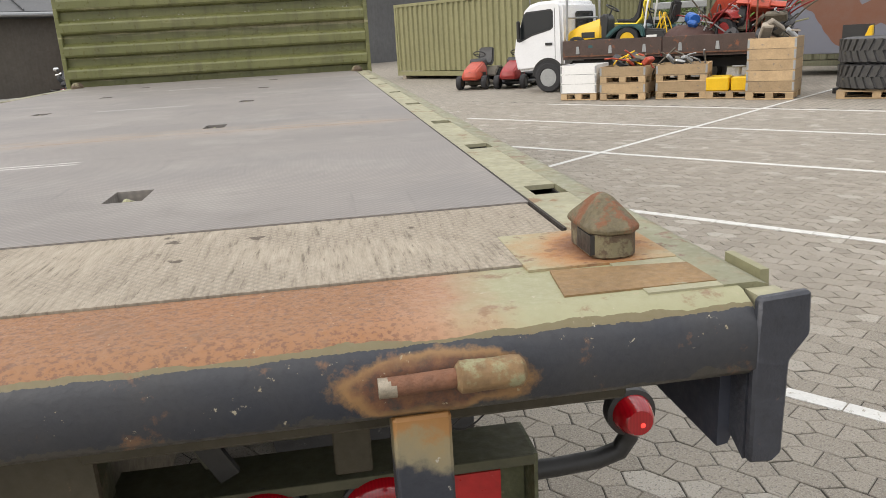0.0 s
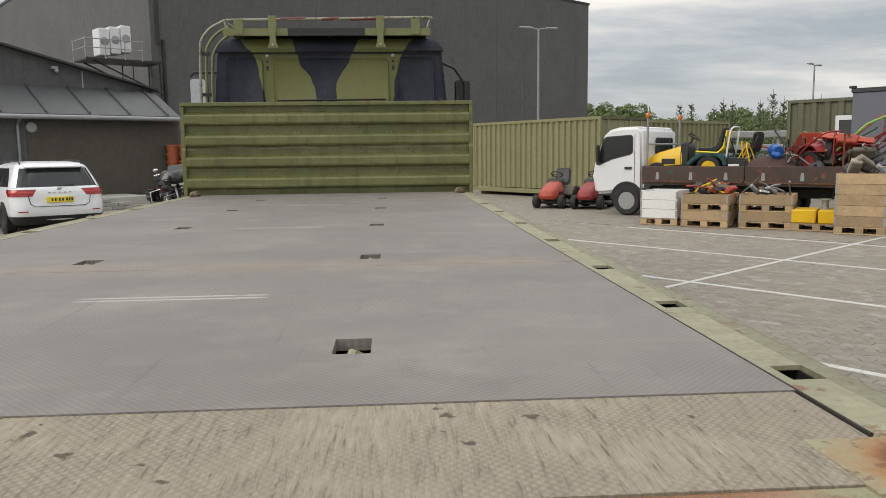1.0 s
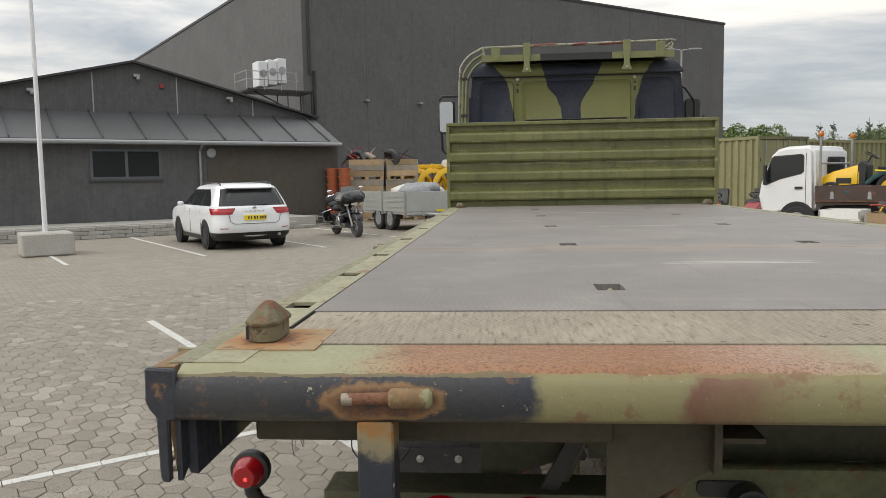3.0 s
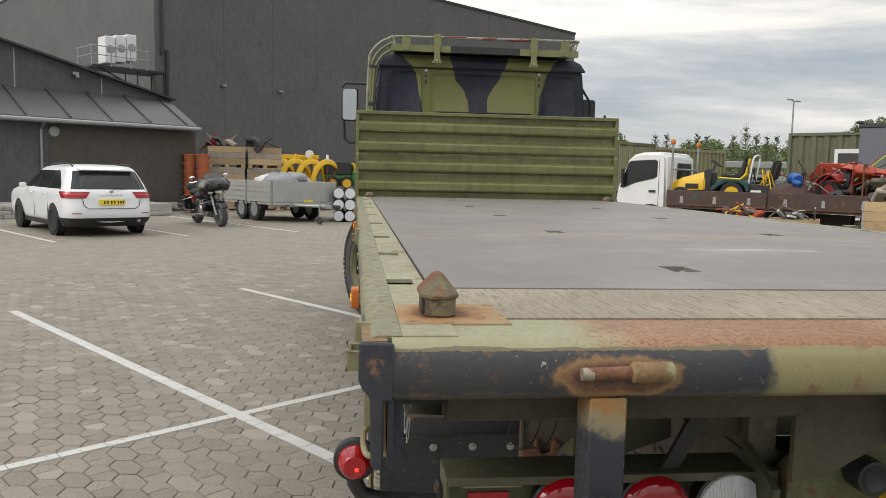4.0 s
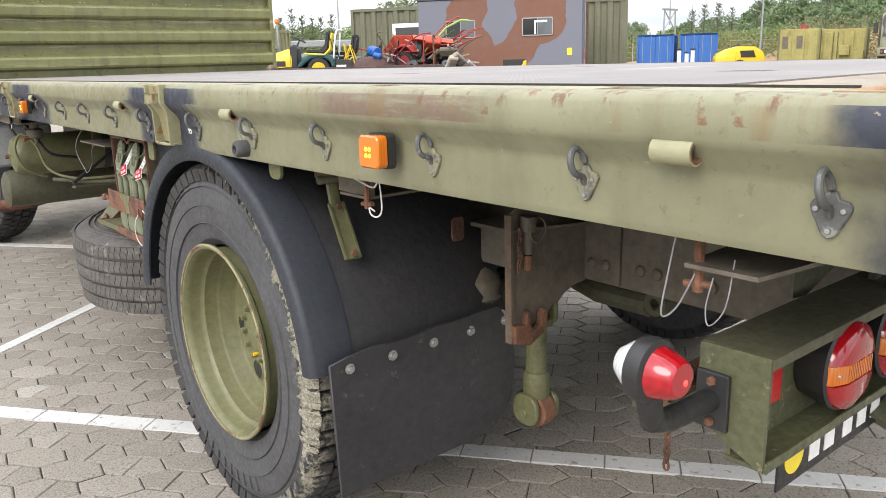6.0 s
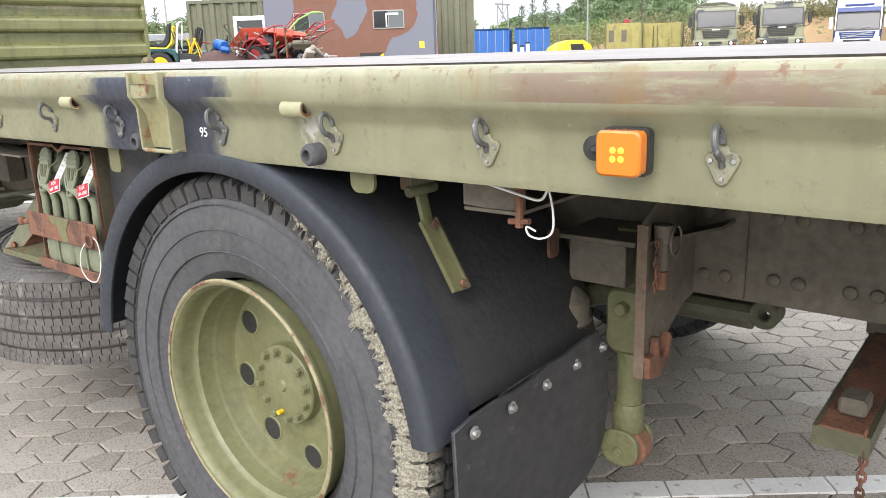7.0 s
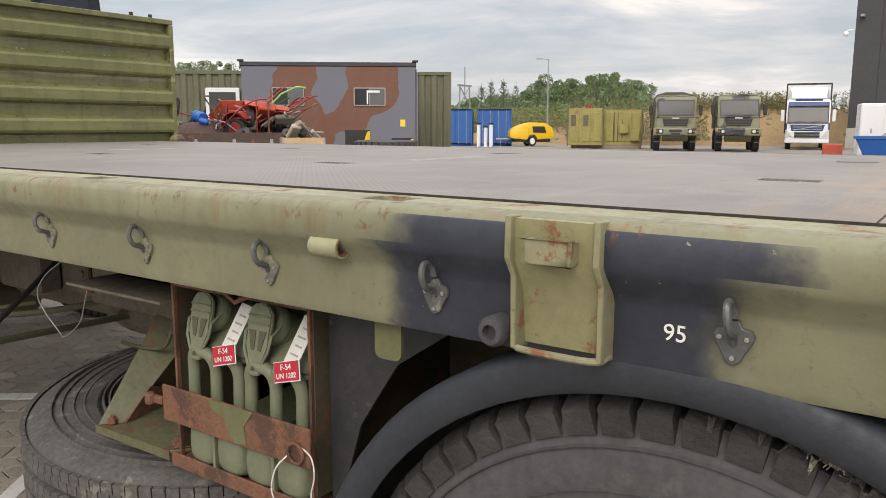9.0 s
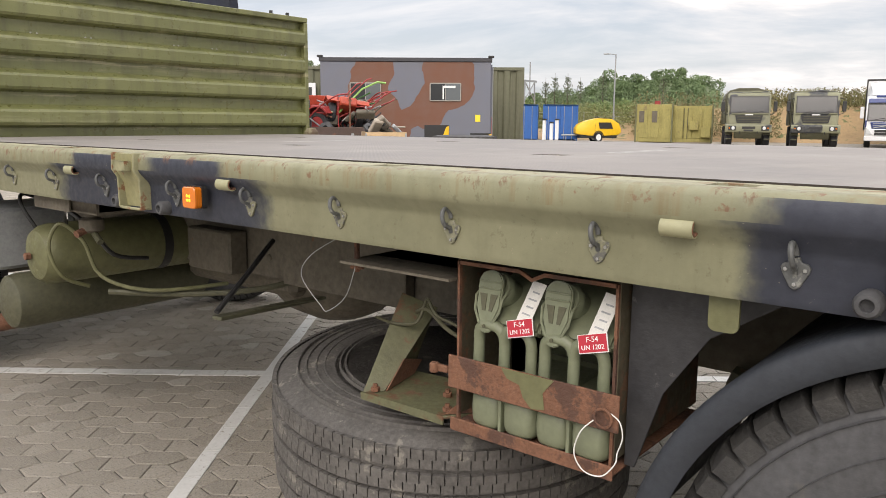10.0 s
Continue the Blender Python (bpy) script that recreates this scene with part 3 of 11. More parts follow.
def rail_paint():
    """Faded olive with black-blue camouflage bands, rust runs along the lip."""
    m, nt, bsdf, vec = start("rail_camouflage_paint")
    sep = wire(nt, "SeparateXYZ", [("Vector", vec)])
    wob = calc(nt, "MULTIPLY", calc(nt, "SUBTRACT", noise_at(nt, vec, 7, 5), 0.5), 0.22)
    y = calc(nt, "DIVIDE", calc(nt, "ADD", calc(nt, "ADD", sep.outputs["Y"], wob), 0.2), 7.0)

    def bands(*runs):
        stops = [(0.0, 0.0)]
        for a, b in runs:
            a, b = (a + 0.2) / 7, (b + 0.2) / 7
            stops += [(max(a - 0.004, 0.0005), 0.0), (a + 0.004, 1.0), (b - 0.004, 1.0), (b + 0.004, 0.0)]
        return ramp(nt, y, stops)

    low = bands((-0.15, 0.2), (1.89, 2.36), (3.55, 4.62), (5.6, 6.4))
    high = bands((-0.15, 0.24), (1.85, 2.33), (3.68, 4.0), (4.15, 4.5))
    isup = ramp(nt, sep.outputs["Z"], [(0.0, 0.0), (1.0, 1.0)])
    up = calc(nt, "GREATER_THAN", sep.outputs["Z"], 1.212)
    top = calc(nt, "LESS_THAN", sep.outputs["Z"], 1.2505)
    dark = calc(nt, "MULTIPLY", blend(nt, up, low, high), top)
    base = ramp(nt, noise_at(nt, vec, 2.5, 6), [(0.3, (0.185, 0.183, 0.112)), (0.7, (0.245, 0.24, 0.15))])
    brownish = ramp(nt, calc(nt, "ABSOLUTE", calc(nt, "SUBTRACT", sep.outputs["Y"], 0.98)), [(0.19, 1.0), (0.26, 0.0)])
    swipe = wire(nt, "Mapping", [("Vector", vec)])
    swipe.inputs["Scale"].default_value = (1, 0.25, 1.6)
    patch = calc(nt, "MULTIPLY", calc(nt, "MULTIPLY", calc(nt, "MULTIPLY", brownish, up), calc(nt, "MULTIPLY", top, calc(nt, "LESS_THAN", sep.outputs["X"], 0.0))), ramp(nt, noise_at(nt, swipe.outputs[0], 34, 7, 0.7), [(0.38, 0.0), (0.5, 0.85)]))
    base = blend(nt, patch, base, (0.16, 0.105, 0.078))
    spots = calc(nt, "MULTIPLY", ramp(nt, noise_at(nt, vec, 24, 5, 0.6), [(0.61, 0.0), (0.66, 0.9)]), calc(nt, "GREATER_THAN", sep.outputs["Z"], 1.225))
    base = blend(nt, spots, base, (0.17, 0.085, 0.045))
    mp = wire(nt, "Mapping", [("Vector", vec)])
    mp.inputs["Scale"].default_value = (1, 1, 0.1)
    runs = ramp(nt, noise_at(nt, mp.outputs[0], 26, 5), [(0.53, 0.0), (0.7, 0.65)])
    base = blend(nt, calc(nt, "MULTIPLY", runs, up), base, (0.19, 0.12, 0.05))
    chalk = calc(nt, "MULTIPLY", ramp(nt, calc(nt, "ABSOLUTE", calc(nt, "SUBTRACT", sep.outputs["Y"], 1.635)), [(0.012, 1.0), (0.035, 0.0)]), ramp(nt, noise_at(nt, vec, 40, 6, 0.7), [(0.44, 0.0), (0.54, 0.85)]))
    chalk = calc(nt, "MULTIPLY", chalk, calc(nt, "LESS_THAN", sep.outputs["Z"], 1.19))
    base = blend(nt, chalk, base, (0.45, 0.44, 0.4))
    webrun = ramp(nt, noise_at(nt, mp.outputs[0], 15, 6, 0.6), [(0.5, 0.0), (0.75, 0.4)])
    base = blend(nt, webrun, base, (0.13, 0.122, 0.068))
    base = blend(nt, ramp(nt, noise_at(nt, vec, 45, 7, 0.75), [(0.58, 0.0), (0.66, 0.5)]), base, (0.12, 0.105, 0.06))
    grime = ramp(nt, noise_at(nt, vec, 9, 7, 0.65), [(0.48, 0.0), (0.72, 0.45)])
    base = blend(nt, grime, base, (0.14, 0.135, 0.08))
    c = blend(nt, dark, base, blend(nt, noise_at(nt, vec, 30, 3), (0.017, 0.02, 0.031), (0.042, 0.047, 0.064)))
    chips = ramp(nt, noise_at(nt, vec, 60, 6, 0.7), [(0.67, 0.0), (0.69, 0.85)])
    c = blend(nt, chips, c, (0.3, 0.27, 0.19))
    lip = ramp(nt, calc(nt, "SUBTRACT", sep.outputs["Z"], 1.2), [(0.034, 0.0), (0.048, 1.0)])
    drop = wire(nt, "Mapping", [("Vector", vec)])
    drop.inputs["Scale"].default_value = (1, 1, 0.35)
    bleed = calc(nt, "MULTIPLY", lip, ramp(nt, noise_at(nt, drop.outputs[0], 33, 7, 0.7), [(0.57, 0.0), (0.64, 0.85)]))
    c = blend(nt, bleed, c, (0.13, 0.062, 0.032))
    finish(nt, bsdf, vec, c, 0.55, 0, 0.1, 50)
    return m


def beam_paint():
    """Rear beam: black-blue ends, rust and pale olive between, rust on the worn top edge."""
    m, nt, bsdf, vec = start("rear_beam_paint")
    sep = wire(nt, "SeparateXYZ", [("Vector", vec)])
    wob = calc(nt, "MULTIPLY", calc(nt, "SUBTRACT", noise_at(nt, vec, 9, 6), 0.5), 0.16)
    x = calc(nt, "DIVIDE", calc(nt, "ADD", calc(nt, "ADD", sep.outputs["X"], wob), 1.3), 2.6)

    def px(v):
        return (v + 1.3) / 2.6

    nv, ol, br = (0.021, 0.026, 0.038), (0.235, 0.215, 0.105), (0.16, 0.07, 0.045)
    face = ramp(nt, x, [(px(-1.28), nv), (px(-0.69), nv), (px(-0.665), ol), (px(-0.46), ol),
                        (px(-0.44), br), (px(-0.28), ol), (px(-0.1), ol), (px(0.0), nv), (px(0.16), ol), (px(0.4), ol), (px(0.47), ol), (px(0.52), nv),
                        (px(1.28), nv)])
    # rust halo round each drop-side pin: bright rim, dark scaly middle
    side = calc(nt, "ABSOLUTE", sep.outputs["X"])
    hx = calc(nt, "DIVIDE", calc(nt, "SUBTRACT", side, 0.898), 0.1)
    hz = calc(nt, "DIVIDE", calc(nt, "SUBTRACT", sep.outputs["Z"], 1.21), 0.033)
    ring = calc(nt, "SQRT", calc(nt, "ADD", calc(nt, "MULTIPLY", hx, hx), calc(nt, "MULTIPLY", hz, hz)))
    ring = calc(nt, "ADD", ring, calc(nt, "MULTIPLY", calc(nt, "SUBTRACT", noise_at(nt, vec, 20, 7, 0.68), 0.5), 1.0))
    scale_rust = ramp(nt, noise_at(nt, vec, 45, 6, 0.7), [(0.36, (0.04, 0.036, 0.036)), (0.48, (0.12, 0.052, 0.032)), (0.66, (0.21, 0.095, 0.042))])
    halo = blend(nt, ramp(nt, ring, [(0.62, 0.0), (0.82, 0.9)]), scale_rust, (0.285, 0.16, 0.066))
    face = blend(nt, ramp(nt, ring, [(0.86, 0.95), (1.1, 0.0)]), face, halo)
    pg = (0.3, 0.295, 0.175)
    rt = (0.27, 0.12, 0.048)
    above = ramp(nt, x, [(px(-1.28), pg), (px(-0.95), pg), (px(-0.86), (0.33, 0.165, 0.085)), (px(-0.5), rt), (px(-0.3), (0.36, 0.22, 0.15)), (px(-0.15), pg), (px(0.2), pg),
                         (px(0.35), rt), (px(0.84), rt), (px(0.93), (0.34, 0.18, 0.1)), (px(1.0), pg), (px(1.28), pg)])
    pits = ramp(nt, noise_at(nt, vec, 170, 5, 0.7), [(0.5, 0.0), (0.58, 0.95)])
    rusty = ramp(nt, x, [(px(-1.0), 0.05), (px(-0.86), 1.0), (px(-0.3), 1.0), (px(-0.15), 0.05), (px(0.25), 0.05), (px(0.38), 1.0), (px(0.86), 1.0), (px(0.97), 0.05)])
    above = blend(nt, calc(nt, "MULTIPLY", pits, rusty), above, blend(nt, 0.75, above, (0.12, 0.05, 0.03)))
    edge = ramp(nt, calc(nt, "ADD", sep.outputs["Z"], calc(nt, "MULTIPLY", wob, 0.12)), [(0.0, 0.0), (1.0, 1.0)])
    isup = calc(nt, "GREATER_THAN", calc(nt, "ADD", sep.outputs["Z"], calc(nt, "MULTIPLY", wob, 0.1)), 1.249)
    band = ramp(nt, calc(nt, "ADD", sep.outputs["Z"], calc(nt, "MULTIPLY", calc(nt, "SUBTRACT", noise_at(nt, vec, 28, 7, 0.7), 0.5), 0.05)), [(0.0, 0.0), (1.0, 1.0)])
    worn = calc(nt, "GREATER_THAN", calc(nt, "ADD", sep.outputs["Z"], calc(nt, "MULTIPLY", calc(nt, "SUBTRACT", noise_at(nt, vec, 28, 7, 0.7), 0.5), 0.012)), 1.245)
    face = blend(nt, calc(nt, "MULTIPLY", worn, 0.6), face, (0.23, 0.185, 0.075))
    foot = calc(nt, "LESS_THAN", calc(nt, "ADD", sep.outputs["Z"], calc(nt, "MULTIPLY", calc(nt, "SUBTRACT", noise_at(nt, vec, 18, 6, 0.7), 0.5), 0.05)), 1.188)
    face = blend(nt, calc(nt, "MULTIPLY", foot, 0.2), face, (0.15, 0.12, 0.055))
    c = blend(nt, isup, face, above)
    nicks = ramp(nt, noise_at(nt, vec, 90, 5, 0.65), [(0.68, 0.0), (0.7, 0.8)])
    c = blend(nt, nicks, c, (0.36, 0.31, 0.2))
    c = blend(nt, ramp(nt, noise_at(nt, vec, 14, 7, 0.7), [(0.57, 0.0), (0.64, 0.75)]), c, (0.19, 0.095, 0.048))
    c = blend(nt, ramp(nt, noise_at(nt, vec, 60, 6, 0.7), [(0.665, 0.0), (0.685, 0.85)]), c, (0.42, 0.38, 0.28))
    c = blend(nt, ramp(nt, noise_at(nt, vec, 4, 4), [(0.3, 0.0), (0.8, 0.3)]), c, (0.12, 0.1, 0.06))
    finish(nt, bsdf, vec, c, 0.55, 0, 0.12, 110)
    return m


def corner_rust(name, low, scale):
    """Flat corner plates: pale olive, orange rust spreading round the twistlock's foot."""
    m, nt, bsdf, vec = start(name)
    sep = wire(nt, "SeparateXYZ", [("Vector", vec)])
    dx = calc(nt, "MULTIPLY", calc(nt, "SUBTRACT", calc(nt, "ABSOLUTE", sep.outputs["X"]), 1.128), 1.15)
    dy = calc(nt, "SUBTRACT", sep.outputs["Y"], 0.19)
    d = calc(nt, "SQRT", calc(nt, "ADD", calc(nt, "MULTIPLY", dx, dx), calc(nt, "MULTIPLY", dy, dy)))
    d = calc(nt, "ADD", d, calc(nt, "MULTIPLY", calc(nt, "SUBTRACT", noise_at(nt, vec, 20, 7, 0.65), 0.5), 0.14))
    k = ramp(nt, noise_at(nt, vec, scale, 7, 0.65), [(low, 0.0), (low + 0.14, 0.8)])
    c = blend(nt, k, (0.31, 0.29, 0.185), (0.3, 0.19, 0.09))
    c = blend(nt, ramp(nt, d, [(0.055, 0.95), (0.115, 0.0)]), c, (0.35, 0.165, 0.06))
    c = blend(nt, ramp(nt, d, [(0.035, 0.9), (0.062, 0.0)]), c, (0.17, 0.075, 0.038))
    c = blend(nt, ramp(nt, noise_at(nt, vec, 40, 5), [(0.58, 0.0), (0.66, 0.7)]), c, (0.16, 0.07, 0.035))
    finish(nt, bsdf, vec, c, 0.75, 0, 0.3, 90)
    return m


def deck_paint():
    """Grey non-slip coated plywood with a fine grid print, scuffs and dust."""
    m, nt, bsdf, vec = start("non_slip_plywood")
    c = ramp(nt, noise_at(nt, vec, 1.2, 7), [(0.3, (0.19, 0.171, 0.156)), (0.7, (0.268, 0.24, 0.218))])
    mp = wire(nt, "Mapping", [("Vector", vec)])
    mp.inputs["Scale"].default_value = (0.35, 5, 1)
    c = blend(nt, ramp(nt, noise_at(nt, mp.outputs[0], 2.2, 6), [(0.55, 0.0), (0.75, 0.55)]), c, (0.29, 0.255, 0.225))
    sep = wire(nt, "SeparateXYZ", [("Vector", vec)])
    y = sep.outputs["Y"]
    mp2 = wire(nt, "Mapping", [("Vector", vec)])
    mp2.inputs["Scale"].default_value = (1.2, 14, 1)
    band = calc(nt, "MULTIPLY", ramp(nt, calc(nt, "ABSOLUTE", calc(nt, "SUBTRACT", y, 1.83)), [(0.02, 1.0), (0.16, 0.0)]), ramp(nt, noise_at(nt, mp2.outputs[0], 2, 6), [(0.4, 0.0), (0.6, 0.9)]))
    c = blend(nt, band, c, (0.33, 0.24, 0.165))
    scr = ramp(nt, noise_at(nt, mp2.outputs[0], 7, 8, 0.7), [(0.69, 0.0), (0.72, 0.5)])
    c = blend(nt, scr, c, (0.36, 0.35, 0.33))
    ax = calc(nt, "ABSOLUTE", sep.outputs["X"])
    for yc, half in ((1.308, 0.24), (3.11, 0.22), (4.72, 0.2)):
        dy = calc(nt, "ABSOLUTE", calc(nt, "SUBTRACT", calc(nt, "ABSOLUTE", calc(nt, "SUBTRACT", y, yc)), 0.018))
        line = calc(nt, "MULTIPLY", ramp(nt, dy, [(0.004, 1.0), (0.01, 0.0)]), ramp(nt, ax, [(half - 0.03, 1.0), (half, 0.0)]))
        line = calc(nt, "MULTIPLY", line, ramp(nt, noise_at(nt, vec, 18, 5), [(0.3, 0.0), (0.46, 0.95)]))
        c = blend(nt, line, c, (0.6, 0.58, 0.54))
    stain = ramp(nt, noise_at(nt, vec, 2.1, 7, 0.6), [(0.5, 0.0), (0.62, 0.35)])
    c = blend(nt, stain, c, (0.15, 0.142, 0.138))
    pale_dust = ramp(nt, noise_at(nt, vec, 3.5, 8, 0.65), [(0.52, 0.0), (0.72, 0.5)])
    c = blend(nt, pale_dust, c, (0.36, 0.335, 0.3))
    specks = ramp(nt, noise_at(nt, vec, 38, 4, 0.6), [(0.74, 0.0), (0.76, 0.8)])
    c = blend(nt, specks, c, (0.1, 0.085, 0.07))
    rub = wire(nt, "Mapping", [("Vector", vec)])
    rub.inputs["Scale"].default_value = (9, 0.6, 1)
    rub.inputs["Rotation"].default_value = (0, 0, radians(7))
    c = blend(nt, ramp(nt, noise_at(nt, rub.outputs[0], 3, 8, 0.7), [(0.6, 0.0), (0.7, 0.4)]), c, (0.11, 0.104, 0.1))
    c = blend(nt, ramp(nt, noise_at(nt, vec, 9, 8, 0.75), [(0.56, 0.0), (0.7, 0.45)]), c, (0.14, 0.125, 0.11))
    spin = wire(nt, "Mapping", [("Vector", vec)])
    spin.inputs["Rotation"].default_value = (0, 0, radians(45))
    fine = wire(nt, "TexVoronoi", [("Vector", spin.outputs[0])], Scale=95.0, Randomness=0.0)
    c = blend(nt, ramp(nt, fine.outputs["Distance"], [(0.1, 0.0), (0.6, 0.4)]), c, (0.1, 0.095, 0.09))
    nt.links.new(c, bsdf.inputs["Base Color"])
    bsdf.inputs["Roughness"].default_value = 0.55
    b = nt.nodes.new("ShaderNodeBump")
    b.inputs["Strength"].default_value, b.inputs["Distance"].default_value = 0.25, 0.002
    nt.links.new(fine.outputs["Distance"], b.inputs["Height"])
    nt.links.new(b.outputs[0], bsdf.inputs["Normal"])
    return m


def bare_wood():
    """Worn plywood, torn across the grain, with remains of the grid print."""
    m, nt, bsdf, vec = start("worn_plywood")
    mp = wire(nt, "Mapping", [("Vector", vec)])
    mp.inputs["Scale"].default_value = (30, 3.2, 1)
    mp.inputs["Rotation"].default_value = (0, 0, radians(-14))
    n1 = noise_at(nt, mp.outputs[0], 4, 9, 0.7)
    c = ramp(nt, n1, [(0.33, (0.12, 0.098, 0.072)), (0.44, (0.29, 0.248, 0.19)), (0.7, (0.41, 0.36, 0.285))])
    spin = wire(nt, "Mapping", [("Vector", vec)])
    spin.inputs["Rotation"].default_value = (0, 0, radians(45))
    grid = wire(nt, "TexVoronoi", [("Vector", spin.outputs[0])], Scale=95.0, Randomness=0.0)
    keep = ramp(nt, noise_at(nt, vec, 3.2, 5), [(0.4, 0.0), (0.52, 1.0)])
    c = blend(nt, calc(nt, "MULTIPLY", keep, ramp(nt, grid.outputs["Distance"], [(0.3, 0.0), (0.62, 0.5)])), c, (0.15, 0.125, 0.098))
    c = blend(nt, ramp(nt, noise_at(nt, vec, 1.6, 5), [(0.4, 0.0), (0.7, 0.5)]), c, (0.27, 0.232, 0.18))
    c = blend(nt, ramp(nt, noise_at(nt, vec, 17, 6, 0.62), [(0.66, 0.0), (0.69, 0.9)]), c, (0.075, 0.055, 0.04))
    c = blend(nt, ramp(nt, noise_at(nt, mp.outputs[0], 9, 8, 0.75), [(0.6, 0.0), (0.65, 0.7)]), c, (0.1, 0.078, 0.056))
    nt.links.new(c, bsdf.inputs["Base Color"])
    bsdf.inputs["Roughness"].default_value = 0.85
    b = nt.nodes.new("ShaderNodeBump")
    b.inputs["Strength"].default_value, b.inputs["Distance"].default_value = 0.6, 0.006
    nt.links.new(n1, b.inputs["Height"])
    nt.links.new(b.outputs[0], bsdf.inputs["Normal"])
    return m


def camo(name, a, b, scale, cut=0.5, c3=None):
    """Large camouflage blotches of paint b on paint a."""
    m, nt, bsdf, vec = start(name)
    k = ramp(nt, noise_at(nt, vec, scale, 1, 0.3), [(cut - 0.012, 0.0), (cut + 0.012, 1.0)])
    c = blend(nt, k, a, b)
    c = blend(nt, ramp(nt, noise_at(nt, vec, 6, 6), [(0.4, 0.0), (0.8, 0.3)]), c, [x * 1.7 for x in b])
    finish(nt, bsdf, vec, c, 0.55, 0, 0.1, 60)
    return m


def headboard_paint():
    """Green paint with long pale scrapes along the ribs and small chips."""
    m, nt, bsdf, vec = start("headboard_green_paint")
    c = ramp(nt, noise_at(nt, vec, 2, 6), [(0.3, (0.115, 0.122, 0.042)), (0.72, (0.175, 0.178, 0.07))])
    mp = wire(nt, "Mapping", [("Vector", vec)])
    mp.inputs["Scale"].default_value = (0.12, 1, 1.6)
    c = blend(nt, ramp(nt, noise_at(nt, mp.outputs[0], 9, 8, 0.7), [(0.58, 0.0), (0.66, 0.6)]), c, (0.24, 0.235, 0.12))
    c = blend(nt, ramp(nt, noise_at(nt, mp.outputs[0], 26, 6, 0.7), [(0.68, 0.0), (0.71, 0.8)]), c, (0.34, 0.31, 0.19))
    c = blend(nt, ramp(nt, noise_at(nt, vec, 40, 5, 0.65), [(0.7, 0.0), (0.72, 0.8)]), c, (0.3, 0.26, 0.16))
    zz = wire(nt, "SeparateXYZ", [("Vector", vec)]).outputs["Z"]
    long = wire(nt, "Mapping", [("Vector", vec)])
    long.inputs["Scale"].default_value = (0.35, 1, 7)
    for level, half, low in ((1.672, 0.022, 0.46), (1.875, 0.02, 0.53), (1.49, 0.02, 0.56), (1.31, 0.02, 0.56)):
        near = ramp(nt, calc(nt, "ABSOLUTE", calc(nt, "SUBTRACT", zz, level)), [(half * 0.4, 1.0), (half, 0.0)])
        c = blend(nt, calc(nt, "MULTIPLY", near, ramp(nt, noise_at(nt, long.outputs[0], 8, 8, 0.7), [(low, 0.0), (low + 0.06, 0.85)])), c, (0.36, 0.33, 0.2))
    drip = wire(nt, "Mapping", [("Vector", vec)])
    drip.inputs["Scale"].default_value = (1, 1, 0.07)
    c = blend(nt, ramp(nt, noise_at(nt, drip.outputs[0], 16, 6, 0.6), [(0.48, 0.0), (0.7, 0.55)]), c, (0.07, 0.07, 0.03))
    c = blend(nt, ramp(nt, noise_at(nt, vec, 5, 7, 0.65), [(0.5, 0.0), (0.72, 0.5)]), c, (0.085, 0.085, 0.04))
    finish(nt, bsdf, vec, c, 0.36, 0, 0.12, 30)
    return m


rail_mat, beam_mat, corner_mat, deck_mat, bare_mat = rail_paint(), beam_paint(), corner_rust("corner_plate_paint", 0.38, 9), deck_paint(), bare_wood()
headboard_mat = headboard_paint()
corner_pale, patch_rust = corner_rust("pale_corner_plate_paint", 0.5, 14), mat("brown_repair_plate", (0.215, 0.135, 0.062), 0.75, var=0.3, scale=12, bump=0.3, wear=(0.26, 0.25, 0.16), wscale=8, wlow=0.6)
cab_olive = mat("cab_olive_paint", (0.17, 0.18, 0.075), 0.5, var=0.15, scale=2)
rail_top_mat = mat("chalky_pale_olive", (0.285, 0.272, 0.18), 0.7, var=0.25, scale=5, wear=(0.2, 0.125, 0.065), wscale=13, wlow=0.58)
truck = thing("flatbed_truck", "military flatbed truck in faded camouflage paint with rusty rear beam", "truck")

# deck of coated sheets, with lashing holes cut through
HX, HW, HL = 0.465, 0.068, 0.11
rows = [0.785, 2.0, 3.17, 4.32, 5.4]
xs = [-1.12, -HX - HW / 2, -HX + HW / 2, HX - HW / 2, HX + HW / 2, 1.12]
decks = []
for ya, yb in ((0.455, 1.7865), (1.7895, 6.24)):
    deck = Shape()
    ys = [ya]
    for r in rows:
        if ya < r < yb:
            ys += [r - HL / 2, r + HL / 2]
    ys.append(yb)
    for i in range(5):
        for j in range(len(ys) - 1):
            if i in (1, 3) and j % 2 == 1:
                continue
            deck.box(xs[i], xs[i + 1], ys[j], ys[j + 1], D - 0.02, D + 0.003)
    decks.append(deck)


def plain(shape, name):
    """Mesh kept as it is, flat shaded, doubles merged."""
    return shape.mesh(name)


def slab(shape, name):
    """Joins touching boxes into one sheet: inner walls removed."""
    me = bpy.data.meshes.new(name)
    me.from_pydata(shape.v, [], shape.f)
    bm = bmesh.new()
    bm.from_mesh(me)
    bmesh.ops.remove_doubles(bm, verts=bm.verts, dist=1e-5)
    seen = {}
    for f in bm.faces:
        seen.setdefault(tuple(sorted(v.index for v in f.verts)), []).append(f)
    bm.verts.index_update()
    bmesh.ops.delete(bm, geom=[f for fs in seen.values() if len(fs) > 1 for f in fs], context="FACES_ONLY")
    bmesh.ops.recalc_face_normals(bm, faces=bm.faces)
    bm.to_mesh(me)
    bm.free()
    return me


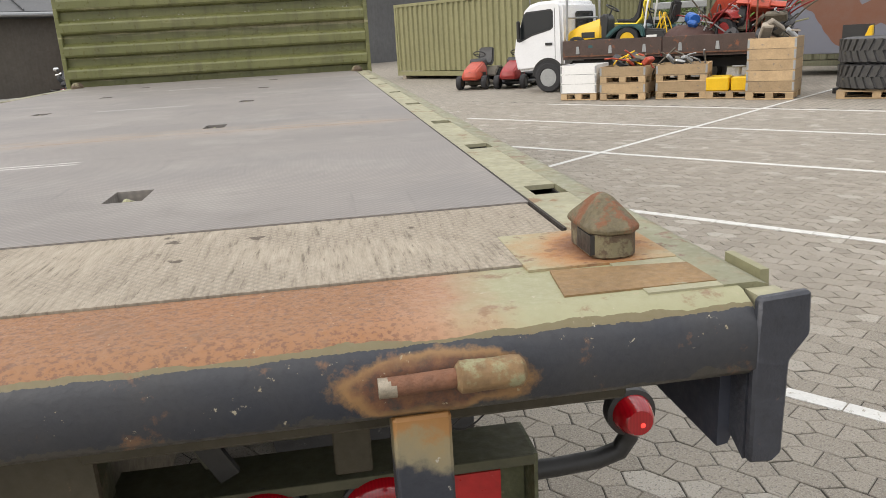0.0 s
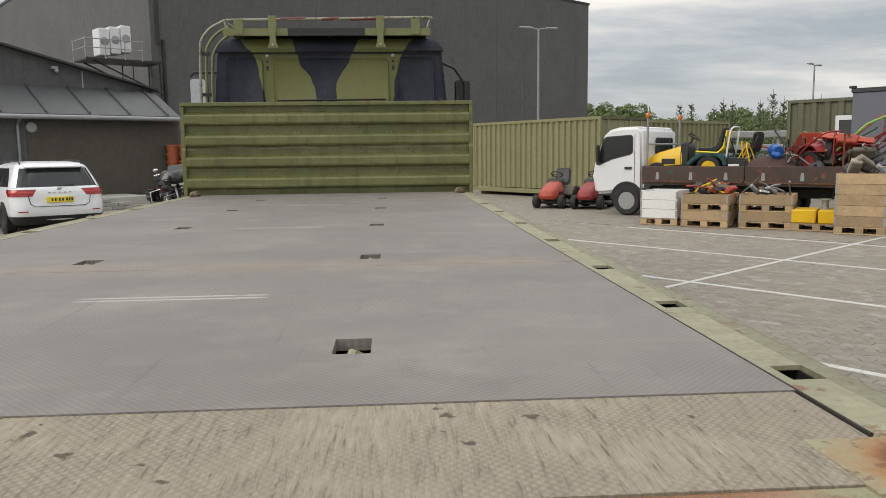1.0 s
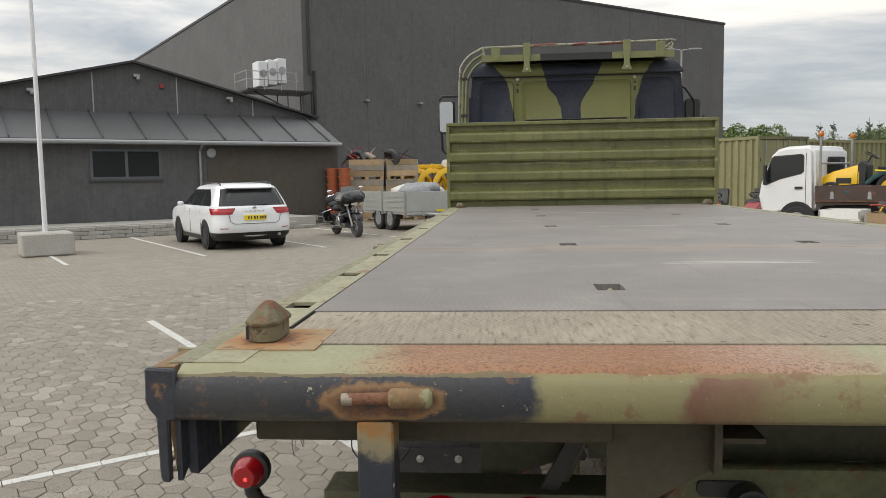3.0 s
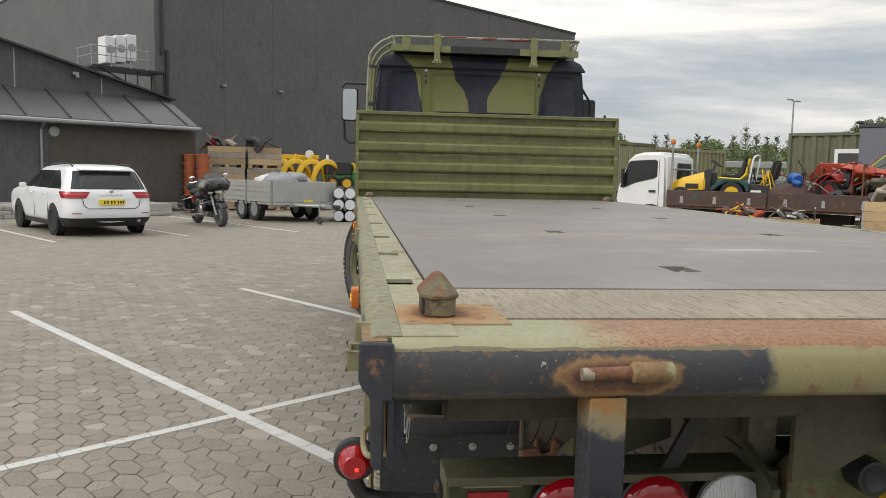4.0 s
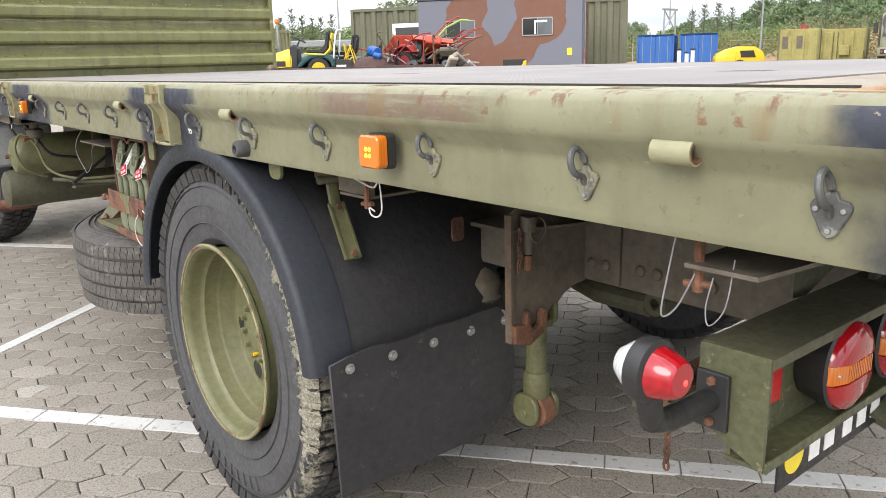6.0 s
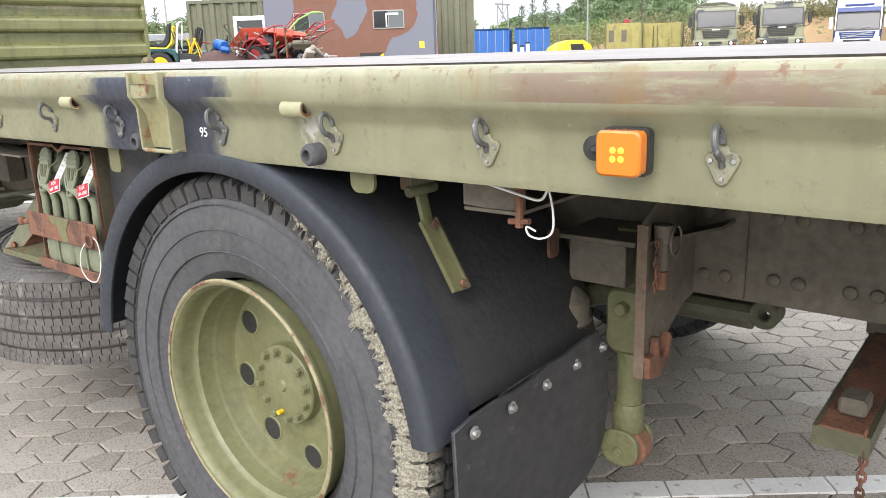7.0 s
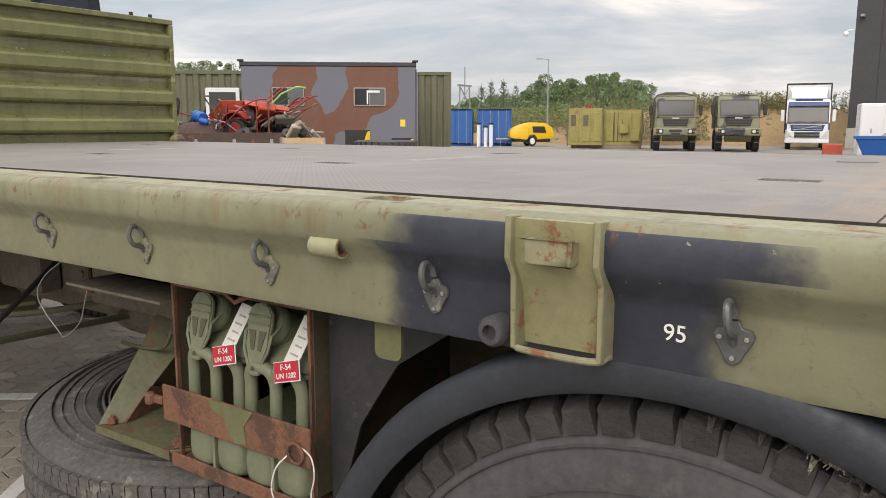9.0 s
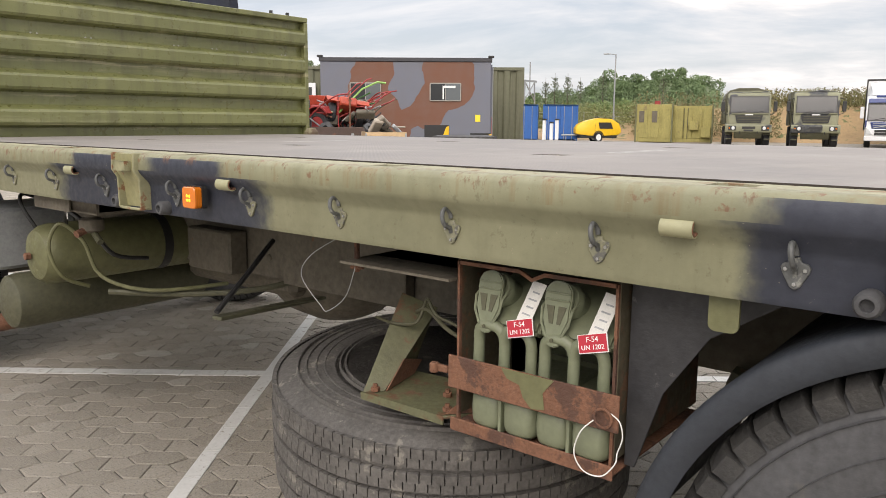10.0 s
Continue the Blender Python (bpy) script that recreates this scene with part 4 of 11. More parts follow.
for deck in decks:
    part("deck_sheet", slab(deck, "deck_sheet"), deck_mat, truck, "grey non-slip plywood deck, scuffed and dusty")
part("deck_joint", Shape().box(-1.115, 1.115, 1.75, 1.83, D - 0.03, D - 0.021), black, truck)
part("deck_board", Shape().box(-1.115, 1.115, 0.15, 0.4545, D - 0.02, D + 0.0005), bare_mat, truck, "bare worn plywood strip, torn along the grain")
for sx in (-1, 1):
    for r in rows:
        # black plate below each hole, the hole's shade put in as colour
        hole = Shape()
        hole.box(sx * HX - 0.05, sx * HX + 0.05, r - 0.075, r + 0.075, D - 0.1, D - 0.095)
        part("lashing_cup", hole, black, truck)
        part("lashing_bar", Shape().tube([(sx * HX - 0.012, r - 0.045, D - 0.03), (sx * HX, r - 0.02, D - 0.006), (sx * HX + 0.012, r + 0.045, D - 0.03)], 0.009, 8), pale, truck)
# black so that the openings above it look deep in shade
part("deck_support", Shape().box(-1.199, 1.199, 0.16, 6.2, D - 0.14, D - 0.105), black, truck)

# side rails: lip, slope, web; slots cut in the top
SLOT = [0.55, 1.1, 1.67, 2.4, 3.15, 3.9, 4.65, 5.4]
for sx in (-1, 1):
    prof = [(1.2005, D), (1.235, D), (1.247, D - 0.004), (1.253, D - 0.014), (1.254, D - 0.05), (1.246, D - 0.062), (1.224, D - 0.085), (1.218, D - 0.098), (1.218, 1.098), (1.212, 1.084), (1.2, 1.082), (1.2005, D - 0.1)]
    part("side_rail", Shape().prism([(sx * a, b) for a, b in prof], "y", 0.02, 6.22), rail_mat, truck, "pale olive pressed steel side rail with dark camouflage bands", crease=50)
    top = Shape()
    cuts = [0.02] + [v for y in SLOT for v in (y - 0.038, y + 0.038)] + [6.22]
    for i in range(len(cuts) - 1):
        cols = [(1.122, 1.146), (1.146, 1.2)] if i % 2 == 0 else [(1.122, 1.146)]
        for c0, c1 in cols:
            top.box(min(sx * c0, sx * c1), max(sx * c0, sx * c1), cuts[i], cuts[i + 1], D - 0.008, D)
    part("rail_top", slab(top, "rail_top"), rail_top_mat, truck, "flat rail top with lashing slots")
# added black strips that give the rail slots their shade by colour
for sx in (-1, 1):
    for y in SLOT:
        part("slot_liner", Shape().box(sx * 1.198 - 0.0015, sx * 1.198 + 0.0015, y - 0.045, y + 0.045, D - 0.1, D - 0.009), black, truck)
seam_dirt = mat("seam_dirt", (0.035, 0.028, 0.022), 0.9, var=0.4, scale=30, bump=0.4)
for sx in (-1, 1):
    part("seam_strip", Shape().box(sx * 1.121 - 0.002, sx * 1.121 + 0.002, 0.28, 6.2, D - 0.012, D + 0.0034), seam_dirt, truck)

# rear beam with rounded top edge
prof = [(0.148, D - 0.002), (0.03, D - 0.001), (0.012, D - 0.003), (-0.008, D - 0.012), (-0.018, D - 0.026), (-0.02, D - 0.045), (-0.02, 1.186), (-0.012, 1.178), (0.05, 1.178), (0.05, 1.17), (0.148, 1.17)]
part("rear_beam", Shape().prism(prof, "x", -1.215, 1.215), beam_mat, truck, "rear beam with rounded edge, rust and dark paint", crease=50)
for sx in (-1, 1):
    # corner plate with twistlock
    part("corner_plate", Shape().box(min(sx * 1.03, sx * 1.2), max(sx * 1.03, sx * 1.2), 0.1245 if sx > 0 else 0.1, 0.274, D - 0.012, D + 0.0012), corner_mat if sx < 0 else corner_pale, truck, "rusty steel corner plate")
    if sx > 0:
        part("repair_plate", Shape().prism([(1.042, 0.034), (1.2, 0.034), (1.2, 0.1), (1.052, 0.118)], "z", D - 0.012, D + 0.001), patch_rust, truck, "flat repair plate, brown with rust")
    if sx < 0:
        casting = mat("dark_rusty_casting", (0.095, 0.066, 0.042), 0.85, var=0.35, scale=20, bump=0.4, bscale=90, wear=(0.17, 0.15, 0.09), wscale=14, wlow=0.5)
    if sx < 0:
        cone_mat = mat("rusty_olive_casting", (0.13, 0.108, 0.064), 0.85, var=0.4, scale=16, bump=0.55, bscale=70, wear=(0.17, 0.072, 0.035), wscale=17, wlow=0.5)
    cx, cy = sx * 1.134, 0.195 if sx < 0 else 0.18

    def ring8(hx, hy, ch, z):
        return [(cx + a, cy + b, D + z) for a, b in ((hx - ch, hy), (hx, hy - ch), (hx, -hy + ch), (hx - ch, -hy), (-hx + ch, -hy), (-hx, -hy + ch), (-hx, hy - ch), (-hx + ch, hy))]

    def stack(rings):
        n = len(rings)
        faces = [(8 * i + j, 8 * i + (j + 1) % 8, 8 * i + 8 + (j + 1) % 8, 8 * i + 8 + j) for i in range(n - 1) for j in range(8)]
        return Shape().add([p for r in rings for p in r], faces + [tuple(range(8)), tuple(range(8 * n - 8, 8 * n))])

    base = [(x, y) for x, y in rounded(cx - 0.027, cx + 0.027, cy - 0.05, cy + 0.05, 0.022, 5)]
    lock = part("twistlock", Shape().prism(base, "z", D + 0.002, D + 0.031), casting, truck, "rusty container twistlock with a pyramid cone", bevel=0.002)
    cone = stack([ring8(0.0295, 0.053, 0.016, 0.03), ring8(0.0305, 0.0545, 0.017, 0.036), ring8(0.0262, 0.046, 0.013, 0.0425), ring8(0.0095, 0.014, 0.004, 0.064), ring8(0.004, 0.006, 0.0015, 0.0675)])
    part("cone", cone, cone_mat, lock, bevel=0.0012, crease=12)
    # black box on the uncut base, painted shade of an opening
    part("lock_recess", Shape().box(cx - 0.0285, cx - 0.01, cy - 0.04, cy + 0.005, D + 0.006, D + 0.0285), black, lock)
    front = part("twistlock", Shape().lathe([(0.05, 0.0), (0.05, 0.02), (0.03, 0.045), (0.0, 0.05)], pose(sx * 1.1295, 6.063, D, 0, 0, 22.5), 8), casting, truck, "rusty front twistlock")
    # end plate with a cut-away lower corner and stake pocket beside it
    poly = [(1.213, D - 0.003), (1.26, D), (1.261, 1.208), (1.256, 1.196), (1.245, 1.183), (1.243, 1.09), (1.238, 1.082), (1.226, 1.084), (1.226, 1.178), (1.213, 1.178)]
    if sx > 0:
        poly = [(1.215, D - 0.003), (1.268, D), (1.27, 1.215), (1.25, 1.19), (1.248, 1.09), (1.238, 1.081), (1.213, 1.083), (1.213, 1.178)]
    part("end_plate", Shape().prism([(sx * a, b) for a, b in poly], "y", -0.021, -0.009), navy, truck, "dark painted end plate of the rear beam", bevel=0.003)
    brace = [(-0.0085, 1.178), (0.15, 1.178), (0.002, 1.088), (-0.0085, 1.082)]
    part("gusset", Shape().prism([(a, b) for a, b in brace], "x", sx * 1.2125, sx * 1.2205), navy, truck)


cheek_paint = mat("rust_edged_olive", (0.235, 0.225, 0.13), 0.6, var=0.2, scale=6, wear=(0.2, 0.095, 0.045), wscale=18, wlow=0.55)


def pocket(y0, y1, sx):
    """Stake pocket: two cheeks, a flat back, a bottom strap and a small top loop."""
    inner = 1.222 if y0 < 0 else 1.2
    back = [(inner, D - 0.003), (1.2565, D - 0.003), (1.2545, 1.205), (1.234, 1.17), (1.226, 1.1), (inner, 1.1)]
    p = part("stake_pocket", Shape().prism([(sx * a, b) for a, b in back], "y", y0 + 0.008, y1 - 0.008), rust_patch if y0 < 1 else pocket_paint, truck, "stake pocket with rust-streaked back")
    for y in ((y0, y1 - 0.008) if y0 > 0 else (y1 - 0.008,)):
        poly = [(1.2, D - 0.002), (1.266, D + 0.001), (1.268, 1.21), (1.252, 1.186), (1.25, 1.096), (1.2, 1.092)]
        part("cheek", Shape().prism([(sx * a, b) for a, b in poly], "y", y, y + 0.008), cheek_paint, p, bevel=0.0015)
    s = Shape()
    s.tube(flow([(sx * 1.222, y0 + 0.004, 1.1), (sx * 1.246, y0 + 0.008, 1.097), (sx * 1.252, (y0 + y1) / 2, 1.097), (sx * 1.246, y1 - 0.008, 1.097), (sx * 1.222, y1 - 0.004, 1.1)]), 0.0045, 8)
    part("bottom_strap", s, cheek_paint, p)
    c = (y0 + y1) / 2
    s = Shape()
    for a, b, d, e in ((1.252, 1.276, c + 0.024, c + 0.03), (1.252, 1.276, c - 0.03, c - 0.024), (1.2705, 1.276, c - 0.03, c + 0.03)):
        s.box(min(sx * a, sx * b), max(sx * a, sx * b), d, e, 1.208, 1.237)
    part("top_loop", s, cheek_paint, p, bevel=0.003)


for y0, y1 in ((-0.008, 0.122), (2.035, 2.155), (4.075, 4.205)):
    pocket(y0, y1, -1)
part("rail_end", Shape().prism([(1.2225, D - 0.006), (1.254, D - 0.006), (1.254, 1.205), (1.2225, 1.19)], "y", -0.0085, 0.0195), rail_top_mat, truck)
part("rail_end", Shape().prism([(1.2565, D + 0.001), (1.266, D + 0.001), (1.268, 1.21), (1.2565, 1.19)], "y", 0.05, 0.122), cheek_paint, truck)


def lashing_hook(y):
    """Shield-shaped plate with three bolts, a bent bar hook and a ring behind it."""
    z = 1.113
    shield = [(y, z), (y + 0.007, z + 0.004), (y + 0.019, z + 0.026), (y + 0.0215, z + 0.034), (y + 0.018, z + 0.04), (y + 0.008, z + 0.042), (y + 0.005, z + 0.05),
              (y - 0.005, z + 0.05), (y - 0.008, z + 0.042), (y - 0.018, z + 0.04), (y - 0.0215, z + 0.034), (y - 0.019, z + 0.026), (y - 0.007, z + 0.004)]
    paint = hook_dark if (-0.1 < y < 0.3 or 1.8 < y < 2.4 or 3.6 < y < 4.4) else hook_pale
    h = part("lashing_hook", Shape().prism(shield, "x", -1.224, -1.2175), paint, truck, "pressed steel lashing hook, paint worn to grey", bevel=0.0012)
    bend = [(-1.2385 - 0.0135 * math.cos(a), y + 0.003 * math.sin(a), z + 0.055 + 0.0175 * math.sin(a)) for a in [-1.15 + 0.37 * i for i in range(13)]]
    part("tongue", Shape().tube([(-1.223, y, z + 0.024), (-1.228, y, z + 0.034)] + bend, 0.0046, 8), hook_dark, h, "bent bar hook")
    for dy, dz in ((0.014, 0.031), (-0.014, 0.031), (0.0, 0.009)):
        part("bolt", Shape().lathe([(0.0036, 0.0), (0.003, 0.0025), (0.0, 0.003)], pose(-1.224, y + dy, z + dz, 0, -90, 0), 6), steel, h)


hook_pale = mat("worn_hook_olive", (0.2, 0.195, 0.13), 0.5, var=0.25, scale=20, wear=(0.1, 0.1, 0.09), wscale=30, wlow=0.52)
hook_dark = mat("worn_hook_grey", (0.085, 0.088, 0.085), 0.5, var=0.3, scale=20, wear=(0.2, 0.2, 0.18), wscale=30, wlow=0.58)
for y in (0.255, 0.577, 0.905, 1.25, 1.575, 1.9, 2.287, 2.61, 2.938, 3.264, 3.594, 3.932, 4.333, 4.68, 5.016, 5.36, 5.7):
    lashing_hook(y)
for y in (0.425, 1.644, 2.46, 3.665, 4.51):
    t = part("bolt_tube", Shape().lathe([(0.016, -0.027), (0.016, 0.027), (0.011, 0.027), (0.011, -0.027)], pose(-1.243, y, 1.193, 90, 0, 0), 16, True), pale, truck, "short welded tube with a rusty bore")
    part("weld_plate", Shape().box(-1.25, -1.222, y - 0.025, y + 0.022, 1.205, 1.212), pale, t)
    part("bore", Shape().lathe([(0.0105, -0.0275), (0.0105, 0.0275), (0.0135, 0.0275), (0.0135, -0.0275)], pose(-1.243, y, 1.193, 90, 0, 0), 14, True), rust, t)
for y, z in ((0.145, 1.118), (1.62, 1.113), (2.185, 1.11), (3.985, 1.107), (4.235, 1.11)):
    t = part("rubber_buffer", Shape().lathe([(0.02, 0.0), (0.02, 0.025), (0.016, 0.031), (0.01, 0.032), (0.009, 0.02), (0.0, 0.02)], pose(-1.218, y, z, 0, -90, 0), 18), rubber, truck, "round black rubber buffer")
for y in (1.017, 3.79):
    lamp = part("side_marker_lamp", Shape().prism(rounded(y - 0.03, y + 0.03, 1.124, 1.181, 0.009, 3), "x", -1.275, -1.252), amber, truck, "square amber side marker lamp", bevel=0.003)
    part("housing", Shape().prism(rounded(y - 0.032, y + 0.032, 1.122, 1.183, 0.009, 3), "x", -1.252, -1.238), black, lamp)
    part("grommet", Shape().lathe([(0.017, 0), (0.017, 0.02), (0.006, 0.022)], pose(-1.218, y + 0.05, 1.153, 0, -90, 0), 14), black, lamp)
    part("cable", Shape().tube([(-1.235, y + 0.054, 1.153), (-1.248, y + 0.045, 1.153), (-1.25, y + 0.034, 1.153)], 0.005, 6), black, lamp)
    for dy in (-0.005, 0.006):
        for dz in (-0.005, 0.006):
            part("led", Shape().lathe([(0.0042, 0), (0.003, 0.0016), (0.0, 0.002)], pose(-1.275, y + dy, 1.151 + dz, 0, -90, 0), 8), amber_lit, lamp)


def lettering(text, size, material, parent, m, name="lettering"):
    cu = bpy.data.curves.new(name, "FONT")
    cu.body, cu.size, cu.extrude, cu.align_x, cu.align_y = text, size, 0.0006, "CENTER", "CENTER"
    ob = bpy.data.objects.new(name, cu)
    me = bpy.data.meshes.new_from_object(ob)
    bpy.data.objects.remove(ob)
    me.transform(m)
    me.materials.append(material)
    o = new(name, me)
    o.parent = parent
    return o


lettering("95", 0.027, white_mark, truck, pose(-1.2195, 1.963, 1.137, 90, 0, -90))

def post_paint():
    """Dark paint worn to ochre and pale primer near the top."""
    m, nt, bsdf, vec = start("post_worn_paint")
    z = wire(nt, "SeparateXYZ", [("Vector", vec)]).outputs["Z"]
    wob = calc(nt, "MULTIPLY", calc(nt, "SUBTRACT", noise_at(nt, vec, 22, 6), 0.5), 0.12)
    c = ramp(nt, calc(nt, "ADD", z, calc(nt, "SUBTRACT", wob, 0.2)), [(0.9, (0.026, 0.03, 0.04)), (0.915, (0.03, 0.034, 0.044)), (0.935, (0.22, 0.19, 0.12)), (0.955, (0.25, 0.2, 0.11)), (0.97, (0.3, 0.15, 0.05))])
    c = blend(nt, ramp(nt, noise_at(nt, vec, 55, 5), [(0.66, 0.0), (0.69, 0.8)]), c, (0.4, 0.38, 0.33))
    finish(nt, bsdf, vec, c, 0.55, 0, 0.15, 80)
    return m


post_mat = post_paint()
pin_steel = mat("worn_pin_steel", (0.3, 0.26, 0.2), 0.55, 0.4, var=0.3, scale=60)

# hinge pins on the rear beam, drop posts below
for sx, turn in ((-1, 1), (1, -1)):
    c = -0.858 if sx < 0 else 0.952
    hp = part("hinge_sleeve", Shape().lathe([(0.0145, -0.031), (0.015, -0.02), (0.0142, 0.0), (0.015, 0.02), (0.0135, 0.032)], pose(c, -0.031, 1.219, 0, 90, 0), 16), rust_patch, truck, "rusty welded hinge sleeve", bevel=0.004)
    part("pin", Shape().rod((c - 0.03, -0.031, 1.219), (c - 0.098, -0.031, 1.217), 0.009, 12), rust, hp)
    part("thread", Shape().rod((c - 0.084, -0.031, 1.217), (c - 0.1, -0.031, 1.217), 0.0092, 12), pin_steel, hp)
    px0 = -0.913 if sx < 0 else 0.89
    post = part("drop_post", Shape().prism([(-0.018, 1.178), (0.045, 1.178), (0.045, 1.0), (0.03, 0.985), (-0.012, 0.985), (-0.018, 0.995)], "x", px0 - 0.027, px0 + 0.027), post_mat, truck, "dark drop post below the rear beam, paint worn off", bevel=0.003)
    part("buffer", Shape().lathe([(0.019, 0.0), (0.019, 0.026), (0.016, 0.03), (0.0, 0.03)], pose(px0, -0.018, 1.02, 90, 0, 0), 20), rubber_black, post, "round rubber buffer")

# ---- headboard ----
hb = part("headboard", Shape().box(-1.262, 1.262, 6.285, 6.32, D - 0.12, 2.055), headboard_mat, truck, "green corrugated steel headboard with scratches")
prof = [(6.286, D - 0.02)]
z = D + 0.02
for i in range(4):
    prof += [(6.284, z), (6.284, z + 0.03), (6.238, z + 0.044), (6.23, z + 0.058), (6.23, z + 0.112), (6.237, z + 0.126), (6.284, z + 0.152)]
    z += 0.184
prof += [(6.284, 2.05), (6.3, 2.05), (6.3, D - 0.02)]
part("ribbed_panel", Shape().prism(prof, "x", -1.235, 1.235), headboard_mat, hb, crease=24)
s = Shape()
s.box(-1.266, 1.266, 6.235, 6.325, 2.03, 2.062).box(-1.266, -1.233, 6.235, 6.326, D - 0.1, 2.028).box(1.233, 1.266, 6.235, 6.326, D - 0.1, 2.028)
part("edge_frame", s, headboard_mat, hb, bevel=0.004)
s = Shape()
for zz, xs_ in ((1.80, (-1.11, -0.83, -0.57, -0.28, 0.26, 0.53, 0.8, 1.08)), (1.41, (-1.11, -0.83, -0.57, 0.26, 0.53, 0.8, 1.08))):
    for x in xs_:
        for dx, dz in ((-0.016, 0), (0.016, 0), (0.0, -0.018)):
            s.lathe([(0.0055, 0), (0.004, 0.003), (0, 0.0035)], pose(x + dx, 6.28 - 0.036 * (dz < 0) * 0, zz + dz, 90, 0, 0), 8)
part("rivets", s, steel, hb, "pale rivet heads")
for x in (-1.264, 1.264):
    part("latch", Shape().box(x - 0.006, x + 0.006, 6.26, 6.3, 1.74, 1.86), black, hb)
for x in (1.0, 1.14):
    part("eye_bolt", Shape().rod((x, 6.3, 2.055), (x, 6.3, 2.09), 0.012, 8), black, hb)

# ---- cab ----


def cab_paint():
    """Olive fields between black-blue ones: a funnel in the middle, dark corners outside."""
    m, nt, bsdf, vec = start("cab_camouflage_paint")
    sep = wire(nt, "SeparateXYZ", [("Vector", vec)])
    wob = calc(nt, "MULTIPLY", calc(nt, "SUBTRACT", noise_at(nt, vec, 5, 2), 0.5), 0.07)
    x = calc(nt, "ADD", sep.outputs["X"], wob)
    h = calc(nt, "DIVIDE", calc(nt, "SUBTRACT", sep.outputs["Z"], 2.0), 0.75)

    def edge(*stops):
        return ramp(nt, h, [((z - 2.0) / 0.75, v) for z, v in stops])

    inner_left = calc(nt, "MULTIPLY", edge((2.05, 0.13), (2.22, 0.145), (2.32, 0.19), (2.42, 0.28), (2.55, 0.305), (2.68, 0.345)), -1.0)
    inner_right = edge((2.05, 0.035), (2.25, 0.05), (2.34, 0.09), (2.45, 0.175), (2.56, 0.22), (2.68, 0.265))
    outer_left = calc(nt, "MULTIPLY", edge((2.05, 0.59), (2.3, 0.64), (2.48, 0.68), (2.56, 0.74), (2.68, 0.84)), -1.0)
    outer_right = edge((2.05, 0.56), (2.3, 0.6), (2.5, 0.65), (2.58, 0.7), (2.68, 0.78))
    left = calc(nt, "MULTIPLY", calc(nt, "GREATER_THAN", x, outer_left), calc(nt, "LESS_THAN", x, inner_left))
    right = calc(nt, "MULTIPLY", calc(nt, "GREATER_THAN", x, inner_right), calc(nt, "LESS_THAN", x, outer_right))
    c = blend(nt, calc(nt, "MAXIMUM", left, right), (0.011, 0.015, 0.032), (0.175, 0.18, 0.062))
    c = blend(nt, ramp(nt, noise_at(nt, vec, 5, 6), [(0.4, 0.0), (0.8, 0.25)]), c, (0.1, 0.1, 0.08))
    c = blend(nt, ramp(nt, noise_at(nt, vec, 30, 6, 0.7), [(0.66, 0.0), (0.7, 0.5)]), c, (0.2, 0.2, 0.15))
    finish(nt, bsdf, vec, c, 0.68, 0, 0.06, 40)
    return m


cab_mat = cab_paint()
cab = part("cab", Shape().prism([(-1.1, 1.05), (1.1, 1.05), (1.08, 2.05), (1.03, 2.56), (0.93, 2.66), (-0.93, 2.66), (-1.03, 2.56), (-1.08, 2.05)], "y", 6.725, 8.7), cab_mat, truck, "truck cab with olive and black-blue camouflage", bevel=0.03, seg=2)
rear = [(6.69, 2.548), (6.69, 2.575), (6.72, 2.63), (6.77, 2.668), (6.84, 2.683), (8.7, 2.683), (8.7, 2.548)]
roof = Shape()
rows_ = [(1.043, 0), (1.043, 1), (1.015, 2), (0.965, 3), (0.92, 4), (0.92, 5), (1.043, 6)]
roof.add([(s_ * x, *rear[k]) for s_ in (-1, 1) for x, k in rows_], [tuple(range(7)), tuple(range(13, 6, -1))] + [(i, (i + 1) % 7, 7 + (i + 1) % 7, 7 + i) for i in range(7)])
part("roof", roof, cab_mat, cab, bevel=0.012, seg=2, crease=40)
part("roof_ledge", Shape().tube([(-1.04, 6.689, 2.548), (1.04, 6.689, 2.552)], 0.012, 8), cab_mat, cab)
# black strip on the wall, the ledge's shadow drawn as colour
part("shadow_gap", Shape().box(-1.0, 1.0, 6.716, 6.726, 2.528, 2.545), black, cab)


def pressed_panel(x0, x1, z0, z1, name, label):
    """A pressed panel with a raised rounded rim and a flat field inside."""
    rim, field = rounded(x0, x1, z0, z1, 0.055, 5), rounded(x0 + 0.028, x1 - 0.028, z0 + 0.028, z1 - 0.028, 0.04, 5)
    n = len(rim)
    mid = rounded(x0 + 0.011, x1 - 0.011, z0 + 0.011, z1 - 0.011, 0.05, 5)
    v = [(a, 6.726, b) for a, b in rim] + [(a, 6.703, b) for a, b in mid] + [(a, 6.716, b) for a, b in field]
    s_ = Shape().add(v, [(k * n + i, k * n + (i + 1) % n, (k + 1) * n + (i + 1) % n, (k + 1) * n + i) for k in range(2) for i in range(n)] + [tuple(range(2 * n, 3 * n))])
    return part(name, s_, cab_mat, cab, label, crease=50)


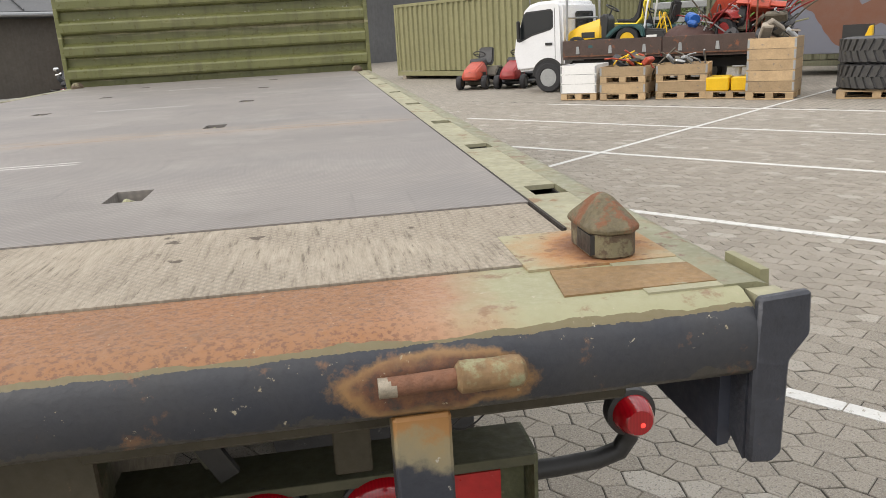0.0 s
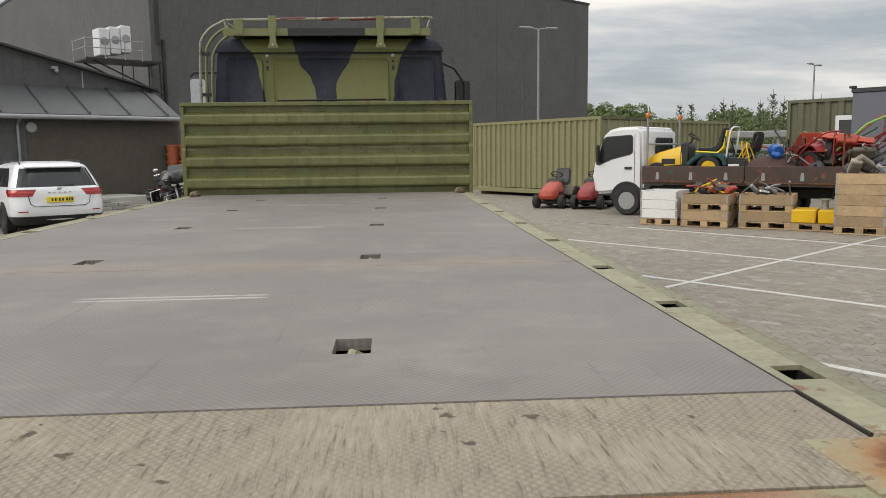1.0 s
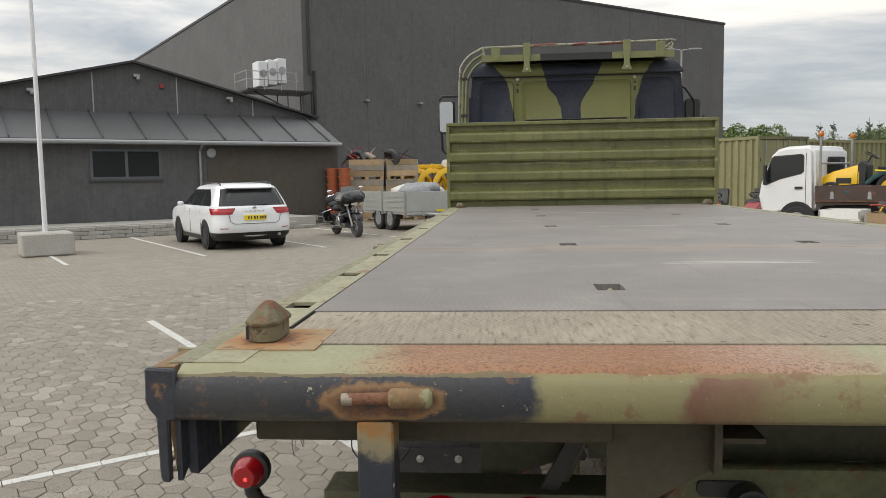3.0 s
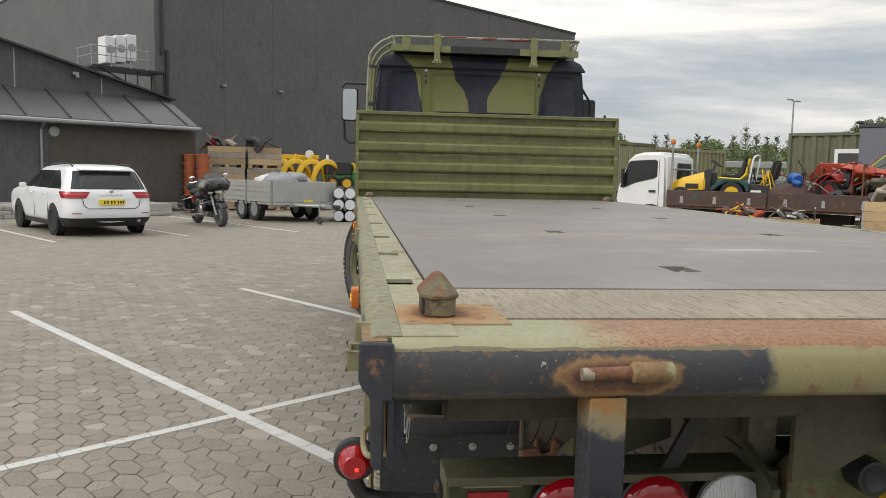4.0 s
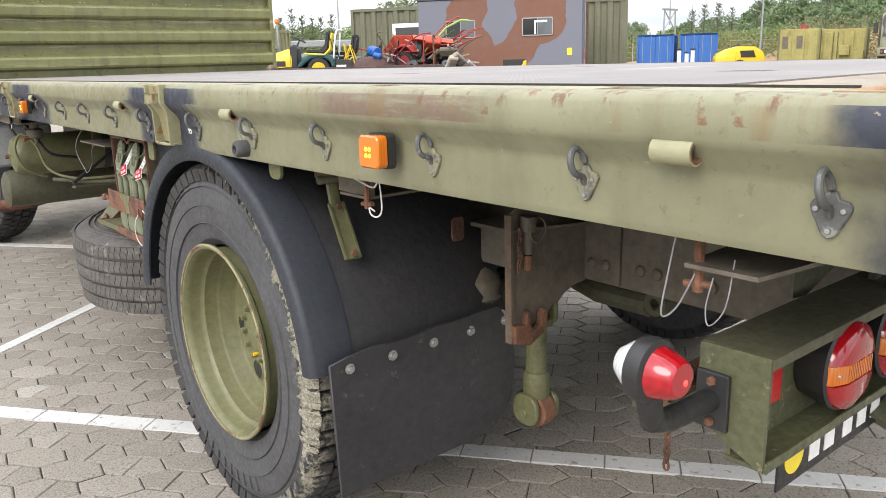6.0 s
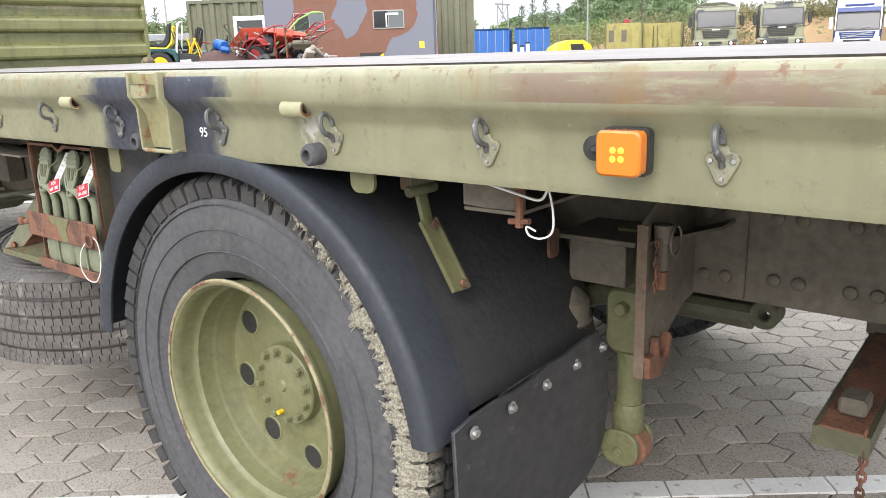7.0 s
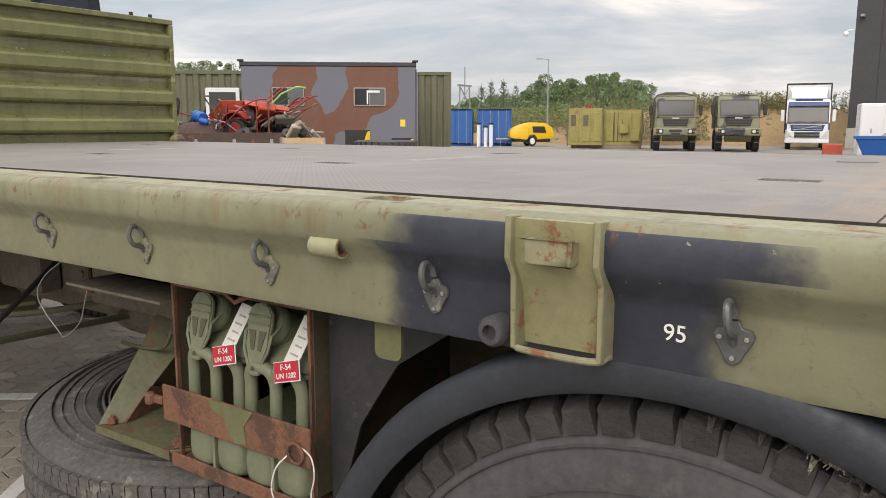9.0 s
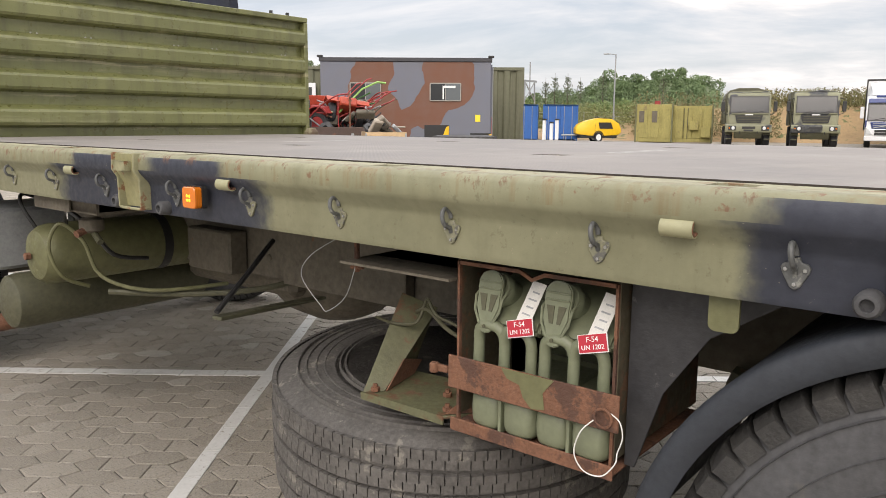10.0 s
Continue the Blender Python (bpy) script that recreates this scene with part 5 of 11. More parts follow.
pressed_panel(-0.54, 0.54, 2.0, 2.49, "rear_panel", "pressed panel of the cab's rear wall")
for sx in (-1, 1):
    pressed_panel(min(sx * 0.615, sx * 0.965), max(sx * 0.615, sx * 0.965), 1.95, 2.5, "blanked_window", "blanked rear window, dark painted")
    part("bolt", Shape().lathe([(0.02, 0), (0.02, 0.006), (0.012, 0.012), (0, 0.014)], pose(sx * 0.575, 6.72, 2.51, 90, 0, 0), 12), steel, cab)
    for z in (2.46, 2.41, 2.39):
        part("keyhole", Shape().lathe([(0.0, 0.0), (0.012, 0.0), (0.012, 0.002), (0.0, 0.002)], pose(sx * 0.578, 6.724, z, 90, 0, 0), 10), black, cab)
    part("side_window", Shape().box(min(sx * 1.04, sx * 1.095), max(sx * 1.04, sx * 1.095), 7.3, 8.2, 1.95, 2.4), glass_dark, cab)
for x in (-0.06, 0.33):
    part("panel_clip", Shape().box(x - 0.03, x + 0.03, 6.7, 6.722, 2.085, 2.1), red_paint if x > 0 else cab_olive, cab)
part("panel_rod", Shape().rod((-0.5, 6.7, 2.105), (0.5, 6.7, 2.11), 0.008, 6), black, cab)
rack_tube = mat("worn_rack_tube", (0.27, 0.27, 0.21), 0.5, 0.2, var=0.25, scale=12, wear=(0.12, 0.1, 0.06), wscale=20, wlow=0.55)
rack = part("roof_rack", Shape().tube([(-0.9, 6.55, 2.802), (0.9, 6.55, 2.826), (0.93, 6.58, 2.827), (0.93, 8.4, 2.85), (-0.93, 8.4, 2.83), (-0.93, 6.58, 2.802), (-0.9, 6.55, 2.802)], 0.0135, 10), rack_tube, truck, "tubular roof rack in camouflage")
for x0, x1, mt in ((-0.93, -0.36, cab_olive), (-0.36, 0.33, black), (0.33, 0.92, cab_olive)):
    part("rack_rail", Shape().prism([(6.53, 2.665), (6.6, 2.672), (6.6, 2.68), (6.545, 2.682), (6.545, 2.728), (6.53, 2.728)], "x", x0, x1), mt, rack)
part("rack_floor", Shape().box(-0.9, 0.9, 6.6, 8.4, 2.7, 2.712), cab_olive, rack)
for x0, x1 in ((-0.42, -0.2), (-0.05, 0.1), (0.2, 0.46)):
    part("painted_band", Shape().rod((x0, 6.55, 2.81), (x1, 6.55, 2.818), 0.0145, 10), bpy.data.materials["red_brown_band"] if "red_brown_band" in bpy.data.materials else mat("red_brown_band", (0.16, 0.045, 0.035), 0.5), rack)
for x in (-0.49, 0.468):
    b = part("ladder_clamp", Shape().prism([(x - 0.036, 2.835), (x + 0.036, 2.835), (x + 0.036, 2.73), (x + 0.026, 2.67), (x + 0.03, 2.6), (x + 0.052, 2.555), (x - 0.052, 2.555), (x - 0.03, 2.6), (x - 0.026, 2.67), (x - 0.036, 2.73)], "y", 6.508, 6.528), cab_olive, rack, "folded steel clamp holding the rack", bevel=0.003)
    part("clamp_bolt", Shape().lathe([(0.012, 0.0), (0.01, 0.01), (0.0, 0.011)], pose(x, 6.508, 2.582, 90, 0, 0), 8), steel, b)
for x in (-0.79, 0.785):
    part("rail_post", Shape().box(x - 0.042, x + 0.042, 6.522, 6.53, 2.67, 2.81), cab_olive, rack, bevel=0.004)
for x in (-0.92, 0.91):
    part("corner_brace", Shape().rod((x, 6.55, 2.8), (x * 0.96, 6.55, 2.68), 0.01, 6).rod((x, 6.7, 2.8), (x, 6.7, 2.69), 0.01, 6), rack_tube, rack)
for y, k in ((6.58, 0.0), (6.68, 0.045), (6.8, 0.09)):
    part("side_hoop", Shape().tube(flow([(-0.93, y, 2.8 - k), (-1.05 + k * 0.4, y, 2.735 - k), (-1.125 + k * 0.6, y, 2.645 - k), (-1.145 + k * 0.6, y, 2.55 - k), (-1.16 + k * 0.6, y, 2.1), (-1.165 + k * 0.6, y, 1.5)], 4), 0.0135, 8), cab_olive if k else rack_tube, rack)
for z in (2.14, 2.5):
    part("hoop_clip", Shape().box(-1.16, -1.07, 6.6, 6.62, z, z + 0.03), black, rack)
mir = part("mirror", Shape().prism(rounded(-1.42, -1.245, 2.02, 2.37, 0.035), "y", 7.2, 7.27), black, truck, "rear-view mirror on a bent tube arm", bevel=0.01)
part("mirror_glass", Shape().prism(rounded(-1.405, -1.262, 2.035, 2.355, 0.03), "y", 7.194, 7.199), mirror_mat, mir)
part("mirror_arm", Shape().tube([(-1.1, 7.25, 2.42), (-1.38, 7.25, 2.42), (-1.41, 7.25, 2.38), (-1.385, 7.25, 1.84), (-1.34, 7.25, 1.8), (-1.12, 7.25, 1.8)], 0.014, 8), black, mir)
mir2 = part("mirror", Shape().prism(rounded(1.2, 1.36, 2.05, 2.34, 0.035), "y", 7.3, 7.36), black, truck, bevel=0.01)
part("mirror_arm", Shape().tube([(1.05, 7.3, 2.52), (1.2, 7.3, 2.45), (1.3, 7.3, 2.3), (1.3, 7.3, 1.9), (1.1, 7.3, 1.8)], 0.014, 8), black, mir2)
for sx in (-1, 1):
    part("turn_lamp", Shape().box(sx * 1.19 - 0.06, sx * 1.19 + 0.06, 6.5, 6.58, 1.09, 1.16), amber, truck, "amber lamp at the cab corner", bevel=0.01)

# ---- wheels ----


def tyre_profile(R, rim, w, sidewall=0.0):
    """Half-section of a tyre lying on its side: radius, height; turned about its axle."""
    h = w / 2
    g = sidewall
    return [(rim, -h * 0.72), (rim + 0.02, -h * 0.86), (rim + 0.09, -h), (R - 0.09, -h * 0.98), (R - 0.035 - g, -h * 0.9), (R - 0.016 - g, -h * 0.82), (R - 0.014 - g, 0), (R - 0.016 - g, h * 0.82), (R - 0.035 - g, h * 0.9),
            (R - 0.09, h * 0.98), (rim + 0.09, h), (rim + 0.02, h * 0.86), (rim, h * 0.72)]


def lugs(R, w, count):
    """Deep traction blocks with uneven, torn outer edges: two shoulder rows and two middle rows, joined."""
    s = Shape()
    h = w / 2
    rnd = random.Random(count)
    for i in range(count):
        a = 360 / count * i
        for k, (z0, z1, off, frac) in enumerate(((-h * 0.95, -h * 0.5, 0, 0.74), (-h * 0.44, -h * 0.05, 0.5, 0.78), (h * 0.05, h * 0.44, 0.0, 0.78), (h * 0.5, h * 0.95, 0.5, 0.74))):
            half = 3.14159 * R / count * frac
            edge = k in (0, 3)
            r0 = R - 0.056 if edge else R - 0.034
            lo, hi = (z0, z1)
            j = lambda q: rnd.uniform(-q, q)
            bottom = [(r0, -half * 0.95, lo), (r0, half * 0.95, lo), (r0, half, hi), (r0, -half, hi)]
            middle = [(R - 0.022, -half + j(0.003), lo - 0.004 * (k == 0) + j(0.003)), (R - 0.022, half + j(0.003), lo - 0.004 * (k == 0) + j(0.003)), (R - 0.022, half + j(0.002), hi + 0.004 * (k == 3) + j(0.003)), (R - 0.022, -half + j(0.002), hi + 0.004 * (k == 3) + j(0.003))]
            t0, t1 = (0.014 if k == 0 else 0.0), (0.014 if k == 3 else 0.0)
            top = [(R - t0 * 0.5 + j(0.002), -half * 0.9 + j(0.003), lo + t0), (R - t0 * 0.5 + j(0.002), half * 0.9 + j(0.003), lo + t0), (R - t1 * 0.5 + j(0.002), half * 0.9 + j(0.003), hi - t1), (R - t1 * 0.5 + j(0.002), -half * 0.9 + j(0.003), hi - t1)]
            f = [(0, 1, 2, 3), (8, 11, 10, 9)] + [(4 * q + e, 4 * q + (e + 1) % 4, 4 * q + 4 + (e + 1) % 4, 4 * q + 4 + e) for q in range(2) for e in range(4)]
            s.add(bottom + middle + top, f, pose(0, 0, 0, 0, 0, a + 360 / count * off))
    return s


def torn_rubber():
    """Black tread; the shoulder towards the rear is scuffed to a fibrous grey-beige."""
    m, nt, bsdf, vec = start("torn_tread_rubber")
    sep = wire(nt, "SeparateXYZ", [("Vector", vec)])
    out = calc(nt, "ABSOLUTE", sep.outputs["X"])
    shoulder = ramp(nt, calc(nt, "SUBTRACT", out, 1.0), [(0.12, 0.0), (0.155, 1.0)])
    rear = ramp(nt, calc(nt, "SUBTRACT", 2.4, sep.outputs["Y"]), [(0.58, 0.0), (0.86, 1.0)])
    patch = ramp(nt, noise_at(nt, vec, 26, 7, 0.75), [(0.47, 0.0), (0.54, 1.0)])
    k = calc(nt, "MULTIPLY", calc(nt, "MULTIPLY", shoulder, rear), patch)
    c = ramp(nt, noise_at(nt, vec, 12, 6), [(0.3, (0.02, 0.02, 0.02)), (0.7, (0.052, 0.05, 0.047))])
    fibre = ramp(nt, noise_at(nt, vec, 150, 5, 0.8), [(0.35, (0.12, 0.11, 0.085)), (0.65, (0.42, 0.39, 0.3))])
    c = blend(nt, k, c, fibre)
    finish(nt, bsdf, vec, c, 0.85, 0, 0.5, 130)
    return m


torn_mat = torn_rubber()


def torn_fibre():
    """Scuffed rubber shoulder: pale fibre in tufts, black rubber between."""
    m, nt, bsdf, vec = start("torn_fibre")
    c = ramp(nt, noise_at(nt, vec, 190, 5, 0.8), [(0.34, (0.07, 0.065, 0.055)), (0.5, (0.27, 0.25, 0.19)), (0.68, (0.5, 0.47, 0.37))])
    sep = wire(nt, "SeparateXYZ", [("Vector", vec)])
    up = ramp(nt, calc(nt, "SUBTRACT", sep.outputs["Z"], 0.0), [(0.86, 0.0), (1.0, 0.16)])
    k = ramp(nt, calc(nt, "SUBTRACT", noise_at(nt, vec, 24, 7, 0.75), up), [(0.36, 0.0), (0.43, 1.0)])
    c = blend(nt, k, (0.045, 0.044, 0.042), c)
    finish(nt, bsdf, vec, c, 0.95, 0, 0.7, 220)
    return m


fibre_mat = torn_fibre()


def truck_wheel(deep, m):
    """Wheel about its axle, outer face towards local +z; the deep kind has a recessed disc and a planetary hub."""
    R, rim, w = 0.527, 0.288, 0.29
    t = part("wheel", Shape().lathe(tyre_profile(R, rim - 0.004, w, 0.013), m, 72, True), rubber, truck, "black traction tyre on an olive steel wheel" if deep else "black tyre on an olive wheel", crease=25)
    t.name = "wheel"
    tr = part("tread", lugs(R, w, 60).mesh("tread"), torn_mat, t, "worn traction blocks, dusty")
    tr.data.transform(m)
    s = Shape()
    for r, z in ((0.40, w / 2 - 0.001), (0.455, w / 2 - 0.006), (0.35, w / 2 - 0.004)):
        s.lathe([(r, z - 0.004), (r + 0.002, z + 0.003), (r + 0.005, z - 0.004)], m, 64, True)
    part("sidewall_ribs", s, rubber, t)
    bar_me = Shape().box(0.402, 0.443, -0.011, 0.011, w / 2 - 0.006, w / 2 + 0.0022).mesh("sidewall_bar")
    for i in range(9):
        o = part("sidewall_bar", bar_me, rubber, t)
        o.matrix_basis = m @ pose(0, 0, 0, 0, 0, (150 if deep else 20) + i * 6.2)
    rim_me = pale_green
    if deep:
        prof = [(0.262, -0.12), (0.276, 0.13), (0.289, 0.139), (0.292, 0.148), (0.287, 0.152), (0.278, 0.149), (0.272, 0.14), (0.27, 0.128), (0.2695, 0.102), (0.266, 0.094), (0.2595, 0.088), (0.258, 0.05), (0.2555, 0.044), (0.2525, 0.038), (0.2515, 0.02), (0.2465, 0.012),
                (0.245, 0.0), (0.24, -0.009), (0.23, -0.0125), (0.158, -0.0125), (0.146, -0.007), (0.134, -0.005), (0.0, -0.005), (0.0, -0.12)]
    else:
        prof = [(0.27, -0.12), (0.28, 0.13), (0.289, 0.138), (0.291, 0.148), (0.275, 0.148), (0.262, 0.12), (0.25, 0.1), (0.225, 0.115), (0.17, 0.13), (0.125, 0.12), (0.0, 0.12), (0.0, -0.12)]
    rm = part("rim", Shape().lathe(prof, m, 72), rim_me, t, "olive painted steel rim, rust at the edges", crease=32)
    part("rim_edge", Shape().lathe([(0.287, 0.147), (0.2925, 0.1515), (0.288, 0.1545), (0.283, 0.1525)], m, 64, True), edge_tan, rm, "chipped tan rim edge")
    z0 = -0.0122 if deep else 0.119
    count = 8 if deep else 10
    hr = 0.03 if deep else 0.018
    # black discs stand for the shade in the hand holes; none are cut
    hole_me = Shape().lathe([(0.0, z0 - 0.002), (hr, z0 - 0.002), (hr, z0 + 0.0012), (0.0, z0 + 0.0012)], None, 18).mesh("hand_hole")
    lip_me = Shape().lathe([(hr - 0.001, z0 - 0.001), (hr + 0.001, z0 + 0.0035), (hr + 0.004, z0 + 0.0025), (hr + 0.0065, z0 - 0.001)], None, 20, True).mesh("hole_lip")
    for i in range(count):
        a = radians(360 / count * i + 10.6)
        rr = 0.2015 if deep else 0.205
        o = part("hand_hole", hole_me, black, rm, "dark round hand hole")
        o.matrix_basis = m @ Matrix.Translation((rr * math.cos(a), rr * math.sin(a), 0))
        if deep:
            o = part("hole_lip", lip_me, rim_me, rm)
            o.matrix_basis = m @ Matrix.Translation((rr * math.cos(a), rr * math.sin(a), 0))
    if deep:
        hub = part("hub", Shape().lathe([(0.118, -0.06), (0.116, -0.004), (0.102, 0.0), (0.099, 0.006), (0.1, 0.016), (0.1, 0.026), (0.097, 0.03), (0.068, 0.0315), (0.064, 0.0335), (0.016, 0.035), (0.012, 0.04), (0.0, 0.04)], m, 40), rim_me, t, "planetary hub cover with a ring of bolts")
        b = Shape().lathe([(0.0125, 0.01), (0.0125, 0.016), (0.0098, 0.0165), (0.0098, 0.0275), (0.008, 0.03), (0.0, 0.0305)], None, 6).mesh("bolt")
        for i in range(12):
            a = radians(30 * i + 8)
            o = part("bolt", b, rim_me if i not in (3, 6, 7) else rust, hub)
            o.matrix_basis = m @ Matrix.Translation((0.0835 * math.cos(a), 0.0835 * math.sin(a), 0.016))
        o = part("filler_plug", Shape().lathe([(0.006, 0.01), (0.006, 0.026), (0, 0.026)], m @ Matrix.Translation((-0.07, 0.012, 0.02)), 8), yellow, hub, "yellow plug")
    else:
        hub = part("hub", Shape().lathe([(0.1, 0.1), (0.1, 0.15), (0.085, 0.165), (0.0, 0.165)], m, 32), rim_me, t)
        b = Shape().lathe([(0.014, 0.115), (0.014, 0.15), (0.0, 0.152)], None, 6).mesh("nut")
        for i in range(10):
            a = radians(36 * i)
            o = part("nut", b, rim_me, hub)
            o.matrix_basis = m @ Matrix.Translation((0.165 * math.cos(a), 0.165 * math.sin(a), 0))
    return t


edge_tan = mat("chipped_rim_edge", (0.25, 0.215, 0.12), 0.7, var=0.3, scale=16, wear=(0.13, 0.065, 0.035), wscale=12, wlow=0.52)
pale_green = mat("wheel_olive_paint", (0.145, 0.145, 0.07), 0.5, var=0.3, scale=5, wear=(0.15, 0.07, 0.04), wscale=8, wlow=0.64)
WY, WZ = 1.965, 0.522
near_wheel = truck_wheel(True, pose(-1.045, WY, WZ, 0, -90, 0))
s, rnd = Shape(), random.Random(12)
steps, cols, R = 330, 7, 0.527
grid = []
for i in range(steps + 1):
    a = radians(86 - 104 * i / steps)
    deep = min(1.0, max(0.12, (i / steps - 0.08) * 2.6)) * (0.9 + 0.7 * noise.noise(Vector((i * 0.055, 0.3, 0.7))) + 0.35 * noise.noise(Vector((i * 0.4, 1.3, 0.2))))
    gap = 0.02 if (i * 60 * 104 / 360 / steps) % 1.0 < 0.14 else 0.0
    row = []
    for j in range(cols):
        u = j / (cols - 1)
        r = R - 0.068 * deep * (1 - u) ** 1.1 + 0.001 - gap * (u > 0.3) + rnd.uniform(-0.0022, 0.0022)
        x = -1.1905 + 0.008 * u * u + 0.03 * deep * max(0.0, u - 0.55) - 0.0035 * math.sin(3.1 * u) + rnd.uniform(-0.0026, 0.0012)
        row.append((x, WY + 0.0 - r * math.cos(a), WZ + r * math.sin(a)))
    grid.append(row)
s.add([q for row in grid for q in row], [(i * cols + j, i * cols + j + 1, (i + 1) * cols + j + 1, (i + 1) * cols + j) for i in range(steps) for j in range(cols - 1)])
torn = part("torn_shoulder", s, fibre_mat, near_wheel, "shoulder of the tread torn to grey-beige fibre", crease=80)
tufts = Shape()
for i in range(90):
    k = 30 + (i * 47) % (steps - 40)
    x, y, z = grid[k][rnd.choice((0, 0, 1))]
    tip = Vector((x - rnd.uniform(0.0, 0.003), y + rnd.uniform(-0.01, 0.012), z + rnd.uniform(-0.018, 0.004)))
    tufts.tube([(x, y, z), ((x + tip.x) / 2 - 0.0015, (y + tip.y) / 2, (z + tip.z) / 2), tuple(tip)], rnd.uniform(0.0005, 0.0011), 4)
tagged(part("loose_fibre", tufts, fibre_mat, torn), "loose pale threads hanging from the torn rubber", kind="stuff")
truck_wheel(True, pose(1.045, WY, WZ, 0, 90, 0))
truck_wheel(False, pose(-1.05, 6.9, WZ, 0, 0, 24) @ pose(0, 0, 0, 0, -90, 0))
truck_wheel(False, pose(1.05, 6.9, WZ, 0, 0, 24) @ pose(0, 0, 0, 0, 90, 0))
part("axle", Shape().rod((-0.9, WY, WZ), (0.9, WY, WZ), 0.085, 16).ball((0.05, WY, WZ), 0.2, 0.2, 0.2), frame_brown, truck)
part("axle", Shape().rod((-0.9, 6.85, WZ), (0.9, 6.85, WZ), 0.075, 16), frame_brown, truck)
part("drive_shaft", Shape().rod((0.05, WY, WZ + 0.05), (0.0, 5.2, 0.72), 0.045, 12), frame_brown, truck)

# ---- rear wheel fenders and mudguards ----
carrier_olive = mat("dull_clamp_paint", (0.11, 0.105, 0.06), 0.7, var=0.3, scale=20, wear=(0.13, 0.07, 0.04), wscale=20, wlow=0.55)
well_rubber = mat("muddy_rubber_sheet", (0.024, 0.0235, 0.024), 0.6, var=0.35, scale=5, bump=0.35, bscale=30, wear=(0.12, 0.085, 0.05), wscale=14, wlow=0.66)
for sx in (-1, 1):
    lip = [(0.531, 1.209), (0.538, 1.2145), (0.556, 1.217), (0.574, 1.2155), (0.583, 1.209), (0.5865, 1.198), (0.5865, 1.1), (0.581, 1.1), (0.581, 1.195), (0.574, 1.206), (0.531, 1.2035)]
    f = part("fender", arch_sweep([(r, sx * x) for r, x in lip], (WY + 0.004, 0.522), 7, 173, 40), plastic_blue, truck, "black plastic wheel arch fender, scuffed", crease=50)
    part("wheel_well", arch_sweep([(0.58, sx * 1.105), (0.584, sx * 1.09), (0.588, sx * 0.6), (0.583, sx * 0.6), (0.579, sx * 1.09)], (WY + 0.004, 0.522), 9, 170, 34), well_rubber, f, "black sheet lining over the wheel, mud splashed")
    edge = [(1.182, 0.625), (1.13, 0.636), (1.067, 0.647), (1.0, 0.641), (0.94, 0.642), (0.87, 0.648), (0.8, 0.643), (0.72, 0.65), (0.653, 0.655), (0.615, 0.6), (0.595, 0.52), (0.592, 0.44), (0.605, 0.37), (0.64, 0.322), (0.69, 0.298), (0.78, 0.288), (1.172, 0.284)]
    flap = part("mud_flap", Shape().prism([(sx * a, b) for a, b in edge], "y", 1.36, 1.369), rubber_black, f, "black rubber mud flap bolted to the guard", bevel=0.002)
    for v in flap.data.vertices:
        v.co.y += 0.004 * math.sin(14 * v.co.x) * (v.co.z > 0.5) + (0.03 * (abs(v.co.x) - 0.59) / 0.6 if abs(v.co.x) < 1.1 else 0.0) * -0.3
    for x in (1.131, 1.008, 0.88, 0.755, 0.632):
        part("flap_bolt", Shape().lathe([(0.0135, 0.0), (0.0135, 0.0025), (0.0085, 0.003), (0.0078, 0.01), (0, 0.0108)], pose(sx * x, 1.3575, 0.607, 90, 0, 0), 8), steel, flap)
    p0, p1, pm = Vector((sx * 1.042, 1.545, 1.07)), Vector((sx * 1.056, 1.432, 0.848)), Vector((sx * 1.043, 1.52, 0.97))
    d, e = p1 - pm, pm - p0
    m = Matrix.Translation(pm) @ d.to_track_quat("Z", "Y").to_matrix().to_4x4()
    st = part("fender_stay", Shape().prism([(-0.021, -0.008), (0.021, -0.008), (0.021, 0.002), (0.016, 0.002), (0.016, -0.004), (-0.016, -0.004), (-0.016, 0.002), (-0.021, 0.002)], "z", 0, d.length, m), olive, f, "olive steel fender stay")
    m2 = Matrix.Translation(p0) @ e.to_track_quat("Z", "Y").to_matrix().to_4x4()
    part("stay_neck", Shape().prism([(-0.017, -0.006), (0.017, -0.006), (0.012, 0.0), (-0.012, 0.0)], "z", 0, e.length + 0.01, m2), olive, st, bevel=0.001)
    part("stay_clamp", Shape().box(sx * 1.042 - 0.035, sx * 1.042 + 0.035, 1.53, 1.56, 1.03, 1.062).rod((sx * 1.042 - 0.04, 1.535, 1.028), (sx * 1.042 + 0.04, 1.535, 1.028), 0.012, 8), carrier_olive, st, bevel=0.003)
    for q in (pm + d * 0.06, pm + d * 0.9):
        part("bolt", Shape().lathe([(0.009, 0), (0.008, 0.006), (0, 0.007)], pose(q.x, q.y - 0.008, q.z, 90, 0, 0), 6), rust, st)
    part("guard_tab", Shape().prism(rounded(sx * 0.73 - 0.02, sx * 0.73 + 0.02, 0.835, 0.9, 0.012), "y", 1.427, 1.433), rust, f)
part("bracket_plate", Shape().prism(rounded(1.522, 1.58, 1.042, 1.1, 0.018), "x", -1.185, -1.178), olive, truck)
part("mud_tab", Shape().prism(rounded(2.375, 2.425, 1.02, 1.1, 0.012), "x", -1.185, -1.178), olive, truck)

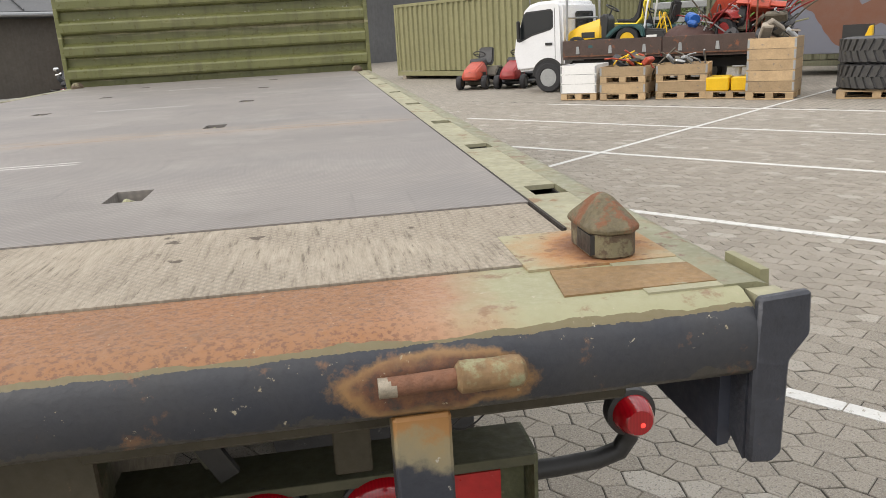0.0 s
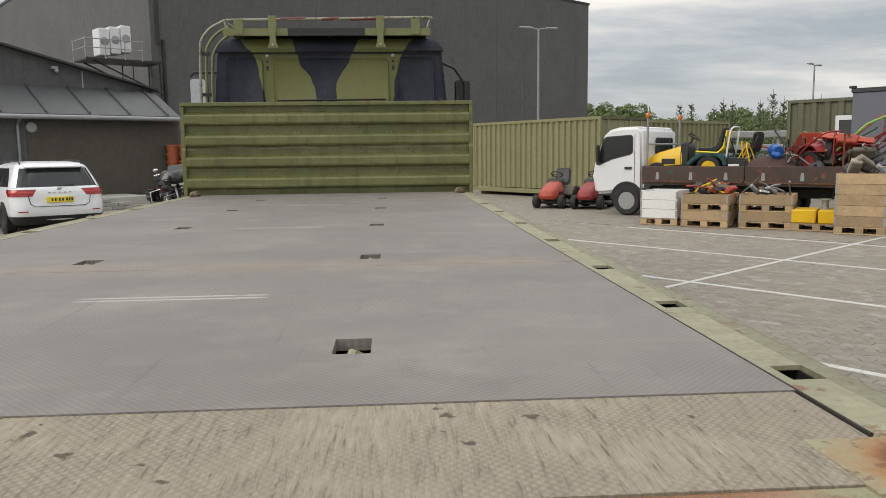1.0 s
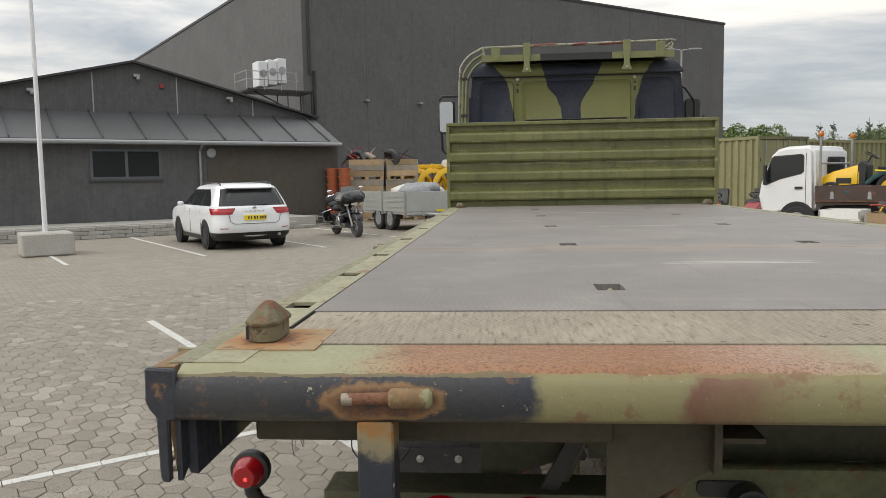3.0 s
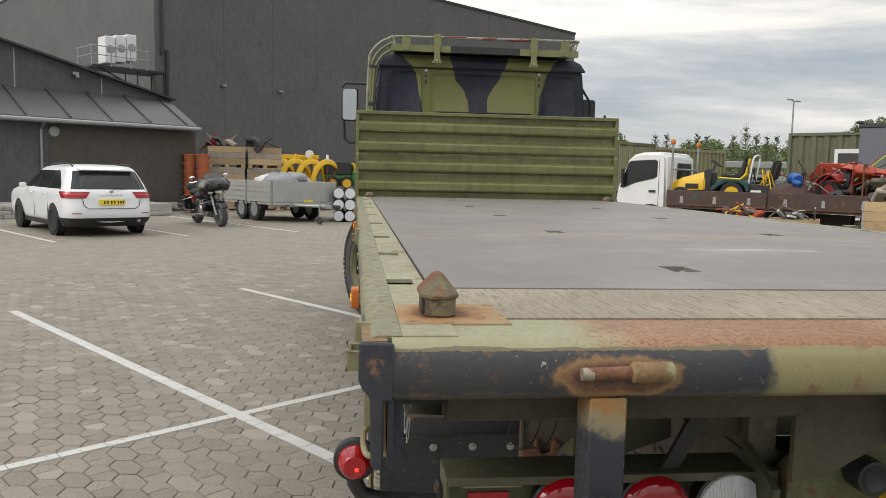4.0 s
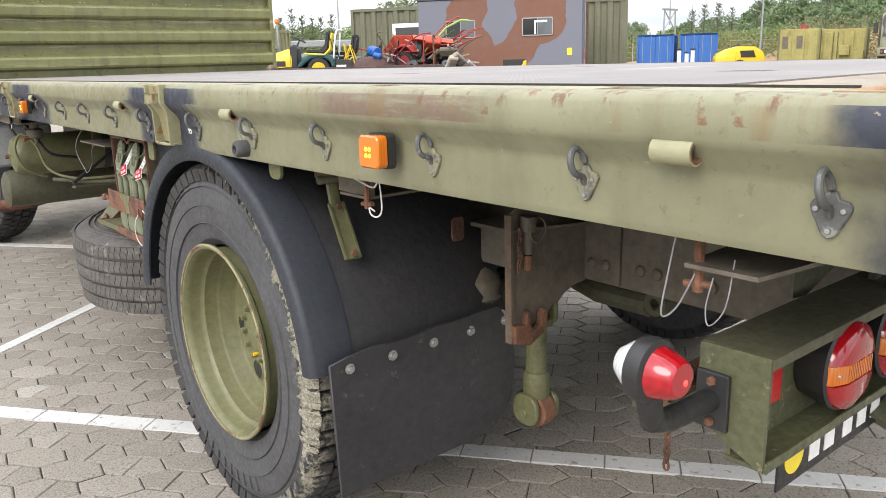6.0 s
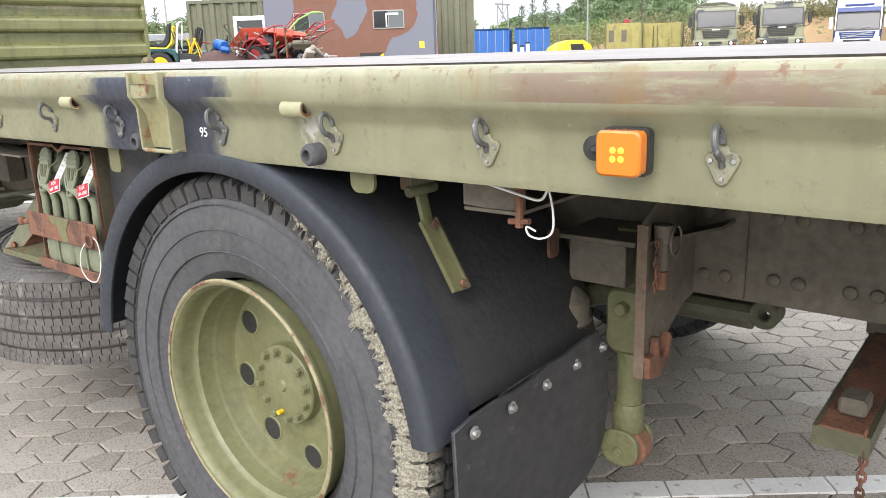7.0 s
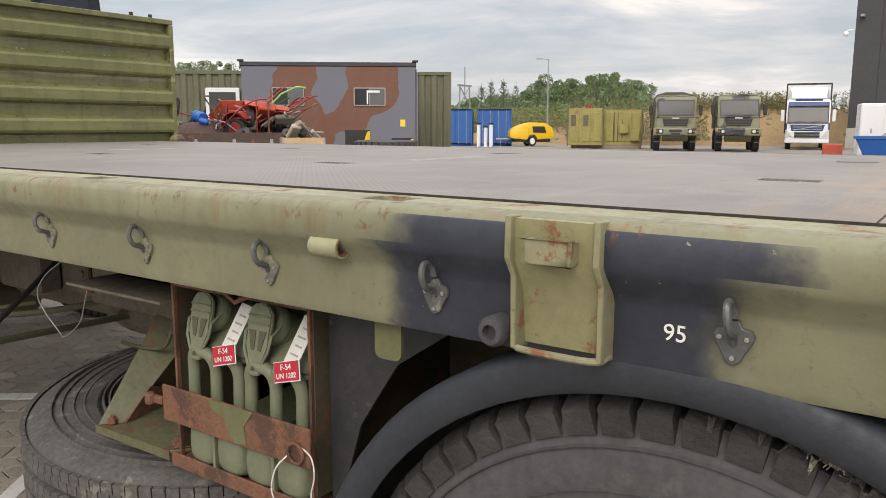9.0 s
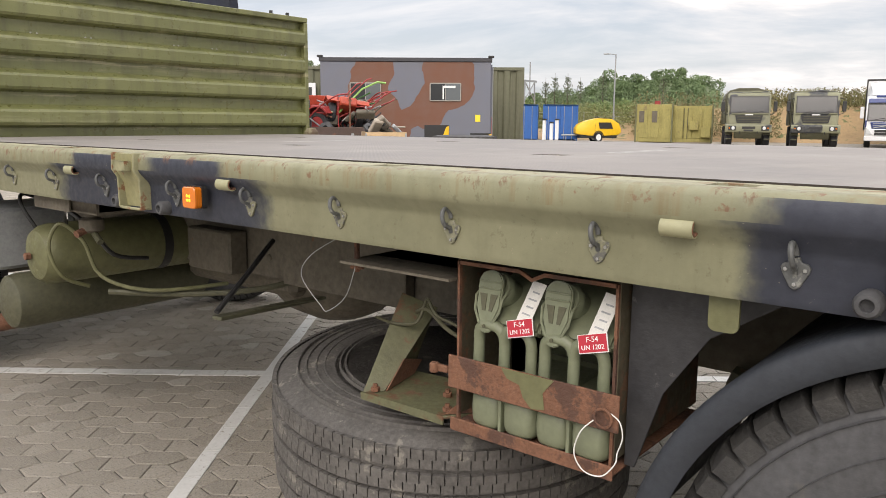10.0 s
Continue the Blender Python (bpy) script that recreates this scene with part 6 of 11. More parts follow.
# ---- chassis ----
for sx in (-1, 1):
    s = Shape().box(sx * 0.43 - 0.035, sx * 0.43 + 0.035, 0.42, 6.6, 0.72, 0.93).box(sx * 0.43 - 0.03, sx * 0.43 + 0.03, 0.42, 6.2, 0.93, 1.1)
    fr = part("chassis_rail", s, frame_brown, truck, "dusty brown steel chassis rail with rivets")
    riv = Shape().lathe([(0.0155, 0.0), (0.013, 0.007), (0.007, 0.0105), (0.0, 0.0115)], None, 12).mesh("rivet")
    for y, z in [(0.836, 0.775), (0.886, 0.775), (0.986, 0.777), (1.036, 0.777), (1.136, 0.774), (1.184, 0.772), (0.836, 0.912), (0.886, 0.912), (0.986, 0.913), (1.036, 0.914), (1.136, 0.915), (1.184, 0.914), (3.0, 0.77), (3.1, 0.77), (3.9, 0.8), (4.0, 0.8), (4.4, 0.8), (4.5, 0.8)]:
        o = part("rivet", riv, frame_brown, fr)
        o.matrix_basis = pose(sx * (0.477 if 1.09 < y < 1.23 and sx < 0 else 0.466), y, z, 0, 90 * sx, 0)
    part("leaf_spring", Shape().tube([(sx * 0.5, 1.35, 0.72), (sx * 0.5, 1.65, 0.62), (sx * 0.5, 1.965, 0.6), (sx * 0.5, 2.3, 0.62), (sx * 0.5, 2.6, 0.72)], 0.035, 8), olive_dark, truck)
for y in (0.5, 1.5, 2.7, 3.6, 4.6, 5.6):
    part("cross_member", Shape().box(-0.4, 0.4, y - 0.04, y + 0.04, 0.78, 0.92), frame_brown, truck)
for y in (0.62, 1.35, 2.65, 3.35, 4.1, 4.9, 5.7):
    part("deck_bearer", Shape().box(-1.19, 1.19, y - 0.03, y + 0.03, 1.09, 1.118), frame_brown, truck)
edge_rust = mat("rust_streaked_brown", (0.13, 0.095, 0.065), 0.8, var=0.35, scale=12, wear=(0.2, 0.1, 0.05), wscale=20, wlow=0.55)
# hanger plate by the support leg, set across the truck
b = part("hanger_bracket", Shape().prism([(-0.752, 0.937), (-0.62, 1.01), (-0.47, 1.01), (-0.47, 0.72), (-0.52, 0.715), (-0.6, 0.68), (-0.65, 0.63), (-0.68, 0.607), (-0.74, 0.612)], "y", 1.209, 1.217), frame_brown, truck, "brown steel hanger plate with a chained pin", bevel=0.001)
part("edge_strip", Shape().box(-0.757, -0.749, 1.2, 1.222, 0.612, 0.937), edge_rust, b)
part("mount_plate", Shape().box(-0.476, -0.4655, 1.095, 1.225, 0.725, 1.03), frame_brown, b, bevel=0.002)
part("gusset", flat_piece([(-0.752, 1.205, 0.895), (-0.478, 1.205, 0.872), (-0.478, 1.12, 0.9), (-0.56, 1.12, 0.9)], 0.006), frame_brown, b, "horizontal stiffener of the hanger")
part("hook_end", Shape().prism([(-0.757, 0.66), (-0.752, 0.612), (-0.7, 0.598), (-0.652, 0.62), (-0.636, 0.668), (-0.65, 0.686), (-0.66, 0.672), (-0.664, 0.645), (-0.69, 0.64), (-0.7, 0.655), (-0.698, 0.69), (-0.712, 0.69), (-0.716, 0.655)], "y", 1.188, 1.2085), rust, b, "rusty hook", bevel=0.003)
part("pin", Shape().lathe([(0.0, 0.0), (0.012, 0.004), (0.013, 0.058), (0.019, 0.062), (0.02, 0.098), (0.0, 0.1)], pose(-0.712, 1.186, 0.835), 12), frame_brown, b)
part("pin_foot", Shape().rod((-0.714, 1.186, 0.8), (-0.713, 1.186, 0.836), 0.0115, 12), rust, b)
part("pin_ring", Shape().tube([(-0.7 + 0.027 * math.cos(a), 1.165, 0.9 + 0.03 * math.sin(a)) for a in [0.4488 * i for i in range(15)]], 0.0026, 6, False), frame_brown, b)
s = Shape()
for i in range(10):
    s.tube([(-0.742 + 0.0035 * math.cos(t) * (i % 2) + 0.004 * math.sin(i * 1.3), 1.186 + 0.004 * math.cos(t) * (1 - i % 2), 0.9 - 0.0105 * i + 0.008 * math.sin(t)) for t in [0.785 * j for j in range(9)]], 0.0022, 5, False)
part("chain", s, rust, b, "short rusty chain")
leg_paint = mat("leg_olive_paint", (0.13, 0.132, 0.062), 0.55, var=0.3, scale=9, bump=0.25, wear=(0.15, 0.085, 0.045), wscale=14, wlow=0.64)
leg = part("support_leg", Shape().lathe([(0.0, 0.0), (0.031, 0.0), (0.031, 0.2), (0.036, 0.2), (0.036, 0.215), (0.0, 0.215)], pose(-0.53, 1.334, 0.375), 18), leg_paint, truck, "olive steel support leg with a roller foot")
part("yoke", Shape().prism(rounded(1.286, 1.38, 0.575, 0.735, 0.03), "x", -0.572, -0.556).prism(rounded(1.286, 1.38, 0.575, 0.735, 0.03), "x", -0.504, -0.488).box(-0.566, -0.494, 1.3, 1.366, 0.57, 0.6), leg_paint, leg, bevel=0.006)
part("hinge_block", Shape().prism([(-0.57, 0.88), (-0.49, 0.88), (-0.5, 0.72), (-0.515, 0.66), (-0.545, 0.66), (-0.56, 0.72)], "y", 1.31, 1.356).rod((-0.6, 1.334, 0.69), (-0.46, 1.334, 0.69), 0.016, 12), leg_paint, leg, bevel=0.004)
part("top_plate", Shape().box(-0.66, -0.46, 1.27, 1.46, 0.86, 0.872).box(-0.64, -0.6, 1.3, 1.44, 0.76, 0.86), frame_brown, leg, bevel=0.002)
part("sleeve", Shape().lathe([(0.034, 0.0), (0.038, 0.006), (0.038, 0.07), (0.033, 0.085)], pose(-0.53, 1.334, 0.352), 18), leg_paint, leg)
part("foot_cheek", Shape().prism(rounded(1.288, 1.384, 0.283, 0.375, 0.038), "x", -0.578, -0.562).prism(rounded(1.288, 1.384, 0.283, 0.375, 0.038), "x", -0.498, -0.482).rod((-0.586, 1.336, 0.32), (-0.474, 1.336, 0.32), 0.013, 10), leg_paint, leg, bevel=0.003)
part("roller", Shape().lathe([(0.042, -0.026), (0.048, -0.02), (0.048, 0.02), (0.042, 0.026)], pose(-0.53, 1.325, 0.322, 90, 0, 90), 20), rust, leg)
part("brake_chamber", Shape().lathe([(0.0, -0.1), (0.05, -0.1), (0.075, -0.07), (0.075, -0.01), (0.082, 0.0), (0.075, 0.01), (0.075, 0.05), (0.04, 0.09), (0.0, 0.09)], pose(-0.64, 1.47, 0.66, 0, 0, 0), 20), frame_brown, truck, "dusty brown brake cylinder")
lk = part("link_arm", Shape().tube([(-0.3, 1.5, 0.68), (-0.3, 1.3, 0.63), (-0.3, 1.12, 0.63)], 0.034, 10), olive_dark, truck, "forged suspension link with an eye")
part("eye", Shape().lathe([(0.014, -0.03), (0.036, -0.03), (0.036, 0.03), (0.014, 0.03)], pose(-0.3, 1.09, 0.645, 0, 90, 0), 18, True).box(-0.33, -0.27, 1.06, 1.1, 0.67, 0.76), olive_dark, lk, bevel=0.004)
foot = part("coupling_arm", Shape().prism([(-0.68, 0.57), (-0.02, 0.59), (-0.02, 0.53), (-0.68, 0.53)], "y", 0.79, 0.89), olive_dark, truck, "steel channel arm with worn rusty top and a chain")
part("worn_top", Shape().box(-0.66, -0.08, 0.8, 0.88, 0.591, 0.596, pose(0, 0, 0, 0, -1.9, 0)), rust, foot)
for bx in (Shape().box(-0.63, -0.56, 0.81, 0.86, 0.58, 0.615), Shape().box(-0.15, -0.1, 0.79, 0.9, 0.58, 0.65)):
    part("end_block", bx, frame_brown, foot, bevel=0.006)
s = Shape()
for i in range(10):
    s.tube([(-0.672 + 0.007 * math.cos(t) * (1 - i % 2), 0.8 + 0.007 * math.cos(t) * (i % 2), 0.57 - 0.017 * i + 0.012 * math.sin(t)) for t in [0.785 * j for j in range(9)]], 0.003, 5, False)
part("chain", s, rust, foot, "rusty hanging chain")
part("arm_strut", Shape().prism([(0.02, 0.55), (0.1, 0.55), (0.12, 0.95), (0.02, 0.95)], "y", 0.84, 0.9), frame_brown, truck)

# ---- rear under the deck ----
gusset_paint = mat("dull_olive_brown_paint", (0.056, 0.047, 0.028), 0.65, var=0.25, scale=5, wear=(0.16, 0.1, 0.05), wscale=10, wlow=0.66)
for x0, x1 in ((-1.13, -0.55), (0.55, 1.13)):
    part("rear_crossbar", Shape().box(x0, x1, 0.09, 0.13, 1.112, 1.168), gusset_paint, truck, bevel=0.004)
part("rear_gusset", Shape().prism([(-0.56, 1.168), (-0.39, 1.168), (-0.39, 1.07), (-0.5, 1.01), (-0.56, 1.0)], "y", 0.1, 0.112), gusset_paint, truck, "brown steel gusset plate")
part("rear_gusset", Shape().prism([(0.56, 1.168), (0.39, 1.168), (0.39, 1.07), (0.5, 1.01), (0.56, 1.0)], "y", 0.1, 0.112), gusset_paint, truck)
part("gusset_flange", Shape().box(-0.4, -0.388, 0.07, 0.2, 1.07, 1.168).box(-0.388, -0.32, 0.08, 0.22, 1.118, 1.126), gusset_paint, truck)
part("back_plate", Shape().box(-0.55, 0.55, 0.46, 0.47, 0.95, 1.12), olive_dark, truck)
part("back_plate", Shape().box(0.6, 1.0, 0.42, 0.43, 0.95, 1.12), olive_dark, truck)
for sx in (-1, 1):
    if sx > 0:
        part("hanger", Shape().box(sx * 0.822 - 0.027, sx * 0.822 + 0.027, 0.34, 0.356, 0.912, 1.118), gusset_paint, truck, bevel=0.003)
    part("hanger_plate", Shape().prism([(sx * 0.776, 1.112), (sx * 0.6, 1.112), (sx * 0.59, 0.935), (sx * 0.73, 0.89), (sx * 0.776, 0.895)], "y", 0.5, 0.508), olive_dark, truck, "olive web plate with bolt holes")
    part("strut", Shape().box(-0.016, 0.016, -0.006, 0.006, 0, 0.24, Matrix.Translation((sx * 0.64, 0.4, 0.9)) @ pose(0, 0, 0, 0, sx * -28, 0)), black, truck)
    part("strut", Shape().box(-0.012, 0.012, -0.006, 0.006, 0, 0.24, Matrix.Translation((sx * 0.61, 0.44, 0.9)) @ pose(0, 0, 0, 0, sx * -24, 0)), olive_dark, truck)
    for x, z in ((0.55, 1.05), (0.545, 1.02), (0.575, 0.99), (0.565, 0.96)):
        part("bolt", Shape().lathe([(0.011, 0), (0.011, 0.012), (0, 0.014)], pose(sx * x, 0.458, z, 90, 0, 0), 6), black, truck)
    for x in (-0.03, 0.0):
        part("cable_clip", Shape().tube(flow([(sx * (0.99 + x), 0.2, 1.1), (sx * (1.0 + x), 0.24, 1.04), (sx * (0.965 + x), 0.27, 1.0), (sx * (0.93 + x), 0.3, 1.03), (sx * (0.92 + x), 0.32, 1.1)]), 0.0013, 6), black, truck)


bar_paint = mat("scraped_dark_olive_paint", (0.08, 0.084, 0.042), 0.55, var=0.45, scale=9, bump=0.25, wear=(0.2, 0.17, 0.095), wscale=34, wlow=0.6)
worn_olive = mat("chipped_rusty_olive_paint", (0.1, 0.105, 0.05), 0.6, var=0.4, scale=7, bump=0.3, wear=(0.13, 0.06, 0.032), wscale=13, wlow=0.57)


def light_bar(sx):
    """Open steel channel with three round lamps, a reflector, and a rubber arm with a marker lamp."""
    def span(a, b):
        return min(sx * a, sx * b), max(sx * a, sx * b)

    bar = part("light_bar", Shape().box(*span(0.42, 1.08), 0.425, 0.432, 0.745, 0.905), bar_paint, truck, "dark olive steel lamp channel with scraped paint")
    part("top_flange", Shape().box(*span(0.42, 1.085), 0.372, 0.475, 0.903, 0.909).box(*span(0.42, 1.085), 0.368, 0.373, 0.892, 0.909), olive_dark, bar, "dusty top plate", bevel=0.001)
    part("bottom_flange", Shape().box(*span(0.425, 1.085), 0.372, 0.432, 0.741, 0.747).box(*span(0.425, 1.085), 0.368, 0.373, 0.741, 0.756), bar_paint, bar, bevel=0.001)
    part("end_cheek", Shape().prism([(0.37, 0.91), (0.475, 0.908), (0.475, 0.8), (0.43, 0.768), (0.372, 0.742)], "x", sx * 1.089, sx * 1.083), bar_paint, bar)
    part("end_cheek", Shape().prism([(0.37, 0.905), (0.43, 0.905), (0.43, 0.745), (0.372, 0.742)], "x", sx * 0.418, sx * 0.423), bar_paint, bar)
    R, y0 = 0.0725, 0.378
    for x, clear in ((0.851, False), (0.673, False), (0.516, True)):
        at = pose(sx * x, y0, 0.836, 90, 0, 0)
        lm = part("tail_lamp", Shape().lathe([(0.0, -0.046), (0.062, -0.046), (0.07, -0.012), (R + 0.001, 0.004), (R - 0.004, 0.008), (0.0, 0.008)], at, 40), black, bar, "round reversing lamp with a ribbed clear lens" if clear else "round tail lamp, red and amber")
        if clear:
            part("lens", Shape().lathe([(R - 0.003, 0.006), (R - 0.005, 0.015), (0.045, 0.024), (0.0, 0.028)], at, 40), clear_lens, lm, "clear ribbed lens")
            s = Shape()
            for i in range(17):
                dx = -0.056 + 0.007 * i
                hh = math.sqrt(0.066 ** 2 - dx ** 2)
                s.tube([(sx * x + dx, y0 - 0.028 + 0.013 * ((dx * dx + (hh * k / 5) ** 2) / 0.0044) ** 1.2, 0.836 + hh * k / 5) for k in range(-5, 6)], 0.0022, 4)
            part("ribs", s, clear_lens, lm)
        else:
            for up in (1, -1):
                pts = [(px_, up * py_) for px_, py_ in arc((0, 0), R - 0.003, 13, 167, 20)]
                k = len(pts)
                inner = [(p[0] * 0.6, p[1] * 0.6 + up * 0.0064) for p in pts]
                rings = [(p[0], p[1], 0.005) for p in pts] + [(p[0] * 0.97, max(abs(p[1]) * 0.97, 0.0165) * up, 0.017) for p in pts] + [(p[0], p[1], 0.027) for p in inner]
                s = Shape().add(rings, [(i, i + 1, k + i + 1, k + i) for i in range(k - 1)] + [(k + i, k + i + 1, 2 * k + i + 1, 2 * k + i) for i in range(k - 1)] + [tuple(range(2 * k, 3 * k)), (0, k, 2 * k, 3 * k - 1, 2 * k - 1, k - 1)], at)
                part("lens", s, red_lens, lm, "red lens", crease=60)
            part("lens", Shape().prism([(-R + 0.004, 0.006), (-R + 0.006, 0.015), (-0.04, 0.025), (0.04, 0.025), (R - 0.006, 0.015), (R - 0.004, 0.006)], "y", -0.0155, 0.0155, at), amber, lm, "amber band", bevel=0.0015)
            s = Shape()
            for i in range(13):
                s.box(-0.038 + 0.006 * i, -0.035 + 0.006 * i, -0.0135, 0.0135, 0.02, 0.0265, at)
            part("lens_ribs", s, amber, lm)
            part("screw", Shape().lathe([(0.004, 0.016), (0.003, 0.021), (0, 0.021)], at @ Matrix.Translation((-0.054, 0, 0)), 8), steel, lm)
    part("reflector", Shape().box(*span(1.04, 0.957), 0.419, 0.4248, 0.797, 0.858), red_plate, bar, "scratched red reflector plate")
    part("worn_strip", Shape().box(*span(1.05, 0.93), 0.4225, 0.4248, 0.866, 0.887), pale, bar)
    arm = part("lamp_arm", Shape().tube([(sx * 1.092, 0.452, 0.828), (sx * 1.14, 0.45, 0.83), (sx * 1.21, 0.444, 0.838), (sx * 1.248, 0.44, 0.852), (sx * 1.262, 0.435, 0.88), (sx * 1.2625, 0.434, 0.9)], 0.0165, 12), black, bar, "black rubber lamp arm")
    part("arm_foot", Shape().box(*span(1.098, 1.089), 0.424, 0.474, 0.785, 0.87), black, arm, bevel=0.002)
    for z in (0.797, 0.858):
        part("foot_bolt", Shape().lathe([(0.007, 0), (0.007, 0.005), (0, 0.006)], pose(sx * 1.098, 0.449, z, 0, 90 * sx, 0), 6), rust, arm)
    at = pose(sx * 1.2625, 0.436, 0.926, 90, 0, 0)
    mk = part("marker_lamp", Shape().lathe([(0.034, -0.014), (0.041, -0.011), (0.042, 0.0), (0.041, 0.011), (0.034, 0.014)], at, 32), black, bar, "outrigger marker lamp, red behind and white ahead")
    part("lens", Shape().lathe([(0.034, 0.012), (0.032, 0.022), (0.025, 0.043), (0.021, 0.047), (0.0, 0.048)], at, 28), red_lens, mk, "red lens")
    part("lens", Shape().lathe([(0.034, 0.012), (0.032, 0.022), (0.02, 0.04), (0.0, 0.042)], at @ Matrix.Rotation(3.14159, 4, "X"), 24), clear_lens, mk, "white lens")
    part("bulb", Shape().ball((sx * 1.2625 + 0.004, 0.3875, 0.922), 0.0042, 0.002, 0.0042), red_lit, mk)
    return bar


light_bar(-1)
light_bar(1).location = (0.012, 0, -0.022)
plate = part("number_plate", Shape().box(-0.898, -0.487, 0.442, 0.446, 0.603, 0.715), mat("black_plate", (0.014, 0.014, 0.015), 0.4, var=0.1), truck, "black number plate with a yellow disc and white marks", bevel=0.001)
part("disc", Shape().lathe([(0.0, 0.0), (0.031, 0.0), (0.031, 0.0012), (0.0, 0.0012)], pose(-0.846, 0.442, 0.652, 90, 0, 0), 28), yellow_flat, plate)
for i, x in enumerate((-0.775, -0.72, -0.65, -0.592, -0.534)):
    part("mark_bar", Shape().box(x - 0.018, x + 0.018, 0.4405, 0.4422, 0.622, 0.688), white_mark, plate)
# towing coupling between the lamps
cp = part("tow_coupling", Shape().prism([(-0.42, 0.92), (-0.36, 0.98), (0.36, 0.98), (0.42, 0.92), (0.42, 0.7), (-0.42, 0.7)], "y", 0.34, 0.38), worn_olive, truck, "green cross member with sockets and a towing jaw", bevel=0.004)
part("jaw", Shape().lathe([(0.06, 0.0), (0.06, 0.06), (0.11, 0.14), (0.1, 0.14), (0.05, 0.06), (0.0, 0.06)], pose(0, 0.34, 0.8, 90, 0, 0), 20), frame_brown, cp)
part("socket", Shape().lathe([(0.035, 0), (0.035, 0.05), (0.028, 0.05), (0.0, 0.03)], pose(-0.27, 0.34, 0.92, 90, 0, 0), 18), black, cp)
part("socket_cap", Shape().lathe([(0.026, 0), (0.026, 0.045), (0.02, 0.05), (0, 0.05)], pose(-0.21, 0.34, 0.885, 90, 0, 0), 16), yellow, cp, "yellow coupling cap")
part("socket", Shape().lathe([(0.026, 0), (0.026, 0.06), (0.0, 0.06)], pose(-0.2, 0.34, 0.78, 90, 0, 0), 16), steel, cp)
part("socket", Shape().lathe([(0.03, 0), (0.03, 0.03), (0.0, 0.035)], pose(0.25, 0.34, 0.88, 90, 0, 0), 16), black, cp)
tag = part("label_plate", Shape().box(-0.32, -0.26, 0.336, 0.34, 0.82, 0.84), black, cp)
lettering("24 VOLT", 0.013, white_mark, tag, pose(-0.29, 0.3352, 0.83, 90, 0, 0))
part("handle_slot", Shape().prism(rounded(-0.36, -0.26, 0.925, 0.955, 0.01), "y", 0.333, 0.34), black, cp)
part("side_cheek", Shape().prism([(0.3, 0.9), (0.42, 0.95), (0.42, 0.55), (0.34, 0.6)], "x", -0.47, -0.455), olive_dark, truck)
part("side_cheek", Shape().prism([(0.3, 0.9), (0.42, 0.95), (0.42, 0.55), (0.34, 0.6)], "x", 0.455, 0.47), olive_dark, truck)
part("step_plate", Shape().prism([(-0.56, 0.63), (-0.44, 0.65), (-0.2, 0.57), (-0.36, 0.51)], "y", 0.34, 0.46), worn_olive, truck)

# ---- tanks and boxes ahead of the spare wheel ----
tank = part("air_tank", Shape().lathe([(0.0, -0.02), (0.05, -0.017), (0.1, 0.0), (0.12, 0.03), (0.125, 0.06), (0.125, 0.72), (0.12, 0.75), (0.0, 0.79)], pose(-1.09, 5.2, 0.81, 0, 90, 0), 32), olive, truck, "olive air tank with domed ends")
part("plug", Shape().lathe([(0.015, 0.0), (0.015, 0.02), (0, 0.02)], pose(-1.115, 5.2, 0.81, 0, -90, 0), 6), rust, tank)
part("tank_strap", Shape().lathe([(0.128, 0.5), (0.128, 0.54), (0.124, 0.54), (0.124, 0.5)], pose(-1.09, 5.2, 0.81, 0, 90, 0), 32, True), black, tank)
part("silencer", Shape().lathe([(0.0, -0.01), (0.075, 0.0), (0.112, 0.02), (0.12, 0.05), (0.12, 0.9), (0.11, 0.93), (0.0, 0.95)], pose(-1.13, 5.45, 0.58, 0, 90, 0), 32), olive_dark, truck, "dark silencer drum")
part("exhaust_pipe", Shape().tube([(-0.7, 5.62, 0.5), (-0.95, 5.66, 0.45), (-1.1, 5.68, 0.44), (-1.24, 5.7, 0.44)], 0.04, 14), rust, truck, "rusty exhaust pipe")
bb = part("battery_box", Shape().box(-1.15, -0.8, 5.45, 5.85, 0.72, 0.98), grey_metal, truck, "ribbed grey battery box", bevel=0.015)
for y in (5.52, 5.61, 5.7, 5.79):
    part("rib", Shape().box(-1.158, -1.151, y - 0.012, y + 0.012, 0.745, 0.955), grey_metal, bb, bevel=0.003)
part("front_mud_flap", Shape().box(-1.25, -0.95, 6.21, 6.225, 0.53, 1.08), plastic_blue, truck, "dark front mud flap", bevel=0.003)
part("front_arch", Shape().prism(arc((6.85, 0.5), 0.64, 10, 170, 20) + arc((6.85, 0.5), 0.62, 170, 10, 20), "x", -1.2, -0.75), plastic_blue, truck)
part("air_line", Shape().tube(flow([(-0.95, 5.06, 0.68), (-1.06, 5.05, 0.74), (-1.1, 5.06, 0.86), (-1.06, 5.04, 0.95), (-1.0, 4.98, 0.88), (-0.96, 4.93, 0.74), (-0.85, 4.75, 0.69), (-0.6, 4.6, 0.7)]), 0.008, 8), olive, truck)
part("air_line", Shape().tube(flow([(-0.95, 4.9, 0.68), (-0.75, 4.7, 0.665), (-0.55, 4.45, 0.69), (-0.3, 4.3, 0.75)]), 0.012, 8), olive_dark, truck)
part("shelf", Shape().box(-1.15, -0.75, 4.55, 4.95, 1.03, 1.04).box(-1.15, -1.14, 4.55, 4.95, 1.04, 1.08), frame_brown, truck)
